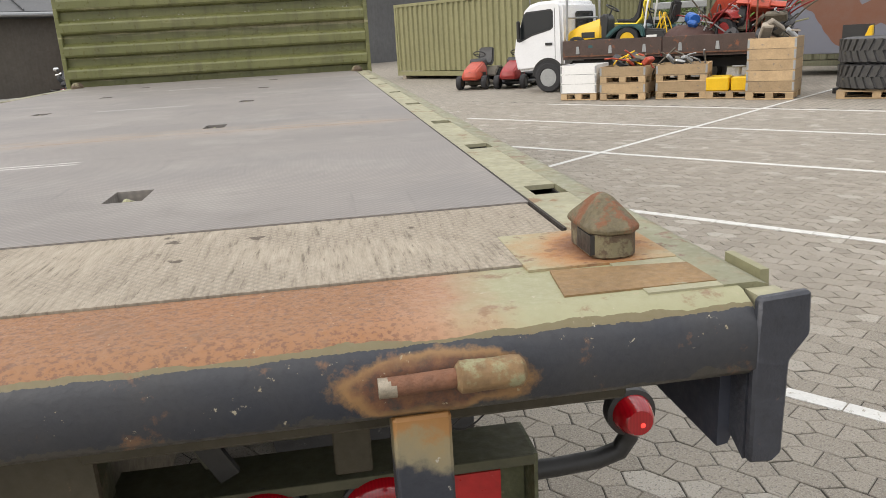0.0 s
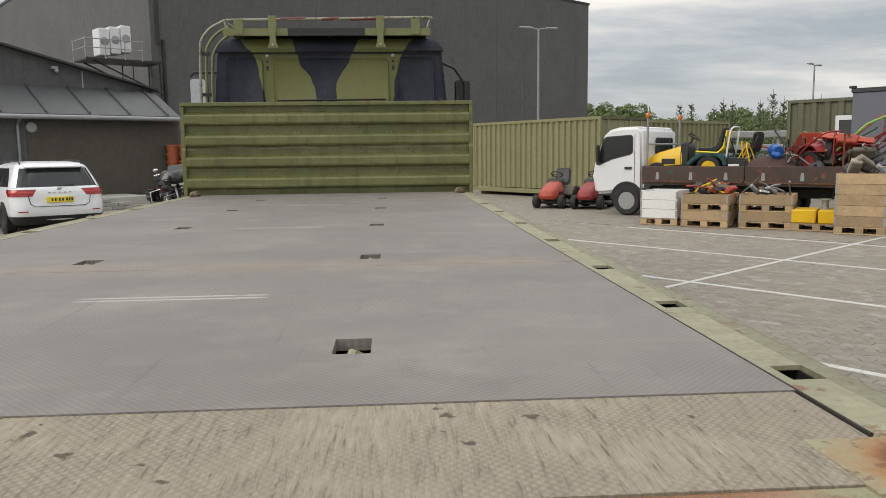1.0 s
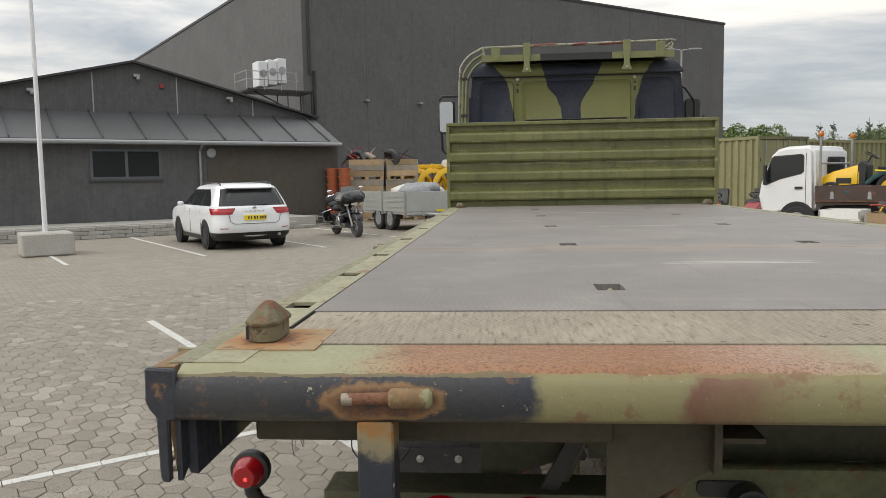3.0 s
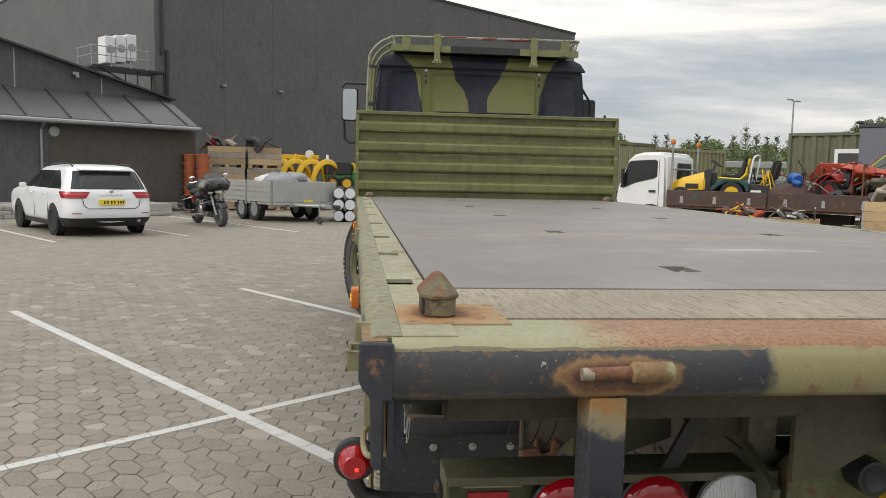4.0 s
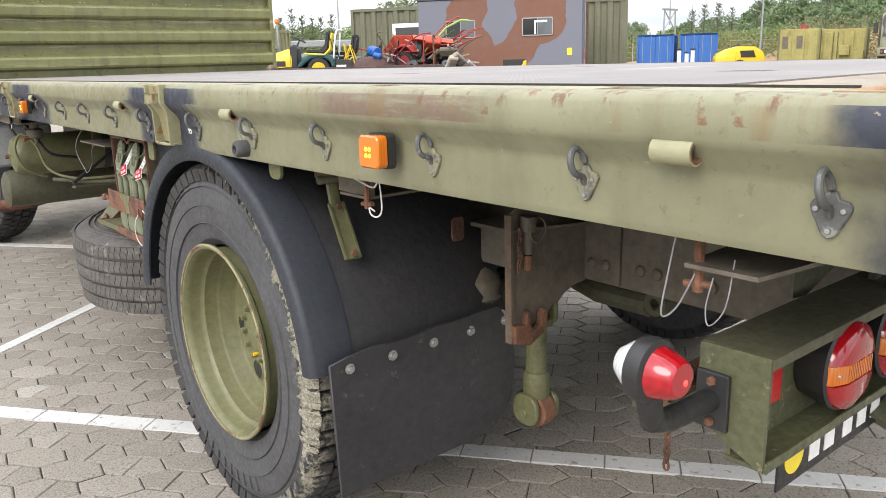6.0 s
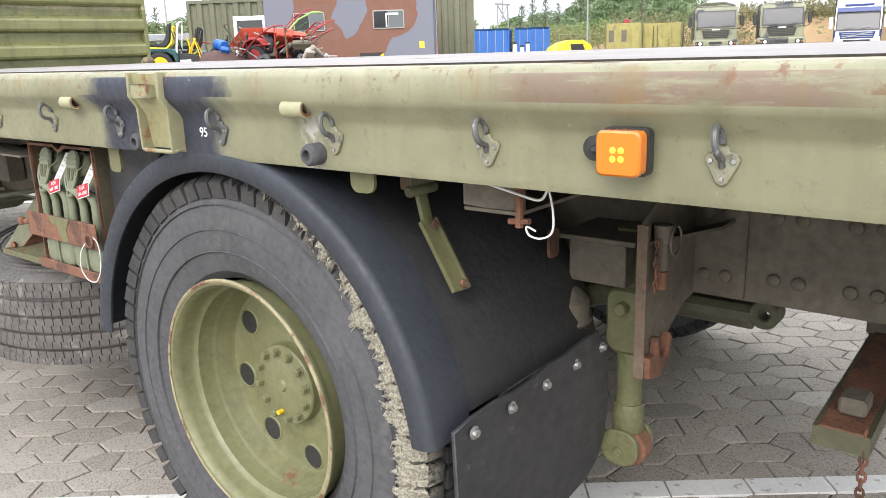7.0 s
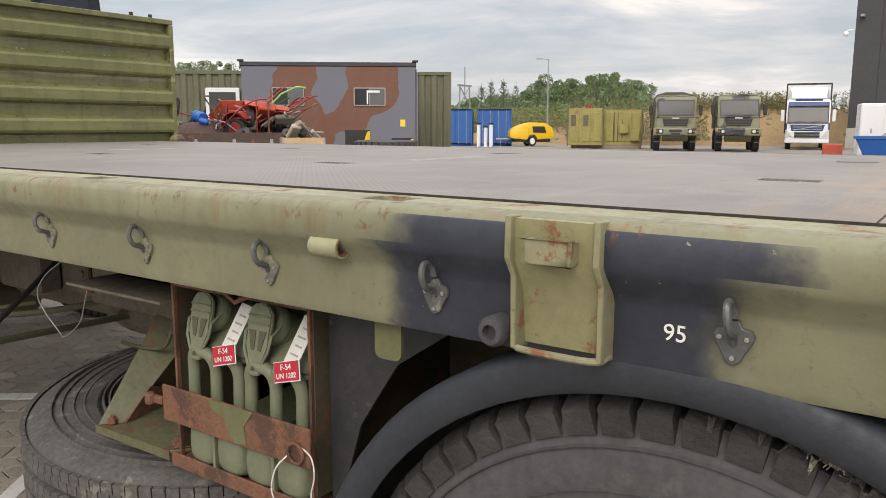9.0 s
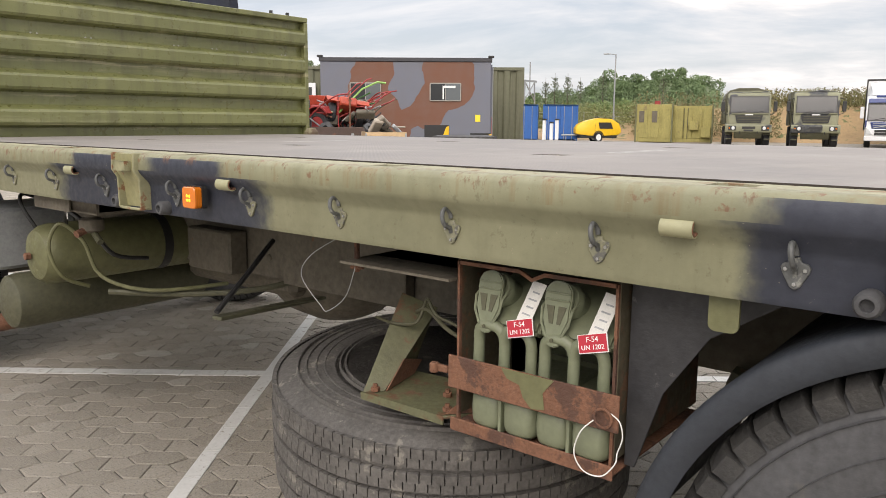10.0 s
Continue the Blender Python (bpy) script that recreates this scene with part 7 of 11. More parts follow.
part("shelf", Shape().box(-1.16, -0.93, 2.994, 3.333, 1.017, 1.023).box(-0.936, -0.93, 2.994, 3.333, 1.023, 1.085), frame_brown, truck)
part("relay_box", Shape().box(-0.56, -0.47, 4.64, 4.95, 0.72, 0.9), frame_brown, truck, bevel=0.008)
part("hose_loop", Shape().tube(flow([(-1.0, 5.12, 0.93), (-1.04, 5.0, 1.0), (-1.02, 4.86, 0.94), (-0.96, 4.82, 0.84), (-0.8, 4.86, 0.8)]), 0.009, 8), black, truck)
part("hose_loop", Shape().tube(flow([(-1.02, 5.35, 0.9), (-1.06, 5.38, 1.0), (-1.02, 5.44, 1.04), (-0.9, 5.42, 0.98)]), 0.008, 8), black, truck)
vb = part("valve_block", Shape().lathe([(0.03, 0.0), (0.045, 0.01), (0.045, 0.05), (0.025, 0.06), (0.025, 0.1), (0.0, 0.1)], pose(-1.02, 4.86, 0.93, 0, 0, 0), 16), frame_brown, truck, "brown brake valve with hoses")
part("valve_port", Shape().rod((-1.02, 4.86, 0.95), (-1.09, 4.84, 0.93), 0.014, 10), rust, vb)
part("valve_port", Shape().rod((-1.02, 4.86, 0.94), (-1.03, 4.78, 0.9), 0.012, 10), olive_dark, vb)
part("transfer_box", Shape().box(-0.35, 0.35, 4.5, 5.3, 0.6, 0.95).ball((0, 4.6, 0.66), 0.3, 0.35, 0.22), frame_brown, truck, bevel=0.03)
part("frame_plate", Shape().box(-0.52, -0.47, 3.7, 4.35, 0.72, 1.05), frame_brown, truck, bevel=0.004)
part("prop_bar", Shape().box(-0.022, 0.022, 0, 0.505, -0.006, 0.006, Matrix.Translation((-1.05, 4.02, 0.74)) @ pose(0, 0, 0, -3.4, 0, -82)), olive_dark, truck, bevel=0.002)
part("tension_cord", Shape().tube([(-1.05, 4.02, 0.76), (-0.9, 4.065, 0.85), (-0.75, 4.11, 0.945)], 0.009, 8), black, truck)
for path, radius, mt in (([(-1.13, 1.331, 1.072), (-1.135, 1.259, 1.059), (-1.135, 1.215, 1.052), (-1.13, 1.204, 1.068), (-1.13, 1.2, 1.08)], 0.0022, strap_white),
                         ([(-1.13, 1.202, 1.075), (-1.132, 1.192, 1.034), (-1.132, 1.194, 1.002), (-1.13, 1.216, 0.989), (-1.128, 1.239, 0.992), (-1.128, 1.243, 1.005), (-1.126, 1.227, 0.999)], 0.0018, strap_white),
                         ([(-1.16, 0.473, 1.085), (-1.162, 0.484, 1.02), (-1.162, 0.492, 0.96), (-1.16, 0.47, 0.975), (-1.158, 0.446, 1.026)], 0.0013, grey_metal),
                         ([(-1.158, 0.42, 1.025), (-1.162, 0.426, 0.985), (-1.162, 0.42, 0.962), (-1.16, 0.4, 0.99), (-1.158, 0.392, 1.054)], 0.001, grey_metal),
                         ([(-1.13, 3.352, 1.08), (-1.14, 3.46, 1.02), (-1.14, 3.5, 0.96), (-1.13, 3.44, 0.89), (-1.127, 3.416, 0.878), (-1.12, 3.36, 0.92), (-1.12, 3.33, 0.98), (-1.11, 3.325, 1.02)], 0.0012, grey_metal),
                         ([(-1.14, 4.98, 1.08), (-1.15, 4.9, 1.07), (-1.15, 4.78, 1.06), (-1.15, 4.77, 1.0)], 0.0022, strap_white)):
    part("pin_cord", Shape().tube(flow(path), radius, 6), mt, truck, "thin cord loop of a locking pin")
for x, y, z in ((-1.12, 1.262, 1.0), (-1.15, 0.446, 1.0), (-1.11, 3.325, 0.99)):
    part("pin", Shape().rod((x, y, 1.085), (x, y, z), 0.007, 8).rod((x, y - 0.02, z + 0.012), (x, y + 0.02, z + 0.008), 0.005, 8), rust, truck)
part("pin_shelf", flat_piece([(-1.12, 1.375, 1.07), (-1.12, 1.375, 1.028), (-1.105, 1.262, 1.018), (-1.105, 1.262, 1.06)], 0.005), frame_brown, truck)
part("pin_shelf", Shape().box(-1.118, -0.9, 1.262, 1.375, 1.018, 1.024), frame_brown, truck)
part("pin_shelf", Shape().prism([(-1.17, 0.455), (-1.17, 0.354), (-0.98, 0.33), (-0.98, 0.47)], "z", 1.035, 1.041), frame_brown, truck)
part("pin_shelf", Shape().box(-1.16, -0.95, 4.72, 5.0, 1.03, 1.036).box(-1.164, -1.158, 4.72, 5.0, 1.03, 1.075), frame_brown, truck)

# ---- jerrycan rack, jerrycans, spare wheel ----
rack_paint = mat("rusting_brown_olive_paint", (0.075, 0.062, 0.037), 0.7, var=0.3, scale=8, wear=(0.12, 0.06, 0.032), wscale=10, wlow=0.52)
rk = part("jerrycan_rack", Shape().box(-1.13, -0.72, 2.607, 2.612, 0.715, 1.075).box(-1.13, -0.72, 2.985, 2.99, 0.715, 1.075).box(-0.725, -0.72, 2.612, 2.985, 0.715, 1.075), rack_paint, truck, "dark steel jerrycan rack with a rusty bottom")
part("rack_floor", Shape().box(-1.15, -0.72, 2.6, 2.995, 0.69, 0.697).box(-1.152, -1.146, 2.6, 2.995, 0.682, 0.712), rust, rk, bevel=0.002)
part("retaining_bar", Shape().box(-1.172, -1.166, 2.582, 2.985, 0.789, 0.862), rust, rk, "rusty retaining bar with a flake of old green paint", bevel=0.002)
part("paint_flake", Shape().prism([(2.72, 0.8615), (2.845, 0.8615), (2.83, 0.842), (2.8, 0.835), (2.79, 0.81), (2.77, 0.792), (2.74, 0.797), (2.745, 0.83)], "x", -1.1735, -1.1722), olive, rk)
part("bar_hinge", Shape().box(-1.176, -1.164, 2.985, 3.03, 0.818, 0.834).rod((-1.176, 3.02, 0.815), (-1.176, 3.02, 0.838), 0.011, 10), rust, rk, bevel=0.003)
part("rack_lip", Shape().prism([(2.985, 1.062), (2.985, 1.054), (2.83, 1.054), (2.8, 1.04), (2.77, 1.054), (2.612, 1.054), (2.612, 1.062), (2.77, 1.062), (2.8, 1.048), (2.83, 1.062)], "x", -1.137, -1.13).box(-1.137, -1.128, 2.982, 2.988, 0.7, 1.062).box(-1.137, -1.128, 2.609, 2.615, 0.7, 1.062), rust, rk)
part("side_panel", Shape().prism([(2.6, 1.08), (2.3, 1.08), (2.45, 0.98), (2.53, 0.86), (2.58, 0.7), (2.6, 0.7)], "x", -1.1, -1.094), rubber_black, rk, "dark sheet beside the fender")
ringpts = [(-1.178, 2.61 + 0.018 * math.cos(a), 0.815 + 0.018 * math.sin(a)) for a in [0.4488 * i for i in range(15)]]
part("ring", Shape().tube(ringpts, 0.003, 6, False), rust, rk)
part("cord", Shape().tube(flow([(-1.18, 2.628, 0.808), (-1.185, 2.652, 0.78), (-1.185, 2.664, 0.735), (-1.18, 2.645, 0.702), (-1.175, 2.61, 0.7), (-1.172, 2.585, 0.73), (-1.17, 2.582, 0.752), (-1.172, 2.572, 0.785), (-1.172, 2.58, 0.815), (-1.174, 2.604, 0.829)]), 0.0014, 6), strap_white, rk, "white cord loop")

can_mat = mat("jerrycan_grey_green", (0.16, 0.175, 0.11), 0.45, var=0.18, scale=6, wear=(0.3, 0.28, 0.2), wscale=20, wlow=0.7)


def jerrycan(yc):
    """Can lying on its side; spout and handles face outwards."""
    can = thing("jerrycan", "grey-green steel jerrycan lying in the truck's rack, spout outwards", "jerrycan", (-1.1, yc, 0.718), "jerrycans in the rack")
    w = 0.083
    s = Shape().prism([(0.03, 0.0), (0.37, 0.0), (0.37, 0.335), (0.15, 0.335), (0.14, 0.25), (0.26, 0.2), (0.26, 0.07), (0.03, 0.055)], "y", -w, w)
    part("body", s, can_mat, can, bevel=0.012, seg=2, crease=50)
    part("shoulder", Shape().prism([(-0.026, 0.205), (-0.034, 0.216), (-0.026, 0.232), (0.05, 0.285), (0.15, 0.318), (0.15, 0.22), (0.02, 0.205)], "y", -w + 0.002, w - 0.002), can_mat, can, bevel=0.008, seg=2, crease=50)
    for y0, y1, legs in ((0.0, 0.066, 2), (-0.066, 0.0, 1)):
        c_, r_ = (y0 + y1) / 2, (y1 - y0) / 2
        over = [(-0.04 + 0.006 * (1 - math.sin(a)), c_ + r_ * math.copysign(abs(math.cos(a)) ** 0.7, math.cos(a)), 0.182 + 0.036 * math.sin(a) ** 0.8) for a in [3.14159 * q / 10 for q in range(11)]]
        down = [(-0.036, 0.12), (-0.034, 0.062), (-0.02, 0.046), (0.02, 0.04)]
        path = ([(x, y1, z) for x, z in down[::-1]] if legs == 2 else []) + over + [(x, y0, z) for x, z in down]
        part("handle", Shape().tube(path, 0.0122, 12), can_mat, can)
    for y in (-0.0415, 0.0415):
        part("lower_bulge", pillow((-0.004, y, 0.03), 0.05, 0.0405, 0.046, 0.55), can_mat, can, crease=80)
    part("weld_seam", Shape().prism(rounded(-0.0035, 0.0035, -0.012, 0.07, 0.003, 2), "x", -0.05, 0.03), can_mat, can)
    # dark olive patch, the recess's shade given by colour
    part("bung_recess", Shape().prism(rounded(-0.078, -0.02, 0.245, 0.3, 0.015), "x", 0.03, 0.06), olive_dark, can)
    cap = part("cap", Shape().lathe([(0.036, -0.04), (0.036, 0.012), (0.039, 0.016), (0.039, 0.028), (0.034, 0.036), (0.0, 0.04)], pose(0.02, 0.042, 0.275, 0, -62, 0), 24), can_mat, can, "grey-green spout cap with a lever clasp")
    lean_ = pose(-0.03, 0.042, 0.275, 0, 0, 0) @ pose(0, 0, 0, 0, 12, 0)
    lever = [(-0.031, 0.02), (-0.03, 0.038), (-0.02, 0.052), (0.0, 0.057), (0.02, 0.052), (0.03, 0.038), (0.031, 0.02), (0.029, 0.0), (0.03, -0.02), (0.018, -0.05), (0.015, -0.072), (0.0, -0.077), (-0.015, -0.072), (-0.018, -0.05), (-0.03, -0.02), (-0.029, 0.0)]
    part("lever", Shape().prism(lever, "x", -0.006, 0.004, lean_), can_mat, cap, bevel=0.0025, seg=2)
    for z, h_ in ((0.03, 0.004), (0.016, 0.004)):
        part("lever_rib", Shape().box(-0.0095, -0.0055, -0.028, 0.028, z, z + h_, lean_), can_mat, cap, bevel=0.0012)
    # dark wedges laid on the lever for the shade inside its slots
    for y in (-0.0135, 0.0135):
        part("lever_slot", Shape().prism([(y - 0.009, 0.006), (y + 0.009, 0.006), (y * 0.62 + 0.004, -0.03), (y * 0.62 - 0.004, -0.03)], "x", -0.0075, -0.006, lean_), olive_dark, cap)
    part("lever_pin", Shape().rod(lean_ @ Vector((-0.008, 0, -0.062)), lean_ @ Vector((-0.0115, 0, -0.0625)), 0.004, 8), olive_dark, cap)
    for y in (-0.034, 0.034):
        part("bail_wire", Shape().tube([lean_ @ Vector(q) for q in ((0.03, y, 0.03), (-0.004, y, 0.0), (-0.006, y * 0.9, -0.03), (-0.006, y * 0.45, -0.058))], 0.003, 6), can_mat, cap)
    tilt = pose(-0.056, -0.05, 0.229, 0, 0, 0) @ pose(0, 0, 0, -15, 12, 0)
    tg = part("label", Shape().box(-0.0008, 0.0008, -0.029, 0.029, -0.0165, 0.0165, tilt), red_label, can, "red and white label")
    part("label_edge", Shape().box(0.0009, 0.002, -0.031, 0.031, -0.0185, 0.0175, tilt), white_mark, tg)
    lettering("F-54", 0.0145, white_mark, tg, tilt @ pose(-0.0012, 0, 0.007, 90, 0, -90))
    lettering("UN 1202", 0.0128, white_mark, tg, tilt @ pose(-0.0012, 0, -0.0078, 90, 0, -90))
    lean = pose(-0.05, -0.052, 0.238, 0, 0, 0) @ pose(0, 0, 0, 9, 28, 0)
    tie = part("paper_tag", Shape().box(-0.0006, 0.0006, -0.017, 0.017, 0.0, 0.09, lean), paper_mat, can, "creased white paper tag")
    for i in range(4):
        part("mark_bar", Shape().box(-0.0016, -0.0007, -0.01, 0.01 - 0.003 * (i % 2), 0.018 + 0.016 * i, 0.0215 + 0.016 * i, lean), grey_metal, tie)


red_label = mat("red_label", (0.42, 0.02, 0.035), 0.4, var=0.08)
paper_mat = mat("dirty_paper", (0.6, 0.59, 0.55), 0.7, var=0.15, scale=30)
jerrycan(2.863)
jerrycan(2.699)

spare_rubber = mat("dusty_worn_rubber", (0.095, 0.088, 0.08), 0.8, var=0.45, scale=9, bump=0.4, wear=(0.19, 0.175, 0.15), wscale=13, wlow=0.58)
spare = thing("spare_wheel", "spare truck tyre with worn road tread lying flat under the deck", "wheel", Matrix.Translation((-0.70, 3.345, 0.505)) @ Matrix.Rotation(radians(4.0), 4, Vector((0.64, -0.77, 0.0))))
R, w = 0.527, 0.33
part("tyre", Shape().lathe(tyre_profile(R, 0.277, w), None, 72, True), spare_rubber, spare, crease=25)
s = Shape()
N = 110
for row, (z0, z1) in enumerate(((-0.142, -0.094), (-0.081, -0.035), (-0.023, 0.023), (0.035, 0.081), (0.094, 0.142))):
    for i in range(N):
        zm = (z0 + z1) / 2
        a0, a1, k = 6.283185 * (i + 0.31 * row) / N, 6.283185 * (i + 0.31 * row + 0.9) / N, 6.283185 * 0.3 / N
        ring = [(a0, z0), (a0, zm), (a0 + k, zm), (a0 + k, z1), (a1 + k, z1), (a1 + k, zm), (a1, zm), (a1, z0)]
        p = [(r * math.cos(a), r * math.sin(a), z) for r in (R - 0.016, R - (0.004 if row in (0, 4) else 0.0)) for a, z in ring]
        s.add(p, [tuple(range(8, 16))] + [(e, (e + 1) % 8, 8 + (e + 1) % 8, 8 + e) for e in range(8)])
rings = Shape()
for r in (0.452, 0.428, 0.4, 0.375, 0.33, 0.315):
    rings.lathe([(r - 0.004, 0.158), (r - 0.002, 0.1675), (r + 0.002, 0.1675), (r + 0.004, 0.158)], None, 72)
part("sidewall_ribs", rings, spare_rubber, spare)
part("tread", s, spare_rubber, spare, "ribbed road tread, dusty and worn")
rim_ = part("rim", Shape().lathe([(0.285, -0.12), (0.284, 0.112), (0.276, 0.122), (0.268, 0.116), (0.262, 0.085), (0.258, 0.06), (0.25, 0.055), (0.235, 0.05), (0.15, 0.058), (0.12, 0.05), (0.0, 0.05)], None, 48), olive, spare, "olive steel wheel disc")
for i in range(8):
    # black disc gives an uncut hand hole its shaded inside
    part("hand_hole", Shape().lathe([(0.0, 0.0), (0.026, 0.0), (0.026, 0.004), (0.0, 0.004)], Matrix.Translation((0.195 * math.cos(0.785 * i), 0.195 * math.sin(0.785 * i), 0.052)), 16), black, rim_)
valve = part("valve", Shape().rod((0.23, 0.03, 0.05), (0.24, 0.03, 0.1), 0.005, 8), steel, rim_)
carrier_paint = mat("rusting_olive_paint", (0.105, 0.105, 0.055), 0.6, var=0.3, scale=8, wear=(0.13, 0.065, 0.035), wscale=14, wlow=0.56)
cr = part("spare_wheel_carrier", Shape().prism([(-1.145, 3.28), (-1.132, 3.03), (-1.06, 2.975), (-0.9, 2.975), (-0.93, 3.29)], "z", 0.69, 0.697), carrier_paint, truck, "folded steel carrier with rusty bolts on the spare wheel", bevel=0.001)
part("front_lip", flat_piece([(-1.147, 3.28, 0.7), (-1.147, 3.28, 0.682), (-1.134, 3.03, 0.676), (-1.134, 3.03, 0.697)], 0.005), carrier_paint, cr)
rise = Vector((0.21, 0.015, 0.19))
a0, a1, a2 = Vector((-1.141, 3.277, 0.699)), Vector((-1.1, 3.243, 0.699)), Vector((-0.955, 3.28, 0.699))
part("carrier_arm", flat_piece([a0, a1, a1 + Vector((0.21, 0.005, 0.171)), a0 + Vector((0.2, 0.052, 0.208))], 0.005), carrier_paint, cr, "outer flange of the carrier arm")
part("carrier_web", flat_piece([a1, a2, a2 + Vector((0.08, 0.0, 0.15)), a1 + Vector((0.21, 0.005, 0.171))], 0.005), carrier_paint, cr)
part("carrier_foot", flat_piece([a1 + Vector((0.0, -0.007, 0.0)), a2 + Vector((0.0, -0.007, 0.0)), a2 + rise * 0.16 + Vector((0.0, -0.007, 0)), a1 + rise * 0.34 + Vector((0.0, -0.007, 0))], 0.003), rust, cr, "rusty foot of the arm")
part("side_ear", flat_piece([(-1.0, 3.07, 0.699), (-1.06, 2.99, 0.699), (-1.02, 3.0, 0.74), (-0.955, 3.1, 0.87), (-0.94, 3.12, 0.86)], 0.005), carrier_paint, cr, "upright ear plate")
part("corner_rib", flat_piece([(-1.125, 3.03, 0.699), (-1.07, 2.985, 0.699), (-1.06, 2.985, 0.77), (-1.085, 3.0, 0.735)], 0.005), rust, cr)
for x, y, z in ((-1.118, 3.258, 0.7), (-1.105, 3.04, 0.699), (-1.01, 3.05, 0.699), (-1.03, 3.1, 0.699)):
    part("bolt", Shape().lathe([(0.011, 0), (0.011, 0.01), (0.006, 0.01), (0.006, 0.018), (0, 0.019)], pose(x, y, z, 0, 0, 20), 6), rust, cr)
part("bolt", Shape().lathe([(0.012, 0), (0.012, 0.01), (0, 0.013)], pose(-0.995, 3.07, 0.79, 60, 0, -50), 6), rust, cr)
part("carrier_rod", Shape().tube(flow([(-1.04, 3.33, 0.86), (-1.0, 3.3, 0.84), (-0.985, 3.24, 0.85), (-0.975, 3.22, 0.9), (-0.985, 3.2, 0.915), (-1.0, 3.16, 0.885), (-1.0, 3.1, 0.87), (-1.02, 3.02, 0.85)], 6), 0.0042, 8), olive_dark, cr)
part("carrier_rod", Shape().tube(flow([(-0.96, 3.26, 0.87), (-0.985, 3.2, 0.89), (-1.01, 3.12, 0.86), (-1.03, 3.02, 0.84)], 5), 0.0055, 8), olive_dark, cr)

# ---- things in the yard ----


def loft(sections, caps=True):
    """Skin through closed rings of equal length."""
    s = Shape()
    k = len(sections[0])
    f = [(i * k + j, i * k + (j + 1) % k, (i + 1) * k + (j + 1) % k, (i + 1) * k + j) for i in range(len(sections) - 1) for j in range(k)]
    if caps:
        f += [tuple(range(k))[::-1], tuple(range((len(sections) - 1) * k, len(sections) * k))]
    return s.add([p for ring in sections for p in ring], f)


black_tyre = mat("black_tyre", (0.022, 0.022, 0.024), 0.75, var=0.3, scale=6)


def small_wheel(parent, x, y, r, w, rim_mat, tyre_mat=None, name="wheel"):
    """A road wheel with its axle along x."""
    m = pose(x, y, r, 0, 90, 0)
    t = part(name, Shape().lathe([(r * 0.6, -w * 0.4), (r * 0.66, -w / 2), (r * 0.92, -w / 2), (r, -w * 0.36), (r, w * 0.36), (r * 0.92, w / 2), (r * 0.66, w / 2), (r * 0.6, w * 0.4)], m, 32, True), tyre_mat or black_tyre, parent, crease=40)
    s = Shape().lathe([(r * 0.61, -w * 0.42), (r * 0.55, -w * 0.3), (r * 0.2, -w * 0.4), (0, -w * 0.42), (0, w * 0.42), (r * 0.2, w * 0.4), (r * 0.55, w * 0.3), (r * 0.61, w * 0.42)], m, 24)
    part("rim", s, rim_mat, t)
    holes = Shape()
    for i in range(8):
        a = 0.785 * i
        for d in (-1, 1):
            holes.lathe([(0, 0), (r * 0.1, 0), (r * 0.1, 0.006), (0, 0.006)], m @ Matrix.Translation((r * 0.4 * math.cos(a), r * 0.4 * math.sin(a), d * w * 0.365)), 8)
    part("rim_holes", holes, black, t)
    return t


# plan of the estate car at each height: tail, nose, half width, corner radius
CAR = [(0.22, -2.12, 2.1, 0.8, 0.22), (0.32, -2.25, 2.26, 0.87, 0.26), (0.42, -2.32, 2.33, 0.895, 0.3), (0.56, -2.335, 2.34, 0.91, 0.32), (0.7, -2.31, 2.34, 0.916, 0.34), (0.82, -2.3, 2.28, 0.918, 0.35),
       (0.9, -2.285, 2.1, 0.91, 0.35), (0.96, -2.26, 1.8, 0.893, 0.35), (1.0, -2.225, 1.3, 0.868, 0.34), (1.1, -2.16, 0.98, 0.835, 0.32), (1.25, -2.06, 0.66, 0.775, 0.3), (1.4, -1.95, 0.34, 0.71, 0.28),
       (1.45, -1.88, 0.2, 0.675, 0.28), (1.49, -1.72, -0.05, 0.6, 0.25), (1.515, -1.5, -0.3, 0.48, 0.22), (1.53, -1.2, -0.6, 0.28, 0.16)]


def car_plan(z):
    table = np.array(CAR)
    return [float(np.interp(z, table[:, 0], table[:, k])) for k in range(1, 5)]


def car_ring(z, grow=0.0):
    y0, y1, w, r = car_plan(z)
    y0, y1, w = y0 - grow, y1 + grow, w + grow
    bow = 0.06
    right = [(w * f, y0 - bow * (1 - f * f) * 0.5 + bow * 0.5) for f in (0.0, 0.2, 0.4)] + [(w - r + r * math.sin(t), y0 + r - r * math.cos(t)) for t in np.linspace(0, math.pi / 2, 8)]
    right += [(w, y0 + r + (y1 - y0 - 2.2 * r) * f) for f in (0.2, 0.4, 0.6, 0.8)]
    right += [(w - 1.2 * r + 1.2 * r * math.cos(t), y1 - 1.2 * r + 1.2 * r * math.sin(t)) for t in np.linspace(0, math.pi / 2, 7)] + [(0.0, y1 + 0.05)]
    return [(x, y, z) for x, y in right] + [(-x, y, z) for x, y in right[-2:0:-1]]


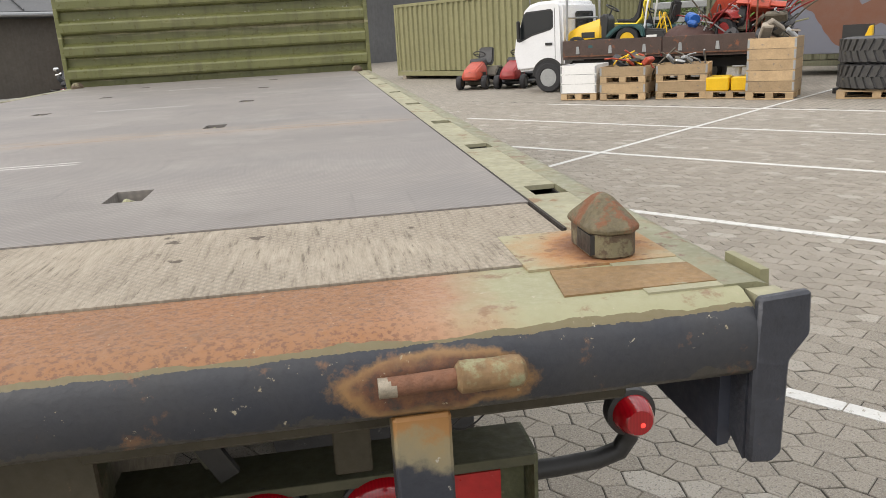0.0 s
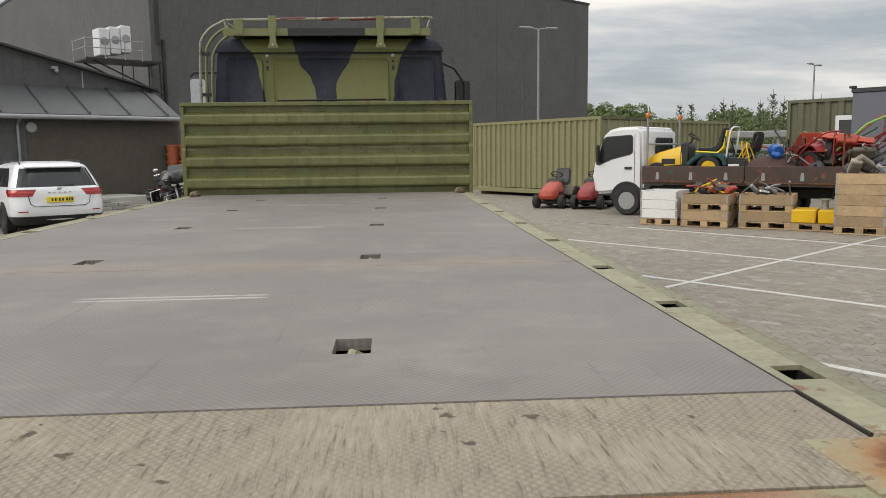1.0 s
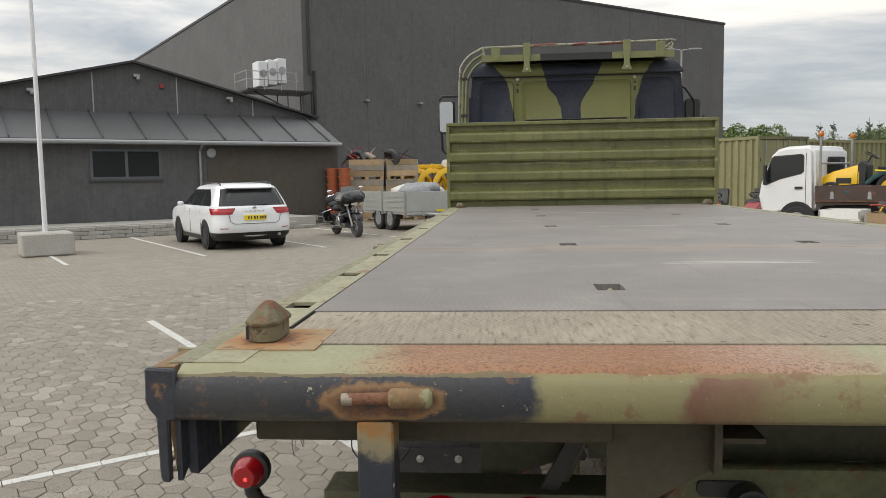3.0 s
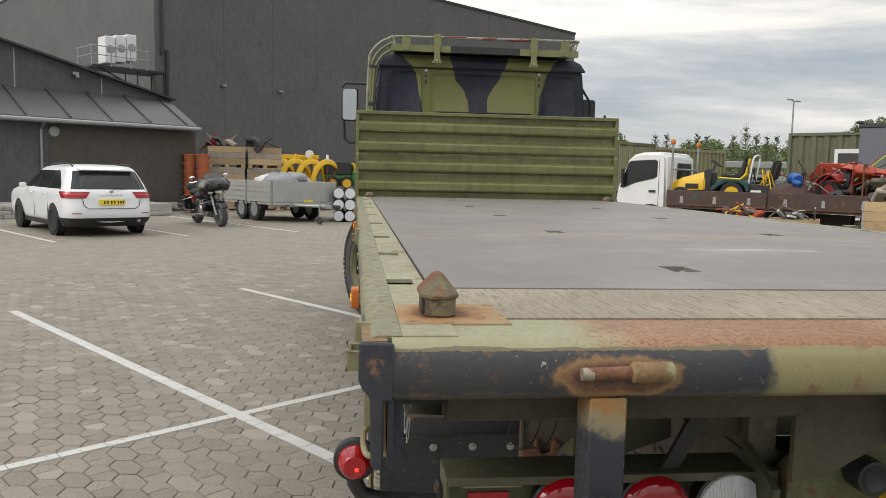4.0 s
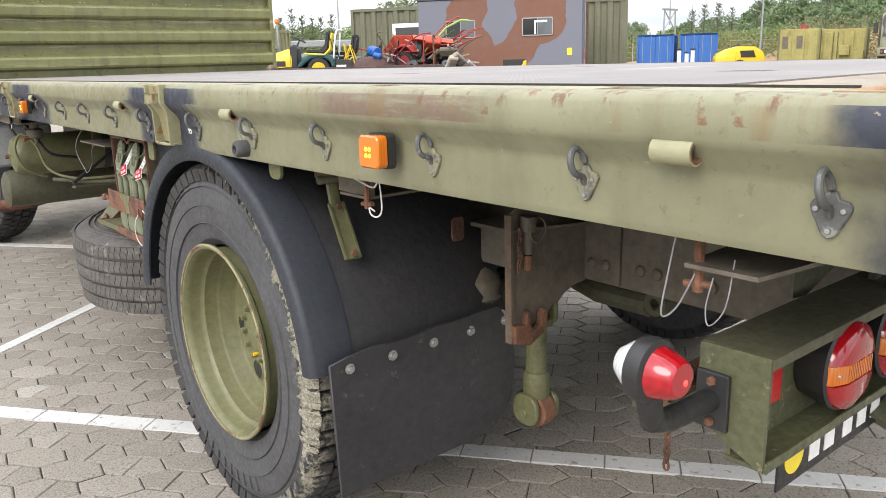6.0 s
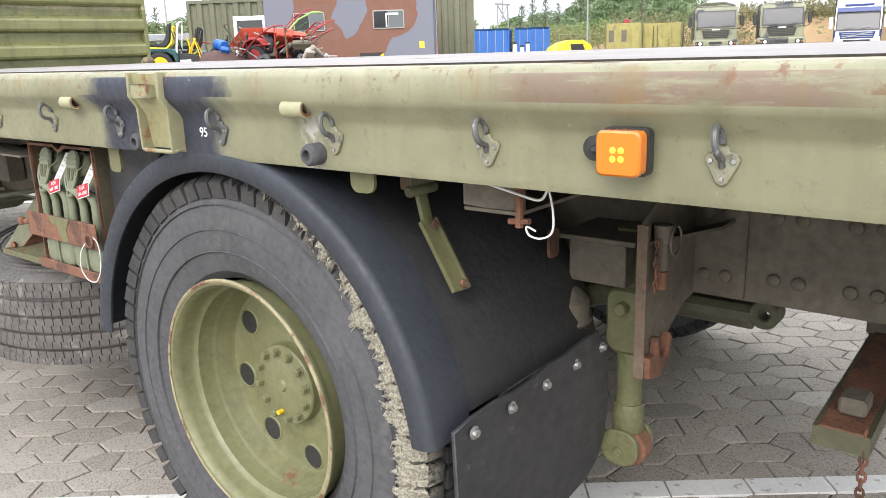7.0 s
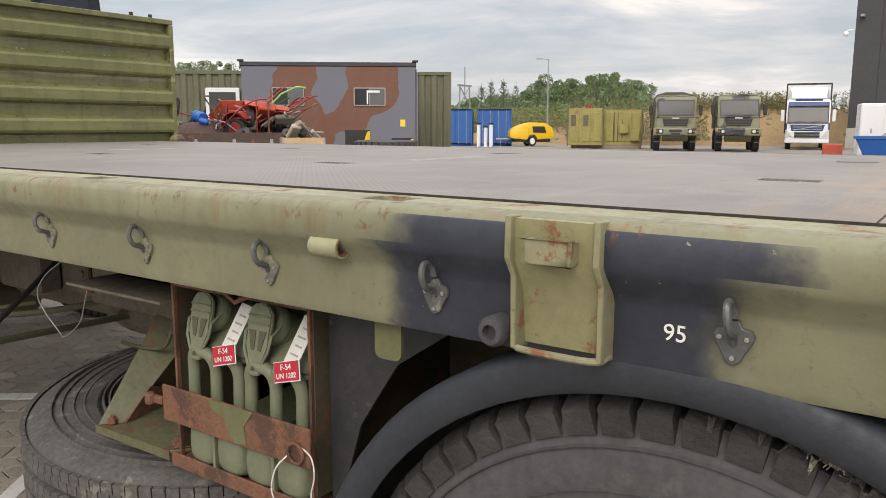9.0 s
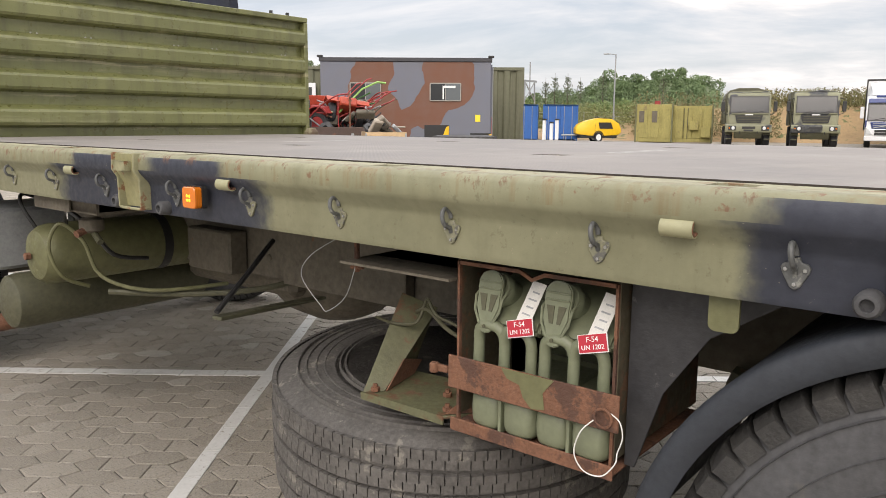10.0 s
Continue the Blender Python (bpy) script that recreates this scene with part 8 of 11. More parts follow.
def car_patch(sx, z0, z1, inner, end, n=8, lift=0.006):
    """A panel wrapped round a rear corner, from inner(f) across the tail to end(f) along the side."""
    rows = []
    for i in range(n + 1):
        f = i / n
        z = z0 + (z1 - z0) * f
        y0, _, w, r = car_plan(z)
        y0, w = y0 - lift, w + lift
        x0, ye = inner(f), end(f)
        row = [(x0 + (w - r - x0) * k, y0 + 0.008) for k in (0.0, 0.5)] if x0 < w - r else []
        t0 = 0.0 if x0 < w - r else math.asin(min(1.0, (x0 - w + r) / r))
        t1 = math.pi / 2 if ye > y0 + r else math.acos(max(-1.0, min(1.0, (y0 + r - ye) / r)))
        k = 12 - len(row)
        row += [(w - r + r * math.sin(t), y0 + r - r * math.cos(t)) for t in np.linspace(t0, t1, k)]
        row.append((w, max(ye, y0 + r)) if ye > y0 + r else row[-1])
        rows.append([(sx * x, y, z) for x, y in row])
    c = len(rows[0])
    return Shape().add([q for row in rows for q in row], [(i * c + j, i * c + j + 1, i * c + c + j + 1, i * c + c + j) for i in range(n) for j in range(c - 1)])


def estate_car(at):
    """A smooth estate: white lower body, dark glasshouse, white roof and rear pillars wrapped round it."""
    car = thing("estate_car", "white estate car parked with its tail to the yard", "car", at)
    part("body", loft([car_ring(z) for z in (0.22, 0.27, 0.32, 0.37, 0.42, 0.5, 0.56, 0.63, 0.7, 0.76, 0.82, 0.86, 0.9, 0.93, 0.96, 0.98, 1.0)]), car_white, car, crease=50)
    part("glasshouse", loft([car_ring(z, -0.004) for z in (0.998, 1.05, 1.1, 1.18, 1.25, 1.32, 1.4)]), screen_glass, car, "dark wrap-round windows", crease=50)
    part("roof", loft([car_ring(z, 0.004) for z in (1.385, 1.4, 1.425, 1.45, 1.47, 1.49, 1.503, 1.515, 1.524, 1.53)]), car_white, car, crease=50)
    for sx in (-1, 1):
        part("rear_pillar", car_patch(sx, 0.99, 1.385, lambda f: 0.78 - 0.13 * f, lambda f: -1.82 + 0.5 * f ** 1.6, 10, 0.007), car_white, car, crease=50)
        lamp = part("tail_light", car_patch(sx, 0.815, 0.955, lambda f: 0.52 - 0.09 * f, lambda f: -2.0 + 0.2 * f, 8, 0.009), red_lens, car, "wide red tail light", crease=50)
        part("lamp_strip", car_patch(sx, 0.885, 0.905, lambda f: 0.5, lambda f: -2.05, 2, 0.013), cone_red_lamp, lamp)
        part("tailgate_gap", Shape().tube([(sx * 0.6, -2.305, 0.83), (sx * 0.57, -2.322, 0.66), (sx * 0.48, -2.338, 0.6)], 0.006, 6), black, car)
        part("rear_reflector", car_patch(sx, 0.49, 0.508, lambda f: 0.62, lambda f: -2.26, 2, 0.005), red_lens, car)
        part("wing_mirror", pillow((sx * 0.99, 0.62, 1.03), 0.075, 0.045, 0.055), car_white, car)
        part("roof_rail", Shape().tube(flow([(sx * 0.6, -1.72, 1.47), (sx * 0.6, -1.5, 1.53), (sx * 0.6, -0.3, 1.53), (sx * 0.59, -0.05, 1.46)]), 0.015, 8), black, car)
        for y in (-1.38, 1.32):
            # black disc on the uncut body, painted shade of the wheel opening
            part("wheel_arch", Shape().lathe([(0.0, 0), (0.365, 0), (0.365, 0.012), (0, 0.012)], pose(sx * 0.908, y, 0.33, 0, 90 * sx, 0), 28), black, car)
            small_wheel(car, sx * 0.825, y, 0.325, 0.22, black)
        for y in (-0.86, 0.16):
            part("door_handle", Shape().box(sx * 0.92 - 0.012, sx * 0.92 + 0.012, y, y + 0.17, 0.86, 0.885), car_white, car, bevel=0.006)
            part("door_gap", Shape().box(sx * 0.914 - 0.004, sx * 0.914 + 0.004, y - 0.14, y - 0.132, 0.35, 0.9), black, car)
        for y in (-1.02, -0.1):
            part("window_post", Shape().tube([(sx * 0.872, y, 1.0), (sx * 0.83, y + 0.01, 1.1), (sx * 0.758, y + 0.02, 1.25), (sx * 0.68, y + 0.03, 1.4)], 0.014, 6), black, car)
        part("sill", Shape().box(sx * 0.86 - 0.03, sx * 0.86 + 0.03, -1.0, 0.95, 0.2, 0.3), black, car, bevel=0.01)
        part("rear_bumper", car_patch(sx, 0.22, 0.4, lambda f: 0.0, lambda f: -1.78, 5, 0.008), black, car, "dark lower bumper", crease=50)
    part("nose", Shape().box(-0.5, 0.5, 2.36, 2.4, 0.3, 0.6), black, car, bevel=0.02)
    part("underbody", Shape().box(-0.78, 0.78, -2.0, 2.0, 0.2, 0.3), black, car)
    part("exhaust", Shape().rod((0.55, -2.2, 0.33), (0.55, -2.35, 0.33), 0.035, 12), steel, car)
    part("tailgate_line", Shape().tube([(-0.48, -2.338, 0.6), (0.48, -2.338, 0.6)], 0.006, 6), black, car)
    part("spoiler", Shape().prism([(-2.07, 1.4), (-2.05, 1.43), (-1.75, 1.49), (-1.75, 1.4)], "x", -0.57, 0.57), car_white, car, bevel=0.012)
    part("wiper", Shape().rod((0.0, -2.25, 1.02), (0.3, -2.225, 1.04), 0.012, 6), black, car)
    pl = part("number_plate", Shape().box(-0.26, 0.26, -2.345, -2.3, 0.68, 0.79), yellow_flat, car, "yellow number plate with dark bars")
    for x in (-0.16, -0.1, -0.02, 0.04, 0.12, 0.17, 0.22):
        part("mark_bar", Shape().box(x - 0.016, x + 0.016, -2.348, -2.3452, 0.705, 0.765), black, pl)
    part("badge", Shape().ball((0, -2.285, 0.96), 0.05, 0.012, 0.025), steel, car)
    for x in (-0.2, -0.1, 0.0, 0.1, 0.2):
        part("mark_bar", Shape().box(x - 0.02, x + 0.02, -2.315, -2.285, 0.88, 0.893), steel, car)
    return car


cone_red_lamp = lens_mat("bright_red_lens", (0.7, 0.03, 0.03))
estate_car(pose(-6.95, 16.75, 0, 0, 0, 36) @ Matrix.Translation((0, 1.38, 0)))


def motorcycle(at):
    chrome = mat("chrome", (0.75, 0.76, 0.77), 0.08, 1.0, var=0.05, bump=0.0)
    gloss = mat("gloss_black_paint", (0.006, 0.006, 0.007), 0.1, var=0.1, bump=0.0)
    b = thing("motorcycle", "black touring motorcycle with chrome lamps and side cases on its stand", "motorcycle", at)
    for y, r in ((0.82, 0.32), (-0.75, 0.31)):
        t = part("wheel", Shape().lathe([(r * 0.62, -0.055), (r * 0.86, -0.08), (r, -0.045), (r, 0.045), (r * 0.86, 0.08), (r * 0.62, 0.055)], pose(0, y, r, 0, 90, 0), 28, True), rubber, b, crease=40)
        part("rim", Shape().lathe([(r * 0.69, -0.03), (r * 0.62, 0.0), (r * 0.69, 0.03)], pose(0, y, r, 0, 90, 0), 28, True), steel, t)
        s = Shape()
        for i in range(8):
            a = 0.785 * i
            s.rod((0, y, r), (0, y + r * 0.66 * math.cos(a), r + r * 0.66 * math.sin(a)), 0.012, 6)
        part("spokes", s, steel, t)
    part("front_mudguard", Shape().prism(arc((0.82, 0.32), 0.37, 30, 165, 14) + arc((0.82, 0.32), 0.345, 165, 30, 14), "x", -0.09, 0.09), gloss, b, bevel=0.01)
    part("fork", Shape().rod((-0.11, 0.82, 0.32), (-0.11, 0.5, 1.02), 0.028, 10).rod((0.11, 0.82, 0.32), (0.11, 0.5, 1.02), 0.028, 10), steel, b, "chrome fork")
    wing = [(0.94, 0.15, 0.99, 1.07), (0.88, 0.27, 0.93, 1.13), (0.76, 0.38, 0.9, 1.2), (0.62, 0.45, 0.92, 1.25), (0.5, 0.47, 0.98, 1.27), (0.42, 0.45, 1.04, 1.25)]
    part("fairing", loft([[(-w, y, (z0 + z1) / 2), (-w * 0.8, y, z0), (w * 0.8, y, z0), (w, y, (z0 + z1) / 2), (w * 0.75, y, z1), (0, y, z1 + 0.03), (-w * 0.75, y, z1)] for y, w, z0, z1 in wing]), gloss, b, "glossy black batwing fairing", bevel=0.02, seg=2, crease=40)
    part("windscreen", flat_piece([(-0.26, 0.62, 1.24), (0.26, 0.62, 1.24), (0.18, 0.48, 1.38), (-0.18, 0.48, 1.38)], 0.008), glass_dark, b)
    part("leg_guard", Shape().prism([(0.5, 0.4), (0.42, 0.72), (0.34, 0.72), (0.36, 0.4)], "x", -0.3, 0.3), gloss, b, bevel=0.03)
    part("footboard", Shape().box(-0.36, 0.36, -0.05, 0.22, 0.28, 0.31), black, b, bevel=0.01)
    for x, r in ((0, 0.11), (-0.2, 0.07), (0.2, 0.07)):
        part("lamp", Shape().lathe([(r * 0.8, -0.08), (r, -0.03), (r, 0.01), (r * 0.8, 0.03), (0, 0.04)], pose(x, 0.85 if x == 0 else 0.8, 0.96 if x == 0 else 0.93, -90, 0, 0), 20), chrome, b, "round chrome lamp")
    part("tank", Shape().ball((0, 0.16, 0.88), 0.2, 0.4, 0.17), gloss, b)
    part("seat", Shape().ball((0, -0.3, 0.78), 0.19, 0.34, 0.1).ball((0, -0.68, 0.86), 0.17, 0.24, 0.1), black_tyre, b)
    part("backrest", Shape().ball((0, -0.92, 1.02), 0.16, 0.06, 0.14), rubber, b)
    part("engine", Shape().box(-0.16, 0.16, -0.15, 0.35, 0.25, 0.66).lathe([(0.13, -0.22), (0.13, 0.22)], pose(0, 0.0, 0.42, 0, 90, 0), 16), steel, b, bevel=0.02)
    part("frame", Shape().tube([(0, 0.5, 0.95), (0, 0.42, 0.5), (0, 0.3, 0.24), (0, -0.3, 0.24), (0, -0.7, 0.31)], 0.03, 8), black, b)
    for sx in (-1, 1):
        part("side_case", Shape().box(sx * 0.32 - 0.1, sx * 0.32 + 0.1, -1.08, -0.42, 0.4, 0.78), gloss, b, bevel=0.06, seg=3)
        part("case_trim", Shape().box(sx * 0.425 - 0.006, sx * 0.425 + 0.006, -1.02, -0.55, 0.56, 0.585), steel, b)
        part("exhaust", Shape().tube([(sx * 0.2, 0.2, 0.3), (sx * 0.26, -0.2, 0.28), (sx * 0.28, -1.1, 0.3)], 0.045, 10), steel, b)
        part("handlebar", Shape().tube([(0, 0.42, 1.06), (sx * 0.3, 0.36, 1.2), (sx * 0.46, 0.16, 1.16)], 0.016, 8), chrome, b)
        part("wing_mirror", Shape().ball((sx * 0.46, 0.34, 1.3), 0.07, 0.02, 0.045).rod((sx * 0.4, 0.28, 1.17), (sx * 0.46, 0.34, 1.3), 0.008, 6), chrome, b)
        part("rear_bar", Shape().tube([(sx * 0.2, -0.42, 0.4), (sx * 0.46, -0.45, 0.45), (sx * 0.46, -0.47, 0.7), (sx * 0.2, -0.45, 0.75)], 0.016, 8), chrome, b)
        part("crash_bar", Shape().tube([(sx * 0.08, 0.45, 0.66), (sx * 0.38, 0.42, 0.6), (sx * 0.4, 0.4, 0.35), (sx * 0.1, 0.38, 0.26)], 0.018, 8), steel, b)
    part("tail_light", Shape().box(-0.08, 0.08, -1.12, -1.06, 0.66, 0.74), red_lens, b)
    part("side_stand", Shape().rod((-0.1, -0.1, 0.26), (-0.26, -0.02, 0.0), 0.014, 6), steel, b)


motorcycle(pose(-5.15, 20.1, 0, 0, 6, -147))


def trailer(at):
    t = thing("tandem_trailer", "grey aluminium tandem trailer with drop sides, carrying sacks", "trailer", at)
    alu = mat("aluminium_panel", (0.42, 0.43, 0.41), 0.45, 0.3, var=0.15, scale=4)
    part("bed", Shape().box(-1.05, 1.05, -1.7, 1.7, 0.5, 0.56), alu, t)
    for sx in (-1, 1):
        p = part("side_board", Shape().box(sx * 1.06 - 0.02, sx * 1.06 + 0.02, -1.55, 1.55, 0.57, 1.17), alu, t, bevel=0.006)
        for z in (0.72, 0.87, 0.89, 1.02):
            part("rib", Shape().box(sx * 1.085 - 0.008, sx * 1.085 + 0.008, -1.53, 1.53, z - 0.008, z + 0.008), alu, p)
        for y in (-1.52, 0, 1.52):
            part("post", Shape().box(sx * 1.07 - 0.03, sx * 1.07 + 0.03, y - 0.035, y + 0.035, 0.48, 1.2), grey_metal, p)
        for y in (-0.4, 0.4):
            small_wheel(t, sx * 0.94, y, 0.34, 0.22, grey_metal)
        part("mudguard", Shape().prism([(-0.85, 0.35), (-0.75, 0.74), (0.75, 0.74), (0.85, 0.35), (0.8, 0.35), (0.7, 0.71), (-0.7, 0.71), (-0.8, 0.35)], "x", sx * 1.04, sx * 0.8), black, t)
    for y in (-1.57, 1.57):
        part("end_board", Shape().box(-1.05, 1.05, y - 0.02, y + 0.02, 0.57, 1.17), alu, t, bevel=0.006)
    part("chassis", Shape().box(-0.6, -0.5, -1.6, 1.7, 0.45, 0.6).box(0.5, 0.6, -1.6, 1.7, 0.45, 0.6).box(-0.95, 0.95, 1.5, 1.6, 0.44, 0.6), grey_metal, t)
    part("drawbar", Shape().box(-0.05, 0.05, 1.5, 3.1, 0.44, 0.54).rod((0.45, 1.6, 0.5), (0.03, 2.7, 0.5), 0.045, 8).rod((-0.45, 1.6, 0.5), (-0.03, 2.7, 0.5), 0.045, 8), grey_metal, t)
    part("hitch", Shape().box(-0.05, 0.05, 3.05, 3.35, 0.46, 0.56).ball((0, 3.3, 0.5), 0.07, 0.09, 0.06), black, t, bevel=0.01)
    jw = part("jockey_wheel", Shape().rod((0.16, 2.6, 0.12), (0.16, 2.6, 0.8), 0.025, 8), steel, t)
    part("tyre", Shape().lathe([(0.05, -0.03), (0.11, -0.03), (0.11, 0.03), (0.05, 0.03)], pose(0.16, 2.6, 0.11, 0, 90, 0), 16, True), rubber, jw)
    part("warning_tape", Shape().box(-0.15, 0.15, 1.745, 1.755, 0.58, 0.64), yellow_flat, t)
    random.seed(4)
    for i in range(7):
        x, y = random.uniform(-0.7, 0.7), -1.2 + 0.4 * i
        s = Shape().ball((x * 0.8, y, 1.14 + 0.08 * (i % 2)), 0.42, 0.36, 0.22, 16, 10)
        me = s.mesh("sack")
        for v in me.vertices:
            v.co += Vector(noise.noise_vector(v.co * 4)) * 0.08
        sk = solo("sack", me, cloth_grey if i % 4 else paper_mat, "filled grey plastic sack lying in the trailer", "sack", at, "sacks in the trailer")


trailer(pose(-3.62, 23.1, 0, 0, 0, -145))

pipes = mat("black_pipe", (0.02, 0.02, 0.022), 0.4)
lining = mat("white_pipe_lining", (0.62, 0.64, 0.66), 0.4, var=0.08)
proto = None
for r in range(3):
    for c in range(4):
        m = pose(-1.75 + 0.34 * c - 0.0 * r, 22.4, 0.17 + 0.34 * r, 0, 0, 0)
        if proto is None:
            proto = thing("drain_pipe", "black drain pipe with a pale grey mouth, stacked in a pile", "pipe", m, "stack of drain pipes")
            part("shell", Shape().lathe([(0.168, -1.2), (0.168, 1.2), (0.15, 1.2), (0.15, -1.2)], pose(0, 0.9, 0, 90, 0, 0), 24, True), pipes, proto)
            part("bore", Shape().lathe([(0.152, 1.205), (0.152, 1.1), (0.0, 1.1)], pose(0, 0.9, 0, 90, 0, 0), 24), lining, proto)
        else:
            copy_thing(proto, m)

# pallets, collars, stacked crates


def pallet(parent, w=1.2, d=0.8):
    p = part("pallet", Shape().box(-w / 2, w / 2, -d / 2, d / 2, 0.122, 0.144), wood, parent, "pine pallet")
    for y in (-d / 2 + 0.05, 0, d / 2 - 0.05):
        part("skid", Shape().box(-w / 2, w / 2, y - 0.05, y + 0.05, 0.0, 0.022), wood, p)
        for x in (-w / 2 + 0.07, 0, w / 2 - 0.07):
            part("block", Shape().box(x - 0.07, x + 0.07, y - 0.05, y + 0.05, 0.022, 0.122), wood, p)


def collar(parent, z, material, w=1.2, d=0.8, h=0.195, steel_corner=True):
    c = part("collar", Shape().box(-w / 2, w / 2, -d / 2, -d / 2 + 0.02, z, z + h), material, parent, "hinged timber pallet collar")
    for a in ((-w / 2, w / 2, d / 2 - 0.02, d / 2), (-w / 2, -w / 2 + 0.02, -d / 2 + 0.02, d / 2 - 0.02), (w / 2 - 0.02, w / 2, -d / 2 + 0.02, d / 2 - 0.02)):
        part("board", Shape().box(*a, z, z + h), material, c)
    part("board_gap", Shape().box(-w / 2 - 0.002, w / 2 + 0.002, -d / 2 - 0.002, d / 2 + 0.002, z - 0.003, z + 0.002), black, c)
    for x in (-w / 2, w / 2):
        for y in (-d / 2, d / 2):
            part("hinge", Shape().box(x - 0.035 if x > 0 else x - 0.004, x + 0.004 if x > 0 else x + 0.035, y - 0.004, y + 0.004, z + 0.02, z + h - 0.02), grey_metal, c)


def pallet_box(x, y, n, material, label, levels=1, turn=-37, w=1.2, d=0.8):
    t = thing("pallet_box", label, "crate", pose(x, y, 0, 0, 0, turn), "pallet boxes by the lorry")
    z = 0.0
    for lv in range(levels):
        holder = thing("pallet_box_upper", label, "crate", pose(x, y, z, 0, 0, turn), "pallet boxes by the lorry") if lv else t
        pallet(holder, w, d)
        for i in range(n):
            collar(holder, 0.146 + 0.198 * i, material, w, d)
        z += 0.148 + 0.198 * n
    return t


pallet_box(6.55, 15.95, 3, white_mark, "white painted pallet box of stacked collars", 1, -37, 0.8, 0.9)
pallet_box(7.3, 15.3, 1, wood, "two pine pallet boxes stacked, with yellow parts on top", 2, -37, 0.95, 1.0)
pallet_box(8.3, 14.75, 1, wood, "two pine pallet boxes stacked, with pale metal parts on top", 2, -33, 1.0, 1.0)
pallet_box(9.5, 13.4, 5, wood, "tall pine pallet box of five stacked collars", 1, -40, 0.85, 1.05)


def heap(name, label, category, at, n, spread, h, mats, seed, size=0.16):
    """A tangle of scrap: bars, plates, wheels and lumps thrown together on a support."""
    random.seed(seed)
    t = thing(name, label, category, at)
    for i in range(n):
        x, y = random.uniform(-spread[0], spread[0]), random.uniform(-spread[1], spread[1])
        z = random.uniform(0.03, h)
        m = Matrix.Translation((x, y, z)) @ pose(0, 0, 0, random.uniform(-50, 50), random.uniform(-50, 50), random.uniform(0, 180))
        k = random.random()
        a = size * random.uniform(0.6, 1.5)
        mt = random.choice(mats)
        if k < 0.4:
            part("bar", Shape().tube([m @ Vector(p) for p in ((-a * 2, 0, 0), (-a, 0.03, a * 0.2), (a, 0, a * 0.3), (a * 2, 0, -a * 0.1))], 0.018, 6), mt, t)
        elif k < 0.7:
            part("block", Shape().box(-a, a, -a * 0.5, a * 0.5, -a * 0.3, a * 0.3, m), mt, t, bevel=a * 0.12)
        elif k < 0.85:
            part("plate", Shape().prism(rounded(-a, a, -a * 0.7, a * 0.7, a * 0.3), "z", -0.01, 0.01, m), mt, t)
        else:
            part("wheel", Shape().lathe([(a * 0.4, -a * 0.25), (a, -a * 0.25), (a, a * 0.25), (a * 0.4, a * 0.25)], m, 18, True), rubber, t)
    return t


heap("yellow_parts", "tangled yellow painted machine parts on a pallet box", "machine parts", (7.3, 15.3, 0.7), 16, (0.35, 0.35), 0.12, [yellow, yellow, orange_paint, frame_brown], 3, 0.14)
heap("metal_parts", "loose grey metal machine parts on a pallet box", "machine parts", (8.3, 14.75, 0.7), 12, (0.35, 0.35), 0.08, [grey_metal, steel, frame_brown], 5, 0.12)
yb = thing("yellow_tray", "yellow steel counterweight tray on a pallet", "tray", pose(9.0, 14.05, 0, 0, 0, -37))
pallet(yb, 0.9, 0.8)
for x in (-0.24, 0.24):
    part("tray", Shape().box(x - 0.22, x + 0.22, -0.38, 0.38, 0.146, 0.41), yellow, yb, bevel=0.02)
part("spindle", Shape().lathe([(0.13, 0.41), (0.13, 0.43), (0.06, 0.44), (0.06, 0.58), (0.13, 0.59), (0.13, 0.61), (0.0, 0.61)], pose(0.1, 0, 0, 0, 0, 0), 16), grey_metal, yb)
heap("tool_pile", "sticks and metal tools standing in the tall pallet box", "tools", (9.5, 13.4, 1.15), 9, (0.25, 0.3), 0.2, [grey_metal, frame_brown, wood_grey], 8, 0.16)


def tractor_tyres(x, y, material):
    for i in range(2):
        t = thing("tractor_tyre", "worn agricultural tyre with chevron lugs, stacked on a pallet", "tyre", (x, y, 0.16 + 0.225 + 0.46 * i), "tractor tyre stack")
        part("carcass", Shape().lathe(tyre_profile(0.68, 0.4, 0.45), None, 48, True), rubber, t, crease=25)
        s = Shape()
        for k in range(30):
            for sg in (-1, 1):
                a = 12 * k + (6 if sg > 0 else 0)
                s.prism([(-0.05, 0.0), (0.05, 0.0), (0.13, sg * 0.2), (0.04, sg * 0.2)], "x", 0.655, 0.7, pose(0, 0, 0, 0, 0, a))
        part("tread", s, tread_mat, t)
    p = thing("pallet", "weathered pine pallet under the tractor tyres", "pallet", pose(x, y, 0, 0, 0, -40))
    pallet(p, 1.3, 1.2)


tractor_tyres(10.95, 12.35, tread_mat)


# ---- white flatbed lorry with garden machines ----
LORRY = pose(6.44, 18.3, 0, 0, 0, 47)
lorry = thing("flatbed_lorry", "white flatbed lorry with rusty brown drop sides", "truck", LORRY @ pose(0.85, 0, 0, 0, 0, 0))
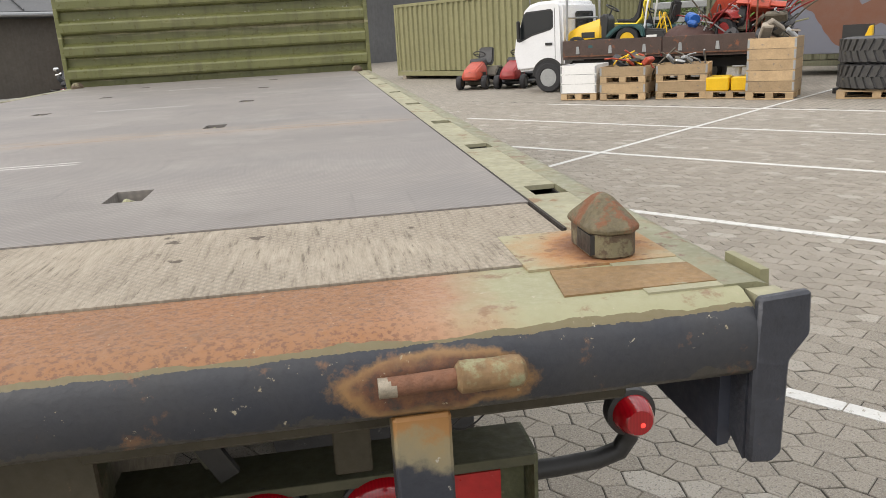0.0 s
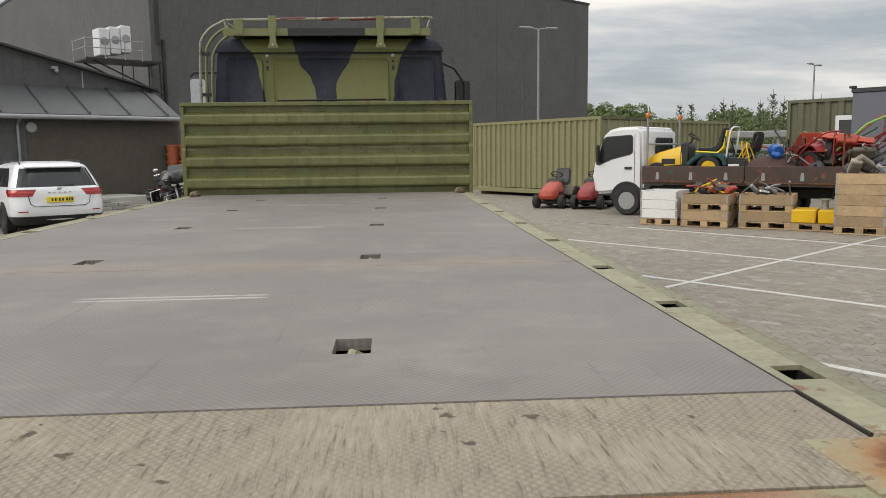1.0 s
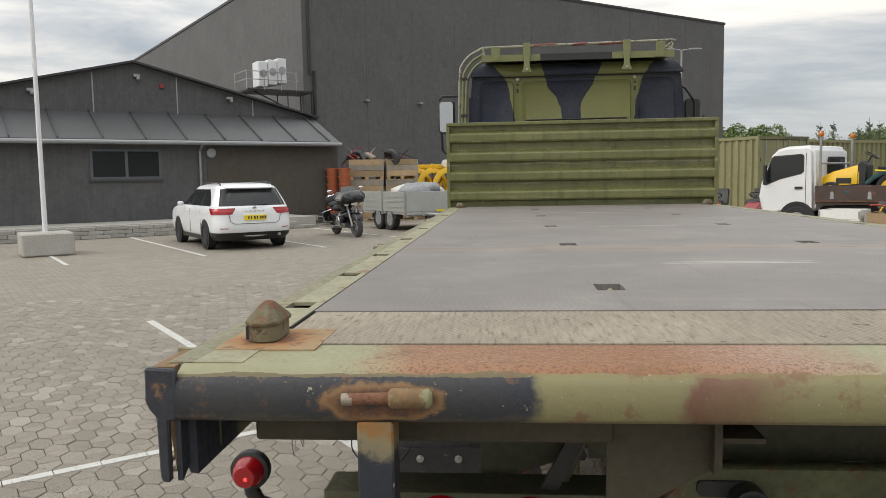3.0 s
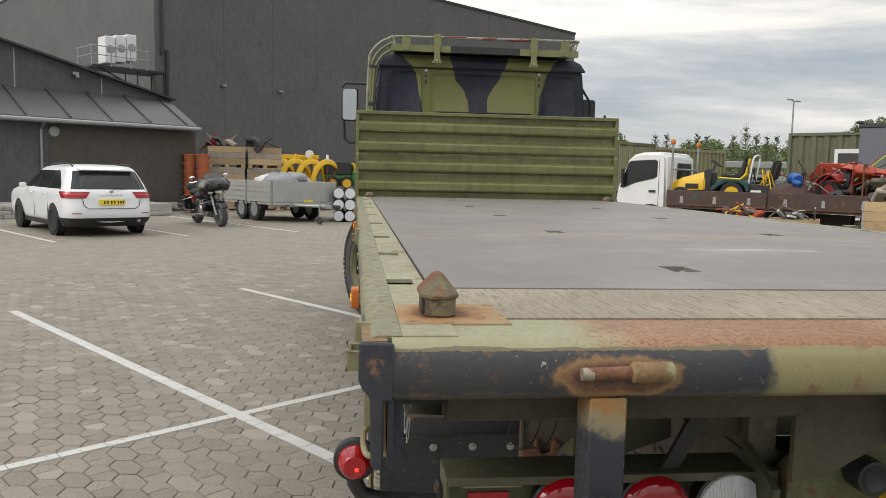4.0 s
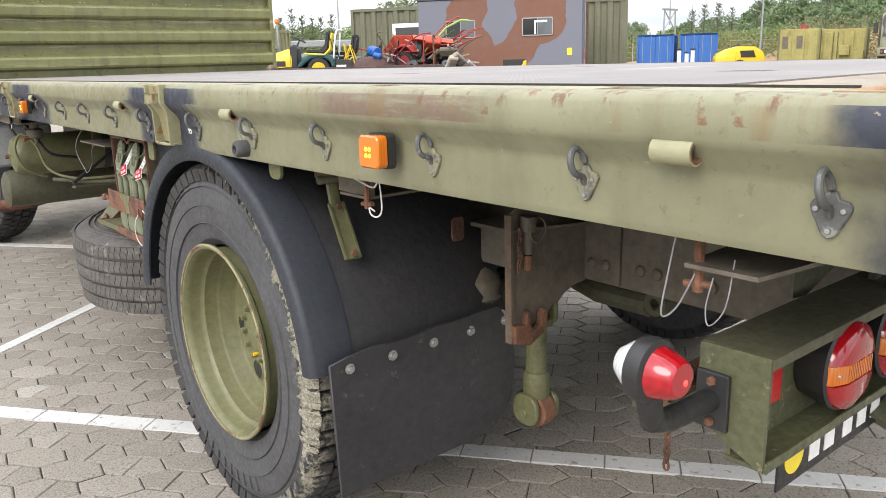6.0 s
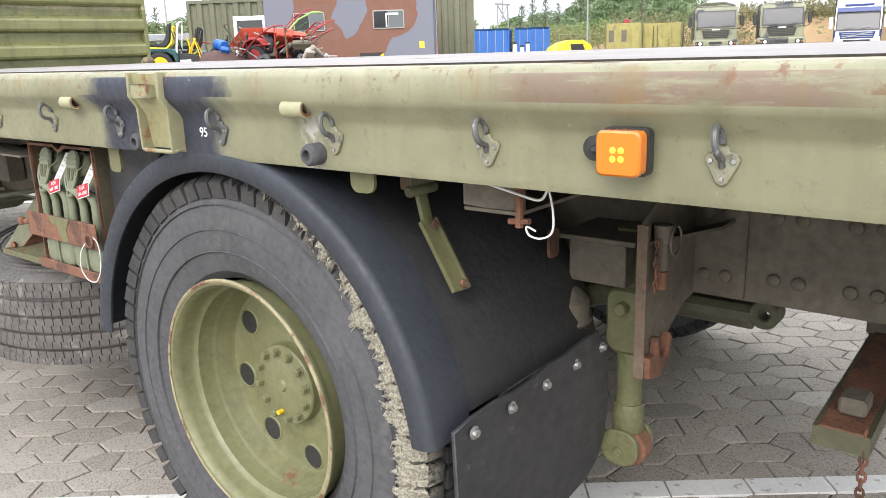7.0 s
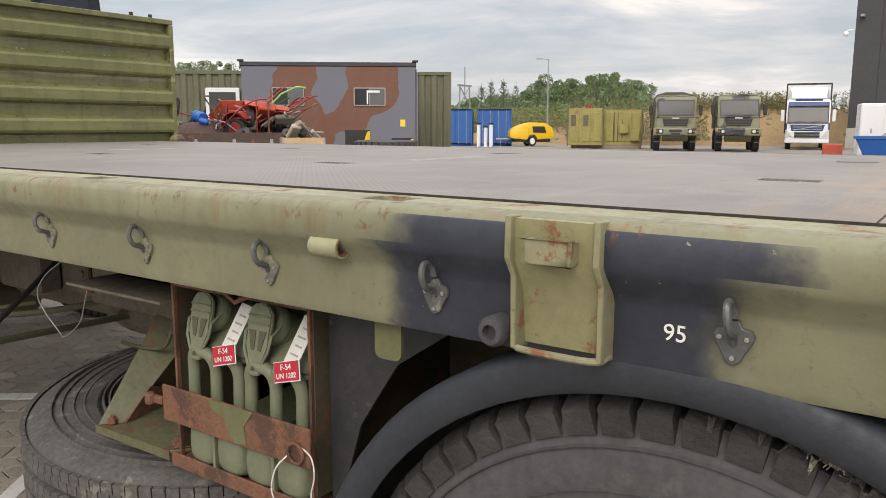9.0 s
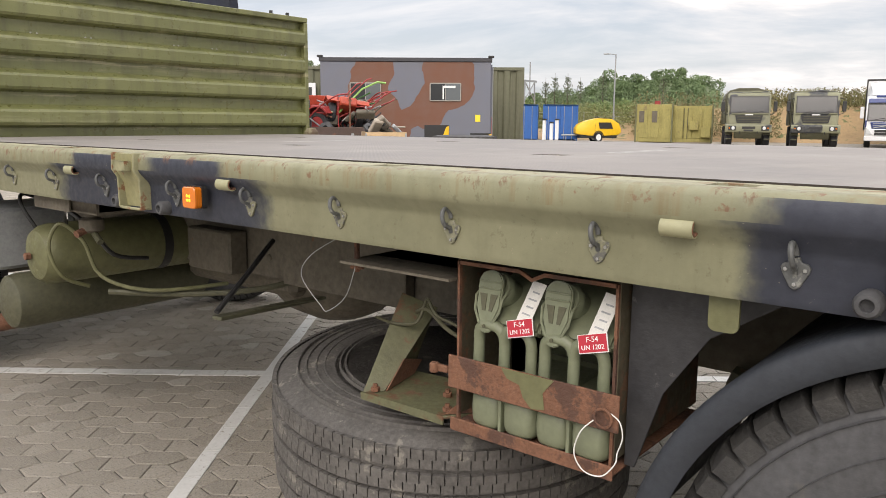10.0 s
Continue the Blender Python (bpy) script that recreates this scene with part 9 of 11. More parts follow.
# local y forwards (towards the cab), local x to its right; wheel nearest the yard at x = -0.85
cabp = [(0.88, 0.5), (0.98, 0.95), (0.93, 1.27), (0.66, 1.98), (0.5, 2.12), (0.25, 2.18), (-0.2, 2.19), (-0.34, 2.14), (-0.38, 2.02), (-0.42, 0.62)]
lc = part("cab", Shape().prism(cabp, "x", -0.9, 1.2), white_paint, lorry, "white tilt cab", bevel=0.07, seg=3, crease=50)
for sx in (-1, 1):
    part("side_window", Shape().prism([(0.84, 1.3), (0.64, 1.86), (0.57, 1.92), (-0.08, 1.96), (-0.12, 1.92), (-0.12, 1.58), (-0.06, 1.53), (0.42, 1.42), (0.78, 1.27)], "x", -0.895 if sx < 0 else 1.195, -0.912 if sx < 0 else 1.212), screen_glass, lc)
    part("window_seal", Shape().prism([(0.865, 1.26), (0.655, 1.9), (0.58, 1.955), (-0.09, 1.99), (-0.15, 1.94), (-0.15, 1.56), (-0.08, 1.5), (0.42, 1.38), (0.78, 1.23)], "x", -0.895 if sx < 0 else 1.195, -0.905 if sx < 0 else 1.205), black, lc)
    part("mirror", Shape().box(-1.08, -0.96, 0.72, 0.78, 1.3, 1.75) if sx < 0 else Shape().box(1.26, 1.38, 0.72, 0.78, 1.3, 1.75), black, lc, bevel=0.02)
    part("door_handle", Shape().box(-0.93, -0.89, -0.12, 0.06, 1.14, 1.2) if sx < 0 else Shape().box(1.19, 1.23, -0.12, 0.06, 1.14, 1.2), black, lc)
    part("door_line", Shape().box(-0.906, -0.898, -0.2, -0.19, 0.75, 2.0) if sx < 0 else Shape().box(1.198, 1.206, -0.2, -0.19, 0.75, 2.0), black, lc)
    out = -0.9 if sx < 0 else 1.2
    part("wheel_arch", Shape().prism(arc((0, 0.4), 0.44, 0, 180, 14) + arc((0, 0.4), 0.395, 180, 0, 14), "x", out - sx * 0.02, out + sx * 0.015), black, lc)
    # added black half disc over the cab side, shade of an uncut well
    part("wheel_well", Shape().prism([(-0.395, 0.38)] + arc((0, 0.4), 0.395, 180, 0, 14) + [(0.395, 0.38)], "x", out - sx * 0.01, out + sx * 0.006), black_tyre, lc)
    small_wheel(lorry, -0.83 if sx < 0 else 1.13, 0.0, 0.36, 0.2, grey_metal)
    small_wheel(lorry, sx * 0.72, -3.5, 0.36, 0.4, steel)
part("windscreen", Shape().prism([(0.94, 1.29), (0.67, 1.97), (0.685, 1.98), (0.96, 1.3)], "x", -0.76, 1.06), screen_glass, lc)
part("chassis", Shape().box(-0.4, -0.3, -4.6, 0.5, 0.5, 0.72).box(0.3, 0.4, -4.6, 0.5, 0.5, 0.72), black, lorry)
side_rust = mat("rusty_brown_drop_side", (0.07, 0.045, 0.036), 0.7, var=0.35, scale=4, wear=(0.2, 0.075, 0.035), wscale=5, wlow=0.6)
part("bed", Shape().box(-1.05, 1.05, -5.35, -0.48, 0.78, 0.9), side_rust, lorry)
part("rear_window", Shape().prism(rounded(-0.1, 0.85, 1.5, 1.88, 0.06), "y", -0.43, -0.395), screen_glass, lc, "rear window of the cab")
part("window_seal", Shape().prism(rounded(-0.14, 0.89, 1.46, 1.92, 0.08), "y", -0.424, -0.396), black, lc)
for sx in (-1, 1):
    for y0, y1 in ((-5.35, -2.93), (-2.91, -0.48)):
        p = part("drop_side", Shape().box(sx * 1.06 - 0.02, sx * 1.06 + 0.02, y0, y1, 0.86, 1.22), side_rust, lorry, "rusty brown drop side", bevel=0.008)
        part("side_trim", Shape().box(sx * 1.085 - 0.006, sx * 1.085 + 0.006, y0 + 0.02, y1 - 0.02, 0.84, 0.87), rust, p)
        for y in (y0 + 0.4, (y0 + y1) / 2, y1 - 0.4):
            part("hinge", Shape().prism([(y - 0.05, 0.9), (y + 0.05, 0.9), (y + 0.03, 1.08), (y - 0.03, 1.08)], "x", sx * 1.082, sx * 1.1), grey_metal, p, bevel=0.01)
part("head_rack", Shape().tube([(-0.9, -0.52, 0.9), (-0.9, -0.52, 1.75), (0.9, -0.52, 1.75), (0.9, -0.52, 0.9)], 0.03, 8), grey_metal, lorry)
for sx in (-1, 1):
    bp = part("beacon_post", Shape().rod((sx * 0.98, -0.56, 1.2), (sx * 0.98, -0.56, 2.38), 0.03, 8), grey_metal, lorry)
    part("beacon", Shape().lathe([(0.05, 0), (0.06, 0.02), (0.06, 0.09), (0.04, 0.125), (0, 0.13)], pose(sx * 0.98, -0.56, 2.38), 16), amber, bp, "amber beacon")
part("tail_frame", Shape().rod((-1.0, -4.9, 1.2), (-1.0, -4.9, 1.9), 0.02, 6).rod((-0.5, -4.9, 1.2), (-0.5, -4.9, 1.9), 0.02, 6).rod((-1.0, -4.9, 1.9), (-0.5, -4.9, 1.9), 0.02, 6), rust, lorry)

BED = LORRY @ pose(0.85, 0, 0.9, 0, 0, 0)


def ride_on(at, hood, deck_col, label, seat_shell=None):
    """A small lawn tractor: sloping hood with side vents, dash, wheel, sculpted rear fender and high-backed seat."""
    t = thing("ride_on_mower", label, "lawn mower", at, "garden machines")
    hs = [(0.98, 0.3, 0.42, 0.17), (0.92, 0.26, 0.5, 0.24), (0.7, 0.26, 0.6, 0.27), (0.4, 0.28, 0.68, 0.28), (0.16, 0.3, 0.75, 0.27)]
    h = part("hood", loft([[(-w, y, z0), (w, y, z0), (w, y, z0 + (z1 - z0) * 0.6), (w * 0.7, y, z1), (-w * 0.7, y, z1), (-w, y, z0 + (z1 - z0) * 0.6)] for y, z0, z1, w in hs]), hood, t, "engine hood", bevel=0.03, seg=2, crease=50)
    for sx in (-1, 1):
        part("vent", Shape().box(sx * 0.27, sx * 0.285, 0.3, 0.6, 0.34, 0.46), black, h)
    part("dash", Shape().prism([(0.18, 0.3), (0.2, 0.78), (0.08, 0.84), (0.0, 0.72), (0.02, 0.3)], "x", -0.24, 0.24), black, t, bevel=0.03)
    part("chassis", Shape().box(-0.25, 0.25, -0.65, 0.6, 0.22, 0.32), black, t)
    f = [(-0.86, 0.3), (-0.84, 0.5), (-0.72, 0.58), (-0.3, 0.58), (-0.12, 0.48), (0.02, 0.34), (-0.06, 0.3), (-0.2, 0.42), (-0.36, 0.52), (-0.62, 0.52), (-0.76, 0.42), (-0.78, 0.3)]
    part("rear_fender", Shape().prism(f, "x", -0.47, 0.47), deck_col, t, bevel=0.025, seg=2)
    seat = part("seat", Shape().prism([(-0.16, 0.62), (-0.14, 0.7), (-0.5, 0.68), (-0.6, 0.78), (-0.68, 1.12), (-0.76, 1.1), (-0.7, 0.7), (-0.6, 0.6)], "x", -0.22, 0.22), black, t, bevel=0.035, seg=2)
    if seat_shell:
        part("seat_shell", Shape().prism([(-0.14, 0.59), (-0.12, 0.63), (-0.6, 0.6), (-0.71, 0.72), (-0.77, 1.06), (-0.8, 1.05), (-0.74, 0.68), (-0.62, 0.56)], "x", -0.235, 0.235), seat_shell, seat, bevel=0.015)
    part("steering_wheel", Shape().tube([(0.17 * math.cos(a), -0.02 + 0.13 * math.sin(a), 0.94 + 0.08 * math.sin(a)) for a in [0.5236 * i for i in range(13)]], 0.016, 6, False).rod((0, 0.1, 0.7), (0, -0.02, 0.94), 0.018, 6).rod((-0.16, -0.02, 0.94), (0.16, -0.02, 0.94), 0.012, 6), black, t)
    part("cutting_deck", Shape().prism(rounded(-0.52, 0.52, -0.15, 0.45, 0.12), "z", 0.1, 0.21), deck_col, t, bevel=0.03)
    for sx in (-1, 1):
        small_wheel(t, sx * 0.37, 0.68, 0.19, 0.15, yellow if seat_shell else deck_col)
        small_wheel(t, sx * 0.37, -0.48, 0.26, 0.21, yellow if seat_shell else deck_col)


def tiller(at, col, label):
    t = thing("walking_tractor", label, "garden tiller", at, "garden machines")
    part("hood", loft([[(-0.2, 0.5, 0.35), (0.2, 0.5, 0.35), (0.2, 0.5, 0.55), (-0.2, 0.5, 0.55)], [(-0.24, -0.1, 0.32), (0.24, -0.1, 0.32), (0.22, -0.1, 0.75), (-0.22, -0.1, 0.75)]]), col, t, bevel=0.03)
    part("engine", Shape().box(-0.2, 0.2, -0.45, -0.1, 0.3, 0.6).lathe([(0.14, -0.25), (0.14, 0.25)], pose(0, -0.3, 0.42, 0, 90, 0), 14), frame_brown, t, bevel=0.03)
    for sx in (-1, 1):
        small_wheel(t, sx * 0.33, 0.1, 0.26, 0.16, col)
        part("handle", Shape().tube([(sx * 0.1, -0.4, 0.5), (sx * 0.18, -0.9, 0.75), (sx * 0.26, -1.35, 0.95), (sx * 0.26, -1.5, 0.95)], 0.017, 6), col, t)
    part("guard", Shape().prism(arc((0.15, 0.3), 0.35, 20, 160, 10) + arc((0.15, 0.3), 0.32, 160, 20, 10), "x", -0.5, 0.5), col, t)


ride_on(BED @ pose(-0.5, -1.5, 0.0, 0, 0, 4) @ Matrix.Scale(1.08, 4), yellow, teal_paint, "yellow ride-on mower with dark green fenders loaded on the lorry", yellow_flat)
ride_on(BED @ pose(0.35, -2.1, 0, 0, 0, -8), teal_paint, teal_paint, "dark green ride-on mower loaded on the lorry")
bag = thing("grass_box", "black grass collector behind the mower on the lorry", "grass box", BED @ pose(-0.5, -2.5, 0.12))
part("bin", Shape().prism([(0.1, 0.0), (0.16, 0.34), (0.08, 0.4), (-0.36, 0.36), (-0.46, 0.2), (-0.4, 0.0)], "x", -0.36, 0.36), black, bag, bevel=0.04, seg=2)
part("mark_bar", Shape().box(-0.372, -0.36, -0.22, 0.02, 0.2, 0.25), white_mark, bag)
part("carry_bar", Shape().tube(flow([(-0.3, 0.1, 0.36), (-0.3, 0.02, 0.95), (-0.2, -0.02, 1.08), (0.2, -0.02, 1.08), (0.3, 0.02, 0.95), (0.3, 0.1, 0.36)]), 0.022, 8), white_paint, bag, "pale tube hoop")
heap("garden_machines", "jumbled red and yellow garden machine parts on the lorry bed", "machine parts", BED @ pose(0.1, -2.9, 0.0), 26, (0.8, 0.6), 0.5, [orange_paint, red_paint, frame_brown, yellow, black, blue_paint], 11, 0.2)
part_tarp = Shape().ball((0, 0, 0.12), 0.46, 0.72, 0.42, 28, 16).mesh("tarpaulin")
for v in part_tarp.vertices:
    v.co.z = max(0.0, v.co.z) + 0.05 * noise.noise(v.co * 5) + 0.03 * noise.noise(v.co * 14)
solo("tarpaulin", part_tarp, mat("brown_tarpaulin", (0.062, 0.028, 0.022), 0.7, var=0.3, bump=0.4, bscale=20), "crumpled rust-brown tarpaulin over machines on the lorry", "tarpaulin", BED @ pose(-0.52, -3.3, 0.0))
drum = thing("plastic_drum", "bright blue plastic drum lying on the covered machines", "drum", BED @ pose(-0.3, -3.35, 0.66, 0, 80, 35))
part("shell", Shape().lathe([(0.0, -0.17), (0.12, -0.17), (0.135, -0.15), (0.138, -0.06), (0.132, -0.05), (0.132, 0.05), (0.138, 0.06), (0.135, 0.15), (0.12, 0.17), (0.0, 0.17)], None, 28), blue_paint, drum)
part("bung", Shape().lathe([(0.025, 0.17), (0.025, 0.185), (0.0, 0.185)], Matrix.Translation((0.06, 0, 0)), 12), white_paint, drum)
tiller(BED @ pose(-0.3, -4.3, 0.12, 12, 0, 150), red_paint, "red two-wheel walking tractor tipped on the lorry")
tiller(BED @ pose(0.3, -4.4, 0.2, -14, 10, 30), red_paint, "red garden tiller with bent handles on the lorry")
tiller(BED @ pose(-0.4, -4.75, 0.3, 25, -8, 100), orange_paint, "orange-red garden tiller lying on the heap")
tiller(BED @ pose(0.45, -4.7, 0.05, -8, 0, 15), red_paint, "red garden tiller with its handles over the lorry's tail")
hop = thing("spreader_hopper", "faded orange-red spreader hopper on the heap", "spreader", BED @ pose(0.1, -4.05, 0.5, 0, 24, 30))
part("hopper", loft([[(-0.15, -0.15, 0), (0.15, -0.15, 0), (0.15, 0.15, 0), (-0.15, 0.15, 0)], [(-0.42, -0.35, 0.42), (0.42, -0.35, 0.42), (0.42, 0.35, 0.42), (-0.42, 0.35, 0.42)]]), orange_paint, hop, bevel=0.01)
heap("machine_heap", "heap of engines, wheels and bars on the lorry's tail", "machine parts", BED @ pose(0.0, -4.6, 0.1), 58, (0.9, 0.8), 0.7, [red_paint, frame_brown, black, grey_metal, red_paint, pale, rust], 21, 0.17)
bars = bpy.data.objects["machine_heap"]
for k in range(22):
    r = random.Random(300 + k)
    a = Vector((r.uniform(-0.8, 0.8), r.uniform(-0.8, 0.8), 0.35))
    b = a + Vector((r.uniform(-0.6, 0.6), r.uniform(-1.2, 0.3), r.uniform(0.2, 0.65)))
    c = b + Vector((r.uniform(-0.25, 0.25), r.uniform(-0.35, 0.1), r.uniform(-0.02, 0.1)))
    part("handlebar", Shape().tube(flow([a, (a + b) / 2 + Vector((0, 0, 0.06)), b, c]), 0.017, 7), (red_paint, red_paint, green_paint, frame_brown, grey_metal)[k % 5], bars, "bent tiller handlebar")
cultivator = thing("cultivator", "garden cultivator with light green steering handles on the heap", "cultivator", BED, "garden machines")
lime = mat("light_green_paint", (0.25, 0.45, 0.12), 0.5)
part("body", Shape().box(-0.62, -0.32, -4.65, -4.35, 0.35, 0.6), frame_brown, cultivator, bevel=0.04)
for x in (-0.5, -0.38):
    part("handle", Shape().tube([(x, -4.5, 0.5), (x + 0.05, -5.2, 1.2), (x + 0.08, -5.55, 1.36), (x + 0.08, -5.75, 1.34)], 0.022, 6), lime, cultivator)
random.seed(77)
for k, (dx, dy, col, label) in enumerate(((-0.3, -2.75, yellow, "tangle of bent yellow machine frames on the lorry"), (0.0, -3.7, frame_brown, "brown bent handle frames of old garden machines"), (-0.35, -4.3, red_paint, "red bent handle frames on the heap"), (0.1, -4.8, grey_metal, "bare steel tube frames at the lorry's tail"))):
    # made-up tangle of bent tube hoops as loose frames, no whole cultivator
    fr = thing("old_cultivator", label, "cultivator", BED @ pose(dx, dy, 0.05), "garden machines")
    for i in range(7):
        x, y, h = random.uniform(-0.3, 0.3), random.uniform(-0.35, 0.35), random.uniform(0.45, 1.0)
        w, lean = random.uniform(0.1, 0.28), random.uniform(-0.4, 0.4)
        part("hoop", Shape().tube(flow([(x - w, y, 0.0), (x - w, y + lean * 0.4, h * 0.6), (x - w * 0.5, y + lean, h), (x + w * 0.5, y + lean, h), (x + w, y + lean * 0.4, h * 0.6), (x + w, y, 0.02)], 3), 0.014, 6), col if i % 3 else black, fr)
ride_on(pose(5.35, 21.6, 0, 0, 0, 150), orange_paint, frame_brown, "orange ride-on mower parked by the container")
ride_on(pose(6.3, 21.0, 0, 0, 0, 150), red_paint, black, "worn red ride-on mower standing on a pallet")

# ---- shipping containers ----


def container(name, label, at, L, material, doors=False, h=2.6, w=2.44, pitch=0.28):
    """Corrugated box along local x, from its corner at the origin; doors on the x = L end or the y = 0 side."""
    c = thing(name, label, "container", at, "shipping containers")
    s = Shape()
    n = int(L / pitch)
    pts = []
    for i in range(n):
        x = 0.08 + (L - 0.16) * i / n
        p = (L - 0.16) / n
        pts += [(x, 0.02), (x + p * 0.38, 0.02), (x + p * 0.5, 0.08), (x + p * 0.88, 0.08)]
    pts += [(L - 0.08, 0.02)]
    s.prism(pts + [(L - 0.08, w - 0.05), (0.08, w - 0.05)], "z", 0.18, h - 0.1)
    part("corrugated_wall", s, material, c, crease=20)
    f = Shape()
    for z in (0.0, h - 0.1):
        f.box(0, L, 0, 0.08, z, z + 0.1 + (0.06 if z == 0 else 0)).box(0, L, w - 0.08, w, z, z + 0.1).box(0, 0.08, 0.08, w - 0.08, z, z + 0.1).box(L - 0.08, L, 0.08, w - 0.08, z, z + 0.1)
    for x in (0, L - 0.1):
        for y in (0, w - 0.1):
            f.box(x, x + 0.1, y, y + 0.1, 0.1, h - 0.1)
    part("frame", f, material, c)
    part("roof", Shape().box(0.05, L - 0.05, 0.05, w - 0.05, h - 0.06, h - 0.02), material, c)
    if doors:
        for y in (0.12, w / 2 + 0.01):
            d = part("door", Shape().box(L - 0.09, L - 0.03, y, y + w / 2 - 0.13, 0.2, h - 0.12), material, c, bevel=0.01)
            for yy in (y + 0.25, y + 0.8):
                part("lock_rod", Shape().rod((L - 0.01, yy, 0.15), (L - 0.01, yy, h - 0.1), 0.02, 8), grey_metal, d)
            for z in (0.6, 1.8):
                part("hinge", Shape().box(L - 0.03, L + 0.01, y + 0.02, y + 0.1, z, z + 0.1), material, d)
    return c


cont_olive = mat("container_olive_paint", (0.25, 0.24, 0.125), 0.6, var=0.15, scale=1, wear=(0.16, 0.1, 0.06), wscale=3, wlow=0.7, streak=0.25)
container("shipping_container", "faded olive green corrugated shipping container on sleepers", Matrix.Translation((3.75, 29.6, 0.12)) @ pose(0, 0, 0, 0, 0, -57.5), 6.6, cont_olive, True)
for x in (0.3, 6.0):
    part("sleeper", Shape().box(x, x + 0.2, 0, 2.3, -0.14, 0.02), wood_grey, bpy.data.objects["shipping_container"])
container("shipping_container", "second faded olive shipping container behind the lorry", Matrix.Translation((9.0, 26.5, 0.1)) @ pose(0, 0, 0, 0, 0, 32), 6.06, cont_olive)

# ---- camouflaged cabin and olive shelters ----


def hut_paint():
    m, nt, bsdf, vec = start("cabin_camouflage_paint")
    sep = wire(nt, "SeparateXYZ", [("Vector", vec)])
    wob = calc(nt, "MULTIPLY", calc(nt, "SUBTRACT", noise_at(nt, vec, 1.6, 2), 0.5), 0.3)
    near = None
    for ax, az, bx, bz, r in ((3.25, 2.75, 3.45, 2.15, 0.56), (3.4, 2.2, 2.7, 1.15, 0.5), (2.7, 1.2, 1.75, 1.75, 0.32), (1.2, 2.75, 1.15, 2.35, 0.68), (1.4, 2.2, 1.75, 1.6, 0.48)):
        length = math.hypot(bx - ax, bz - az)
        ux, uz = (bx - ax) / length, (bz - az) / length
        dx, dz = calc(nt, "SUBTRACT", sep.outputs["X"], ax), calc(nt, "SUBTRACT", sep.outputs["Z"], az)
        along = calc(nt, "ADD", calc(nt, "MULTIPLY", dx, ux), calc(nt, "MULTIPLY", dz, uz))
        along = calc(nt, "MINIMUM", calc(nt, "MAXIMUM", along, 0.0), length)
        ex, ez = calc(nt, "SUBTRACT", dx, calc(nt, "MULTIPLY", along, ux)), calc(nt, "SUBTRACT", dz, calc(nt, "MULTIPLY", along, uz))
        d = calc(nt, "SUBTRACT", calc(nt, "SQRT", calc(nt, "ADD", calc(nt, "MULTIPLY", ex, ex), calc(nt, "MULTIPLY", ez, ez))), r)
        near = d if near is None else calc(nt, "MINIMUM", near, d)
    k = calc(nt, "GREATER_THAN", calc(nt, "ADD", near, wob), 0.0)
    c = blend(nt, k, (0.155, 0.064, 0.036), (0.14, 0.148, 0.18))
    c = blend(nt, ramp(nt, noise_at(nt, vec, 3, 6), [(0.4, 0.0), (0.8, 0.25)]), c, (0.16, 0.14, 0.13))
    finish(nt, bsdf, vec, c, 0.6, 0, 0.1, 40)
    return m


HUT = Matrix.Translation((15.23, 14.76, 0)) @ pose(0, 0, 0, 0, 0, 128.3)
hut = thing("camouflage_cabin", "wheeled site cabin in blue-grey and brown camouflage with two windows", "cabin", HUT)
hp_mat = hut_paint()
HL, HH = 4.75, 3.13
part("wall", Shape().box(0.0, HL, -2.4, 0.0, 0.55, HH - 0.14), hp_mat, hut, bevel=0.01)
part("roof", Shape().box(-0.03, HL + 0.03, -2.43, 0.03, HH - 0.138, HH - 0.03), mat("dark_cabin_roof", (0.05, 0.05, 0.055), 0.7), hut, bevel=0.01)
for x in (0.0, HL):
    part("corner_fitting", Shape().box(x - 0.08, x + 0.08, -0.06, 0.05, HH - 0.029, HH + 0.03), black, hut, bevel=0.01)
for x0 in (0.82, 3.05):
    wv = part("window", Shape().prism(rounded(x0, x0 + 0.88, 1.92, 2.42, 0.04), "y", -0.02, 0.03), mat("cabin_window_frame", (0.3, 0.29, 0.26), 0.5) if x0 < 1 else bpy.data.materials["cabin_window_frame"], hut, "window in an olive frame")
    part("pane", Shape().box(x0 + 0.03, x0 + 0.43, 0.031, 0.036, 1.95, 2.39), glass_grey, wv)
    part("pane", Shape().box(x0 + 0.45, x0 + 0.85, 0.031, 0.036, 1.95, 2.39), screen_glass, wv)
# white strips laid over the panes, a painted reflection
part("window_inner", Shape().box(0.98, 1.34, 0.037, 0.045, 2.28, 2.34).box(1.3, 1.34, 0.037, 0.045, 1.97, 2.28), white_mark, hut)
part("sign", Shape().box(0.28, 0.42, 0.001, 0.012, 1.36, 1.55), yellow_flat, hut, "yellow sign plate")
part("end_door", Shape().box(-0.04, -0.002, -2.3, -0.1, 0.65, HH - 0.2), hp_mat, hut)
for y in (-0.35, -1.2, -2.0):
    part("lock_rod", Shape().rod((-0.06, y, 0.7), (-0.06, y, HH - 0.25), 0.025, 8), rust if y < -1 else grey_metal, hut)
part("hazard_plate", Shape().box(-0.05, -0.042, -0.5, -0.1, 0.7, 1.5), orange_paint, hut)
for x in (1.2, 2.3):
    for y in (-0.3, -2.1):
        part("cabin_wheel", Shape().lathe([(0.18, -0.12), (0.4, -0.12), (0.42, 0), (0.4, 0.12), (0.18, 0.12)], pose(x, y, 0.42, 90, 0, 0), 20, True), rubber, hut)
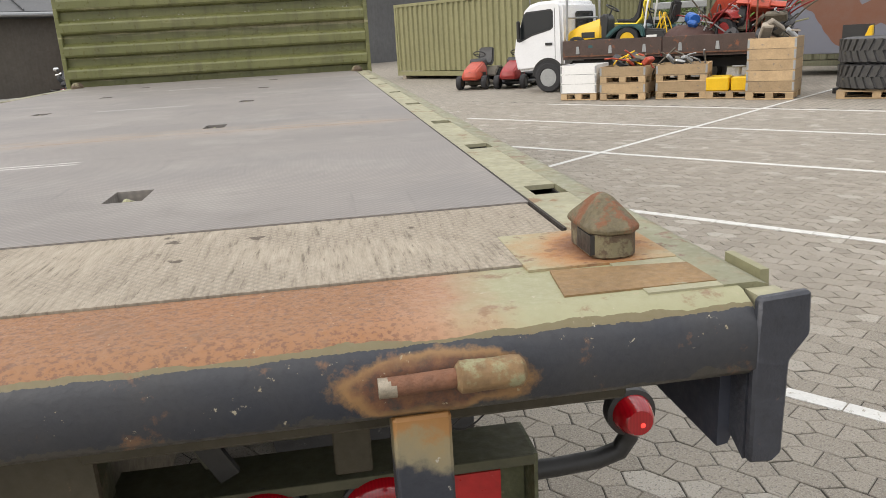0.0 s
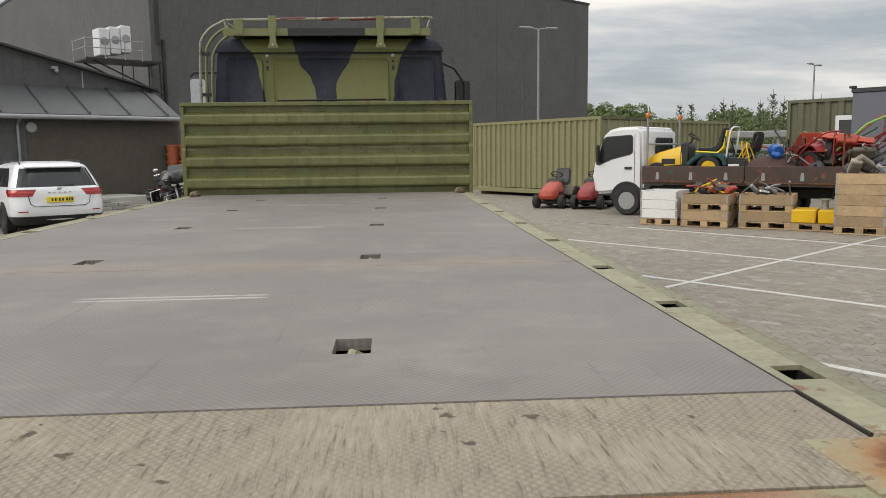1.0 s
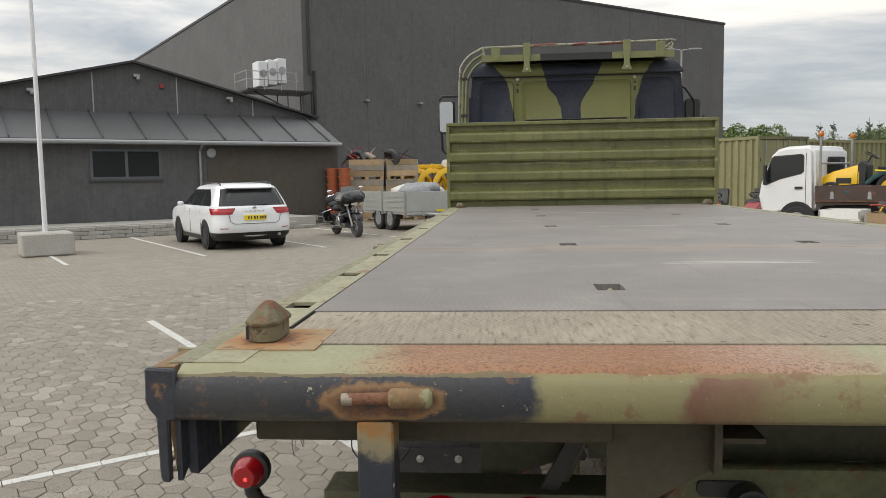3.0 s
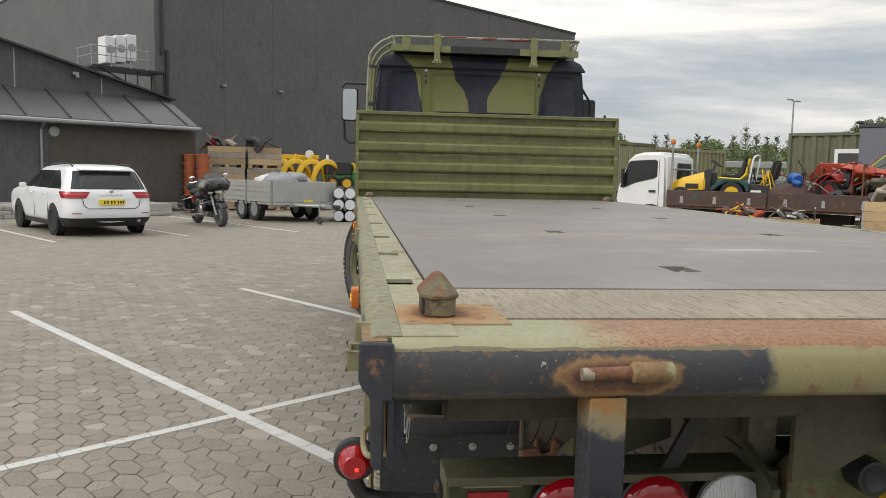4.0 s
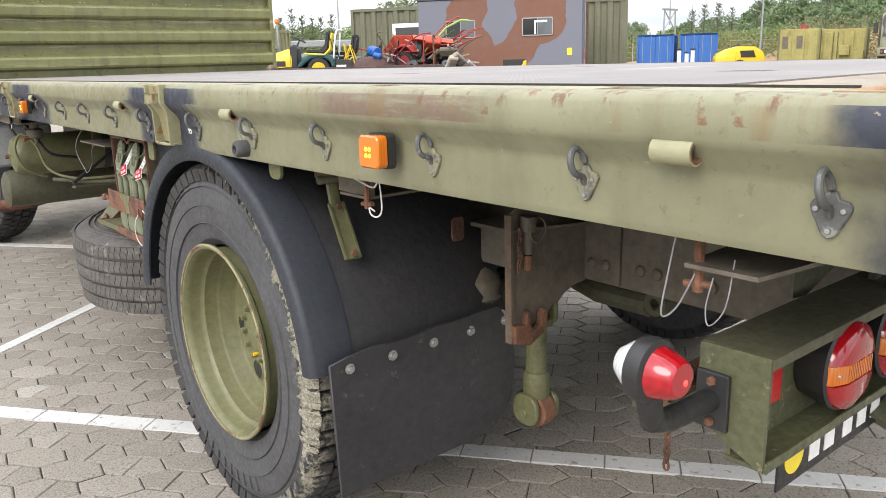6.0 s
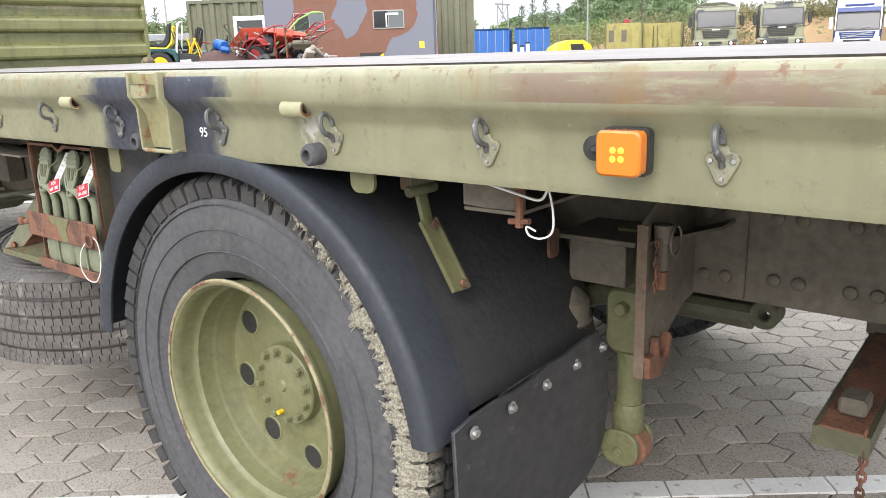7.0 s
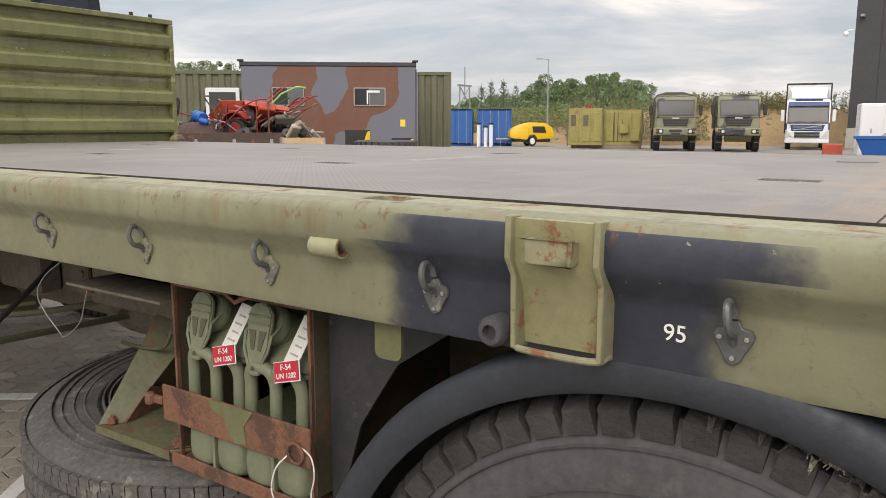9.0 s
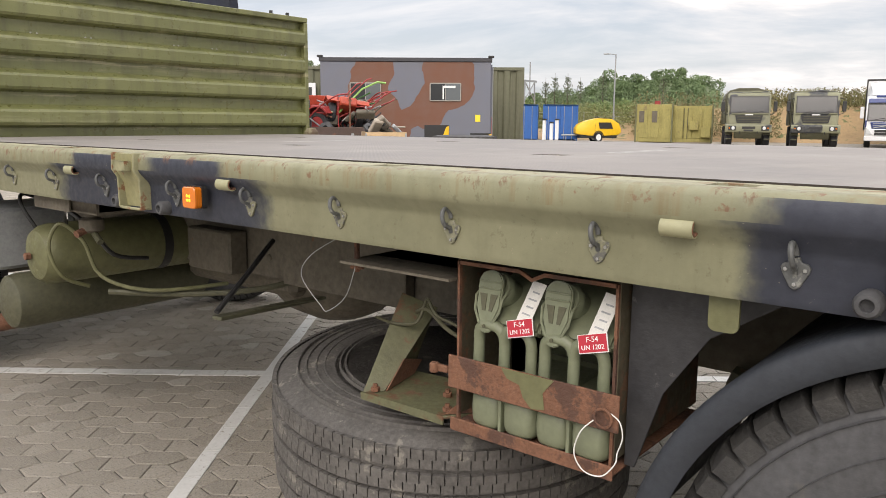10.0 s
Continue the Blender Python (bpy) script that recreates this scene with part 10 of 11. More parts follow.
for x in (0.15, HL - 0.15):
    for y in (-0.2, -2.2):
        part("prop", Shape().rod((x, y, 0.0), (x, y, 0.56), 0.05, 8), black, hut)
shed_mat = mat("shelter_olive_sheet", (0.13, 0.13, 0.082), 0.7, var=0.15, scale=1, streak=0.5)
container("olive_shelter", "weathered olive ribbed shelter with a white framed door behind the cabin", Matrix.Translation((18.9, 17.1, 0)) @ pose(0, 0, 0, 0, 0, 128.3) @ Matrix.Diagonal((1, -1, 1, 1)) @ Matrix.Translation((-0.85, 0, 0)), 9.6, shed_mat, False, 3.15, 2.6, 0.4)
sd = thing("white_door", "white framed glazed door of the olive shelter", "door", Matrix.Translation((18.9, 17.1, 0)) @ pose(0, 0, 0, 0, 0, 128.3), kind="structure")
part("door_frame", Shape().box(6.1, 7.2, 0.05, 0.12, 0.3, 2.6), white_paint, sd, bevel=0.01)
part("pane", Shape().box(6.22, 7.08, 0.121, 0.13, 0.9, 2.46), glass_dark, sd)

# yellow and black implements beside the cabin
for x, y, tn, k in ((11.05, 13.25, -52, 1.0), (11.8, 12.55, -40, 0.86)):
    im = thing("snow_plough", "yellow and black wedge-shaped plough attachment", "implement", pose(x, y, 0, 0, 0, tn) @ Matrix.Scale(k, 4), "implements by the cabin")
    part("blade", Shape().prism([(-0.22, 0.0), (0.3, 0.0), (0.3, 1.26), (0.24, 1.24)], "y", -0.05, 0.05), yellow, im, bevel=0.01)
    part("back_panel", Shape().box(-0.26, 0.3, 0.06, 0.1, 0.0, 1.28), black, im)
    part("foot", Shape().box(-0.25, 0.28, -0.3, 0.3, 0.0, 0.1), black, im)
    part("arm", Shape().rod((0.1, 0.1, 0.4), (0.2, 0.6, 0.8), 0.05, 8), black, im)

# ---- far side of the yard ----
blue_c = mat("container_blue_paint", (0.018, 0.1, 0.33), 0.5, var=0.15, scale=2, wear=(0.3, 0.33, 0.38), wscale=4, wlow=0.72)
for x, y in ((43.5, 32.6), (45.1, 30.3)):
    container("blue_container", "blue shipping container with closed doors and pale marks", Matrix.Translation((x, y, 0)) @ pose(0, 0, 0, 0, 0, 212) @ Matrix.Translation((-6.06, -1.22, 0)), 6.06, blue_c, True, 2.6)
bm_ = thing("antenna_mast", "grey lattice antenna stand behind the blue containers", "mast", (51.5, 37.1, 0))
part("frame", Shape().box(-1.0, 1.0, -0.05, 0.05, 4.6, 4.75).rod((-0.9, 0, 0), (-0.7, 0, 4.7), 0.07, 6).rod((0.9, 0, 0), (0.7, 0, 4.7), 0.07, 6).rod((-0.85, 0, 3.0), (0.7, 0, 4.6), 0.05, 6).rod((0.85, 0, 3.0), (-0.7, 0, 4.6), 0.05, 6).rod((0, 0, 3.5), (0, 0, 6.2), 0.05, 6), grey_metal, bm_)
for i, (x, y) in enumerate(((41.8, 29.55), (42.05, 29.15), (42.25, 28.85))):
    b = thing("marker_post", "short white post standing on the paving", "post", (x, y, 0), "marker posts")
    part("post", Shape().box(-0.1, 0.1, -0.1, 0.1, 0, 1.5 - 0.2 * (i == 1)), white_paint, b, bevel=0.03)
    part("cap", Shape().box(-0.115, 0.115, -0.115, 0.115, 1.5 - 0.2 * (i == 1), 1.6 - 0.2 * (i == 1)), black, b)
comp = thing("air_compressor", "yellow towed air compressor with black side grilles on two wheels", "compressor", pose(46.3, 28.3, 0, 0, 0, 42) @ Matrix.Diagonal((0.9, 0.78, 1, 1)))
cc = [(-2.3, 0.7, 0.95, 0.6), (-2.1, 0.55, 1.3, 0.72), (-1.4, 0.5, 1.62, 0.8), (-0.2, 0.45, 1.66, 0.82), (0.7, 0.48, 1.5, 0.82), (1.5, 0.55, 1.25, 0.78), (1.75, 0.62, 1.0, 0.66)]
part("canopy", loft([[(-w, y, z0), (w, y, z0), (w, y, z0 + (z1 - z0) * 0.6), (w * 0.86, y, z1), (-w * 0.86, y, z1), (-w, y, z0 + (z1 - z0) * 0.6)] for y, z0, z1, w in cc]), yellow, comp, bevel=0.04, seg=2)
for sx in (-1, 1):
    part("grille", Shape().prism([(-1.5, 0.95), (-0.3, 0.95), (-0.2, 1.38), (-1.3, 1.38)], "x", sx * 0.76, sx * 0.84), black, comp)
    part("door_line", Shape().box(sx * 0.8, sx * 0.835, 0.1, 0.12, 0.5, 1.3), black, comp)
    small_wheel(comp, sx * 0.85, -0.2, 0.36, 0.22, white_paint)
    part("mudguard", Shape().prism(arc((-0.2, 0.36), 0.46, 10, 170, 10) + arc((-0.2, 0.36), 0.42, 170, 10, 10), "x", sx * 0.74, sx * 0.98), black, comp)
part("skirt", Shape().box(-0.72, 0.72, -1.9, 1.4, 0.3, 0.52), black, comp, bevel=0.02)
part("drawbar", Shape().rod((0, 1.5, 0.5), (0, 2.9, 0.5), 0.06, 8).rod((0, 2.5, 0.5), (0, 2.5, 0.0), 0.04, 8), grey_metal, comp)
part("handle", Shape().tube([(-0.4, -0.3, 1.64), (-0.3, -0.2, 1.78), (0.3, -0.2, 1.78), (0.4, -0.3, 1.64)], 0.04, 6), black, comp)
shel = thing("equipment_shelter", "faded yellow-olive military equipment shelter on pallets", "shelter", pose(45.0, 21.6, 0, 0, 0, -72) @ Matrix.Diagonal((0.78, 1, 1, 1)))
yo = mat("yellow_olive_paint", (0.29, 0.255, 0.085), 0.75, var=0.3, scale=1.5, streak=0.4, wear=(0.2, 0.16, 0.07), wscale=2, wlow=0.6)
part("wall", Shape().box(-3.2, -0.4, -1.35, 1.2, 0.2, 2.5), yo, shel, bevel=0.02)
part("wall", Shape().box(-0.39, 2.6, -0.9, 1.2, 0.2, 2.42), yo, shel, bevel=0.02)
for x, y in ((-2.6, -1.35), (-1.7, -1.35), (-0.85, -1.35), (0.1, -0.9), (0.8, -0.9), (1.5, -0.9), (2.2, -0.9)):
    part("panel", Shape().box(x - 0.3, x + 0.3, y - 0.04, y, 0.45, 2.25), yo, shel, bevel=0.012)
for x in (-2.75, -1.75):
    part("window", Shape().box(x - 0.2, x + 0.2, -1.41, -1.391, 1.4, 2.1), frame_brown, shel)
for x in (-3.2, -0.4, 2.6):
    part("corner_post", Shape().box(x - 0.06, x + 0.06, -1.39 if x < 0 else -0.94, -1.3 if x < 0 else -0.85, 0.15, 2.54), olive, shel, bevel=0.01)
part("ladder", Shape().rod((0.45, -0.98, 0.4), (0.45, -0.98, 2.3), 0.02, 6).rod((0.75, -0.98, 0.4), (0.75, -0.98, 2.3), 0.02, 6), olive_dark, shel)
part("roof_box", Shape().box(-1.9, -1.5, -0.6, 0.0, 2.505, 2.75), red_paint, shel, "small red box on the roof", bevel=0.02)
part("locker", Shape().box(0.9, 1.6, -1.2, -0.945, 0.95, 1.5), yo, shel, bevel=0.02)
part("locker", Shape().box(1.8, 2.5, -1.25, -0.945, 0.5, 1.15), yo, shel, bevel=0.02)
part("skid", Shape().box(-3.0, 2.5, -0.9, -0.7, 0, 0.2).box(-3.0, 2.5, 0.7, 0.9, 0, 0.2), wood_grey, shel)


def army_truck(at, paint, cover):
    """A forward-control army lorry: framed windscreen, black grille panel, deep steel bumper with lamp pods."""
    t = thing("army_truck", "military lorry in olive and black camouflage parked nose to the yard", "truck", at, "parked army trucks")
    cab = part("cab", Shape().prism([(0.0, 1.02), (0.05, 1.72), (0.2, 2.62), (0.3, 2.74), (0.55, 2.8), (1.7, 2.82), (1.75, 1.02)], "x", -1.1, 1.1), paint, t, bevel=0.07, seg=3)
    lean = 0.15 / 0.9
    part("screen_rubber", Shape().prism([(0.03, 1.78), (0.165, 2.58), (0.15, 2.6), (0.012, 1.78)], "x", -1.0, 1.0), black, cab)
    part("windscreen", Shape().prism([(0.02, 1.83), (0.145, 2.54), (0.135, 2.545), (0.008, 1.83)], "x", -0.95, 0.95), screen_glass, cab, "wide flat windscreen")
    part("screen_lip", Shape().box(-1.02, 1.02, -0.03, 0.06, 1.72, 1.77), paint, cab, bevel=0.015)
    for x in (-0.55, 0.35):
        part("wiper", Shape().rod((x, -0.0, 1.8), (x + 0.42, 0.0, 1.9), 0.014, 6), black, cab)
    part("grille", Shape().prism([(-0.72, 1.66), (0.72, 1.66), (0.62, 1.28), (-0.62, 1.28)], "y", -0.012, 0.04), black, cab, "wide black grille panel")
    for z in (1.36, 1.44, 1.52, 1.6):
        part("grille_bar", Shape().box(-0.6, 0.6, -0.024, -0.012, z - 0.012, z + 0.012), olive_dark, cab)
    part("badge_bar", Shape().box(-0.2, 0.2, -0.03, -0.02, 1.66, 1.71), white_mark, cab)
    for y in (0.45, 1.35):
        part("roof_rib", Shape().box(-0.95, 0.95, y - 0.05, y + 0.05, 2.815, 2.85), paint, cab, bevel=0.01)
    part("roof_hatch", Shape().lathe([(0.0, 0.08), (0.28, 0.08), (0.32, 0.0)], pose(0.35, 0.95, 2.815), 20), paint, cab)
    bumper = part("bumper", Shape().prism([(-0.22, 0.8), (-0.26, 0.86), (-0.26, 1.14), (-0.2, 1.2), (0.2, 1.2), (0.2, 0.8)], "x", -1.2, 1.2), paint, t, bevel=0.02)
    part("step_gap", Shape().box(-0.34, 0.34, -0.27, -0.2, 0.98, 1.1), black, bumper)
    part("under_guard", Shape().prism([(-0.2, 0.8), (0.15, 0.8), (0.15, 0.5), (-0.05, 0.5)], "x", -0.7, 0.7), olive_dark, t, bevel=0.02)
    part("number_bar", Shape().box(-0.25, 0.25, -0.275, -0.262, 0.86, 0.95), black, bumper)
    for sx in (-1, 1):
        pod = part("lamp_pod", Shape().box(sx * 0.86 - 0.2, sx * 0.86 + 0.2, -0.285, -0.25, 0.9, 1.13), black, bumper, bevel=0.015)
        part("headlamp", Shape().lathe([(0.0, 0.03), (0.07, 0.02), (0.09, 0.0)], pose(sx * 0.8, -0.287, 1.015, 90, 0, 0), 18), clear_lens, pod)
        part("indicator", Shape().box(sx * 1.0 - 0.035, sx * 1.0 + 0.035, -0.295, -0.285, 0.99, 1.05), amber, pod)
        part("tow_hook", Shape().tube([(sx * 0.45, -0.24, 0.84), (sx * 0.45, -0.36, 0.84), (sx * 0.45, -0.36, 0.76), (sx * 0.45, -0.2, 0.76)], 0.025, 6), black, bumper)
        part("mirror", Shape().box(sx * 1.36 - 0.1, sx * 1.36 + 0.1, 0.33, 0.42, 1.85, 2.35), black, cab, bevel=0.025)
        part("mirror_arm", Shape().tube([(sx * 1.08, 0.4, 2.5), (sx * 1.36, 0.4, 2.44), (sx * 1.36, 0.4, 1.78), (sx * 1.08, 0.4, 1.68)], 0.02, 6), black, cab)
        part("side_window", Shape().prism([(0.2, 1.8), (0.34, 2.5), (1.2, 2.5), (1.2, 1.8)], "x", sx * 1.095, sx * 1.106), screen_glass, cab)
        part("step", Shape().box(sx * 1.0 - 0.15, sx * 1.0 + 0.15, 0.0, 0.3, 0.45, 0.5), olive_dark, t)
        for y in (0.85, 4.4):
            small_wheel(t, sx * 0.98, y, 0.56, 0.36, olive_dark)
        part("arch", Shape().prism(arc((0.85, 0.56), 0.7, 10, 170, 12) + arc((0.85, 0.56), 0.63, 170, 10, 12), "x", sx * 1.17, sx * 0.8), olive_dark, t)
    part("chassis", Shape().box(-0.5, 0.5, 0.4, 6.0, 0.75, 1.0), olive_dark, t)
    if cover:
        body = part("tarp_cover", loft([[(-1.2, y, 1.2), (-1.2, y, 2.7), (-1.0, y, 2.95), (-0.5, y, 3.08), (0.5, y, 3.08), (1.0, y, 2.95), (1.2, y, 2.7), (1.2, y, 1.2)] for y in (1.95, 3.5, 6.0)]), olive_dark, t, "olive canvas cover", bevel=0.04)
        for x in (-0.6, 0.0, 0.6):
            part("seam", Shape().tube([(x, 1.94, 1.3), (x, 1.94, 3.0)], 0.015, 5), olive_dark, body)
    else:
        part("box_body", Shape().box(-1.2, 1.2, 2.0, 6.0, 1.15, 2.85), olive_dark, t, bevel=0.03)
    return t


mud = camo("truck_camouflage_olive", (0.2, 0.2, 0.125), (0.03, 0.032, 0.04), 0.8, 0.6)
mud2 = camo("truck_camouflage_dark", (0.025, 0.027, 0.035), (0.2, 0.2, 0.125), 0.8, 0.5)
army_truck(pose(41.6, 16.2, 0, 0, 0, -68) @ Matrix.Diagonal((1, 1, 1.1, 1)), mud, True)
army_truck(pose(42.4, 12.95, 0, 0, 0, -72) @ Matrix.Diagonal((1, 1, 1.1, 1)), mud2, False)

bx = thing("box_truck", "white box lorry with a blue band parked nose to the yard", "truck", pose(49.0, 10.6, 0, 0, 0, -79))
blue_band = mat("navy_band", (0.02, 0.04, 0.16), 0.4)
part("cab", Shape().prism([(0.0, 0.45), (0.03, 1.5), (0.3, 2.85), (0.6, 3.05), (2.0, 3.05), (2.0, 0.45)], "x", -1.2, 1.2), white_paint, bx, bevel=0.06, seg=2)
part("screen_rubber", Shape().prism([(0.01, 1.58), (0.22, 2.58), (0.19, 2.6), (-0.02, 1.58)], "x", -1.13, 1.13), black, bx)
part("windscreen", Shape().prism([(0.0, 1.64), (0.19, 2.52), (0.175, 2.525), (-0.025, 1.64)], "x", -1.07, 1.07), screen_glass, bx)
for x in (-0.7, 0.2):
    part("wiper", Shape().rod((x, -0.03, 1.66), (x + 0.5, -0.01, 1.74), 0.018, 6), black, bx)
part("sun_visor", Shape().prism([(0.2, 2.62), (0.28, 2.86), (0.2, 2.88), (0.1, 2.62)], "x", -1.12, 1.12), blue_band, bx, bevel=0.02)
part("roof_sign", Shape().box(-0.75, 0.75, 0.4, 0.5, 2.93, 3.06), blue_band, bx, bevel=0.02)
part("roof_spoiler", loft([[(-1.0, 0.55, 3.06), (1.0, 0.55, 3.06), (0.9, 0.62, 3.2), (-0.9, 0.62, 3.2)], [(-1.1, 1.3, 3.06), (1.1, 1.3, 3.06), (1.0, 1.3, 3.62), (-1.0, 1.3, 3.62)], [(-1.18, 2.05, 3.06), (1.18, 2.05, 3.06), (1.1, 2.05, 3.82), (-1.1, 2.05, 3.82)]]), white_paint, bx, bevel=0.05, seg=2)
part("grille", Shape().prism([(-0.95, 1.5), (0.95, 1.5), (0.85, 1.12), (-0.85, 1.12)], "y", -0.03, 0.04), blue_band, bx, "dark blue grille panel", bevel=0.02)
for z in (1.2, 1.3, 1.4):
    part("grille_bar", Shape().box(-0.8, 0.8, -0.05, -0.03, z, z + 0.035), grey_metal, bx)
part("grille_bar", Shape().rod((-0.75, -0.05, 1.17), (0.75, -0.05, 1.46), 0.03, 6), grey_metal, bx)
for z in (0.74, 0.92):
    part("intake", Shape().prism(rounded(-0.7, 0.7, z, z + 0.14, 0.03), "y", -0.12, 0.03), black, bx)
part("lower_panel", Shape().box(-1.18, 1.18, -0.08, 0.1, 0.69, 1.1), white_paint, bx, bevel=0.03)
part("bumper", Shape().box(-1.22, 1.22, -0.1, 0.2, 0.4, 0.68), white_paint, bx, bevel=0.04)
for sx in (-1, 1):
    part("headlamp", Shape().prism([(sx * 0.78, 0.76), (sx * 1.14, 0.82), (sx * 1.17, 1.2), (sx * 0.98, 1.08)], "y", -0.11, 0.0), clear_lens, bx, bevel=0.015)
    part("blue_corner", Shape().box(sx * 1.17 - 0.04, sx * 1.17 + 0.04, -0.02, 0.25, 1.2, 1.6), blue_band, bx)
    part("mirror", Shape().box(sx * 1.42 - 0.1, sx * 1.42 + 0.1, 0.3, 0.4, 1.7, 2.4), white_paint, bx, bevel=0.03)
    small_wheel(bx, sx * 1.02, 1.1, 0.5, 0.32, steel)
    small_wheel(bx, sx * 1.02, 5.5, 0.5, 0.32, steel)
part("box_body", Shape().box(-1.27, 1.27, 2.2, 9.0, 1.0, 4.05), white_paint, bx, bevel=0.03)
part("box_edge", Shape().box(-1.29, 1.29, 2.17, 2.24, 3.98, 4.08).box(-1.3, -1.22, 2.16, 2.24, 1.0, 4.05).box(1.22, 1.3, 2.16, 2.24, 1.0, 4.05), black, bx)

for i, (x, y, h, w) in enumerate(((38.6, 5.6, 2.45, 1.9), (38.2, 3.6, 2.5, 2.0))):
    cb = thing("site_cabinet", "tall white steel cabinet by the dark warehouse", "cabinet", pose(x, y, 0, 0, 0, 12), "white cabinets")
    part("body", Shape().box(0, 2.0, -w / 2, w / 2, 0.05, h), white_paint, cb, bevel=0.03)
    for yy in (-w / 4, w / 4):
        d = part("door", Shape().box(-0.03, -0.002, yy - w / 4 + 0.04, yy + w / 4 - 0.04, 0.15, h - 0.1), white_paint, cb, bevel=0.008)
        part("handle", Shape().box(-0.06, -0.03, yy - 0.03, yy + 0.03, 1.1, 1.3), grey_metal, d)
sk = thing("steel_skip", "long blue steel skip filled with grey slats", "skip", pose(34.6, 3.6, 0, 0, 0, 8))
part("tub", loft([[(-0.8, -2.4, 0.1), (0.8, -2.4, 0.1), (0.8, 2.2, 0.1), (-0.8, 2.2, 0.1)], [(-1.0, -3.0, 0.95), (1.0, -3.0, 0.95), (1.0, 2.6, 0.95), (-1.0, 2.6, 0.95)]]), blue_paint, sk, bevel=0.02)
for bx in ((-1.05, 1.05, -3.05, -2.95), (-1.05, 1.05, 2.55, 2.65), (-1.05, -0.95, -2.95, 2.55), (0.95, 1.05, -2.95, 2.55)):
    part("rim", Shape().box(*bx, 0.9, 1.0), blue_paint, sk)
random.seed(31)
slat_mat = mat("grey_slat", (0.2, 0.2, 0.2), 0.6, var=0.3)
slats = thing("slat_pile", "pile of long grey slats leaning out of the blue skip", "scrap", pose(34.6, 3.6, 0.95, 0, 0, 8))
for i in range(46):
    y0, rise, L = random.uniform(-0.6, 1.6), random.uniform(0.02, 0.75), random.uniform(1.6, 3.0)
    m = Matrix.Translation((random.uniform(-0.7, 0.7), y0, random.uniform(0.0, 0.25))) @ pose(0, 0, 0, -math.degrees(math.asin(rise)), 0, random.uniform(-12, 12))
    part("slat", Shape().box(-0.04, 0.04, -L, 0.4, -0.012, 0.012, m), slat_mat if i % 3 else grey_metal, slats)
cone_red = mat("cone_red", (0.62, 0.05, 0.03), 0.5, var=0.1)
bench = thing("cone_stand", "pale timber box carrying traffic cones behind the skip", "box", pose(36.6, 2.9, 0, 0, 0, 8))
part("box", Shape().box(-0.5, 0.5, -1.8, 1.2, 0, 1.75), wood_grey, bench, bevel=0.02)
for x, y, z in ((36.6, 3.9, 1.75), (36.5, 2.75, 1.75), (36.4, 1.8, 0.0)):
    co = thing("traffic_cone", "red and white traffic cone standing upright", "traffic cone", (x, y, z), "traffic cones")
    part("base", Shape().box(-0.2, 0.2, -0.2, 0.2, 0, 0.04), black, co, bevel=0.01)
    for z0, z1, mt in ((0.04, 0.3, cone_red), (0.3, 0.5, white_mark), (0.5, 0.75, cone_red), (0.75, 0.9, white_mark), (0.9, 1.0, cone_red)):
        part("band", Shape().lathe([(0.16 - 0.135 * z0, z0), (0.16 - 0.135 * z1, z1 - 0.001)], None, 18), mt, co)

ok = thing("orange_crate", "orange plastic crate on a pallet", "crate", pose(36.3, 7.3, 0, 0, 0, 10))
pallet(ok)
part("crate", Shape().box(-0.55, 0.55, -0.4, 0.4, 0.146, 0.62), orange_paint, ok, bevel=0.02)

# ---- along the hall wall ----


def tall_crates(x, y):
    for i, (dx, n, w) in enumerate(((0, 3, 1.3), (1.3, 3, 1.2))):
        for k in range(n):
            t = thing("timber_crate", "weathered timber crate stacked by the hall", "crate", pose(x + dx, y + 0.4 * i, 0.77 * k, 0, 0, 10 + 4 * k), "timber crates by the hall")
            pallet(t, w, 1.0)
            for j in range(3):
                collar(t, 0.146 + 0.208 * j, wood_grey if (k + j) % 2 else wood, w, 1.0, 0.203)


tall_crates(-6.0, 27.8)
for i, (x, y) in enumerate(((-7.05, 26.9), (-6.55, 26.7))):
    for k in range(7):
        t = thing("plant_pot", "terracotta plastic tub in a tall stack", "pot", (x, y, 0.28 * k), "stacked tubs")
        part("pot", Shape().lathe([(0.17, 0), (0.22, 0.27), (0.245, 0.27), (0.245, 0.31), (0.21, 0.31)], None, 20), terracotta, t)
heap("scrap_on_crates", "red and black scrap parts lying on the crates", "scrap", pose(-5.5, 28.0, 2.32), 26, (1.2, 0.45), 0.18, [red_paint, black, wood_grey], 41, 0.2)
for i in range(5):
    rg = thing("roller_ring", "yellow ring of a soil packer roller", "farm implement", pose(-4.75 + 0.6 * i, 28.9 + 0.12 * i, 1.0, 0, 0, 52), "soil packer rings")
    part("rim", Shape().lathe([(0.78, -0.07), (0.92, -0.05), (0.98, 0.0), (0.92, 0.05), (0.78, 0.07)], pose(0, 0, 0, 90, 0, 0), 36, True), yellow, rg)
    part("spokes", Shape().rod((-0.8, 0, 0), (0.8, 0, 0), 0.03, 6).rod((0, 0, -0.8), (0, 0, 0.8), 0.03, 6).rod((-0.56, 0, -0.56), (0.56, 0, 0.56), 0.03, 6), rust, rg)
    part("scraper", Shape().prism([(-0.06, 0.9), (0.06, 0.9), (0.04, 1.14), (-0.04, 1.14)], "y", -0.04, 0.04), white_paint if i in (0, 4) else yellow, rg, bevel=0.01)
fr_ = thing("packer_frame", "yellow frame of the soil packer with a lamp", "farm implement", pose(-3.6, 29.9, 0, 0, 0, 10))
part("beam", Shape().box(-1.0, 0.9, -0.08, 0.08, 1.95, 2.12), yellow, fr_, bevel=0.02)
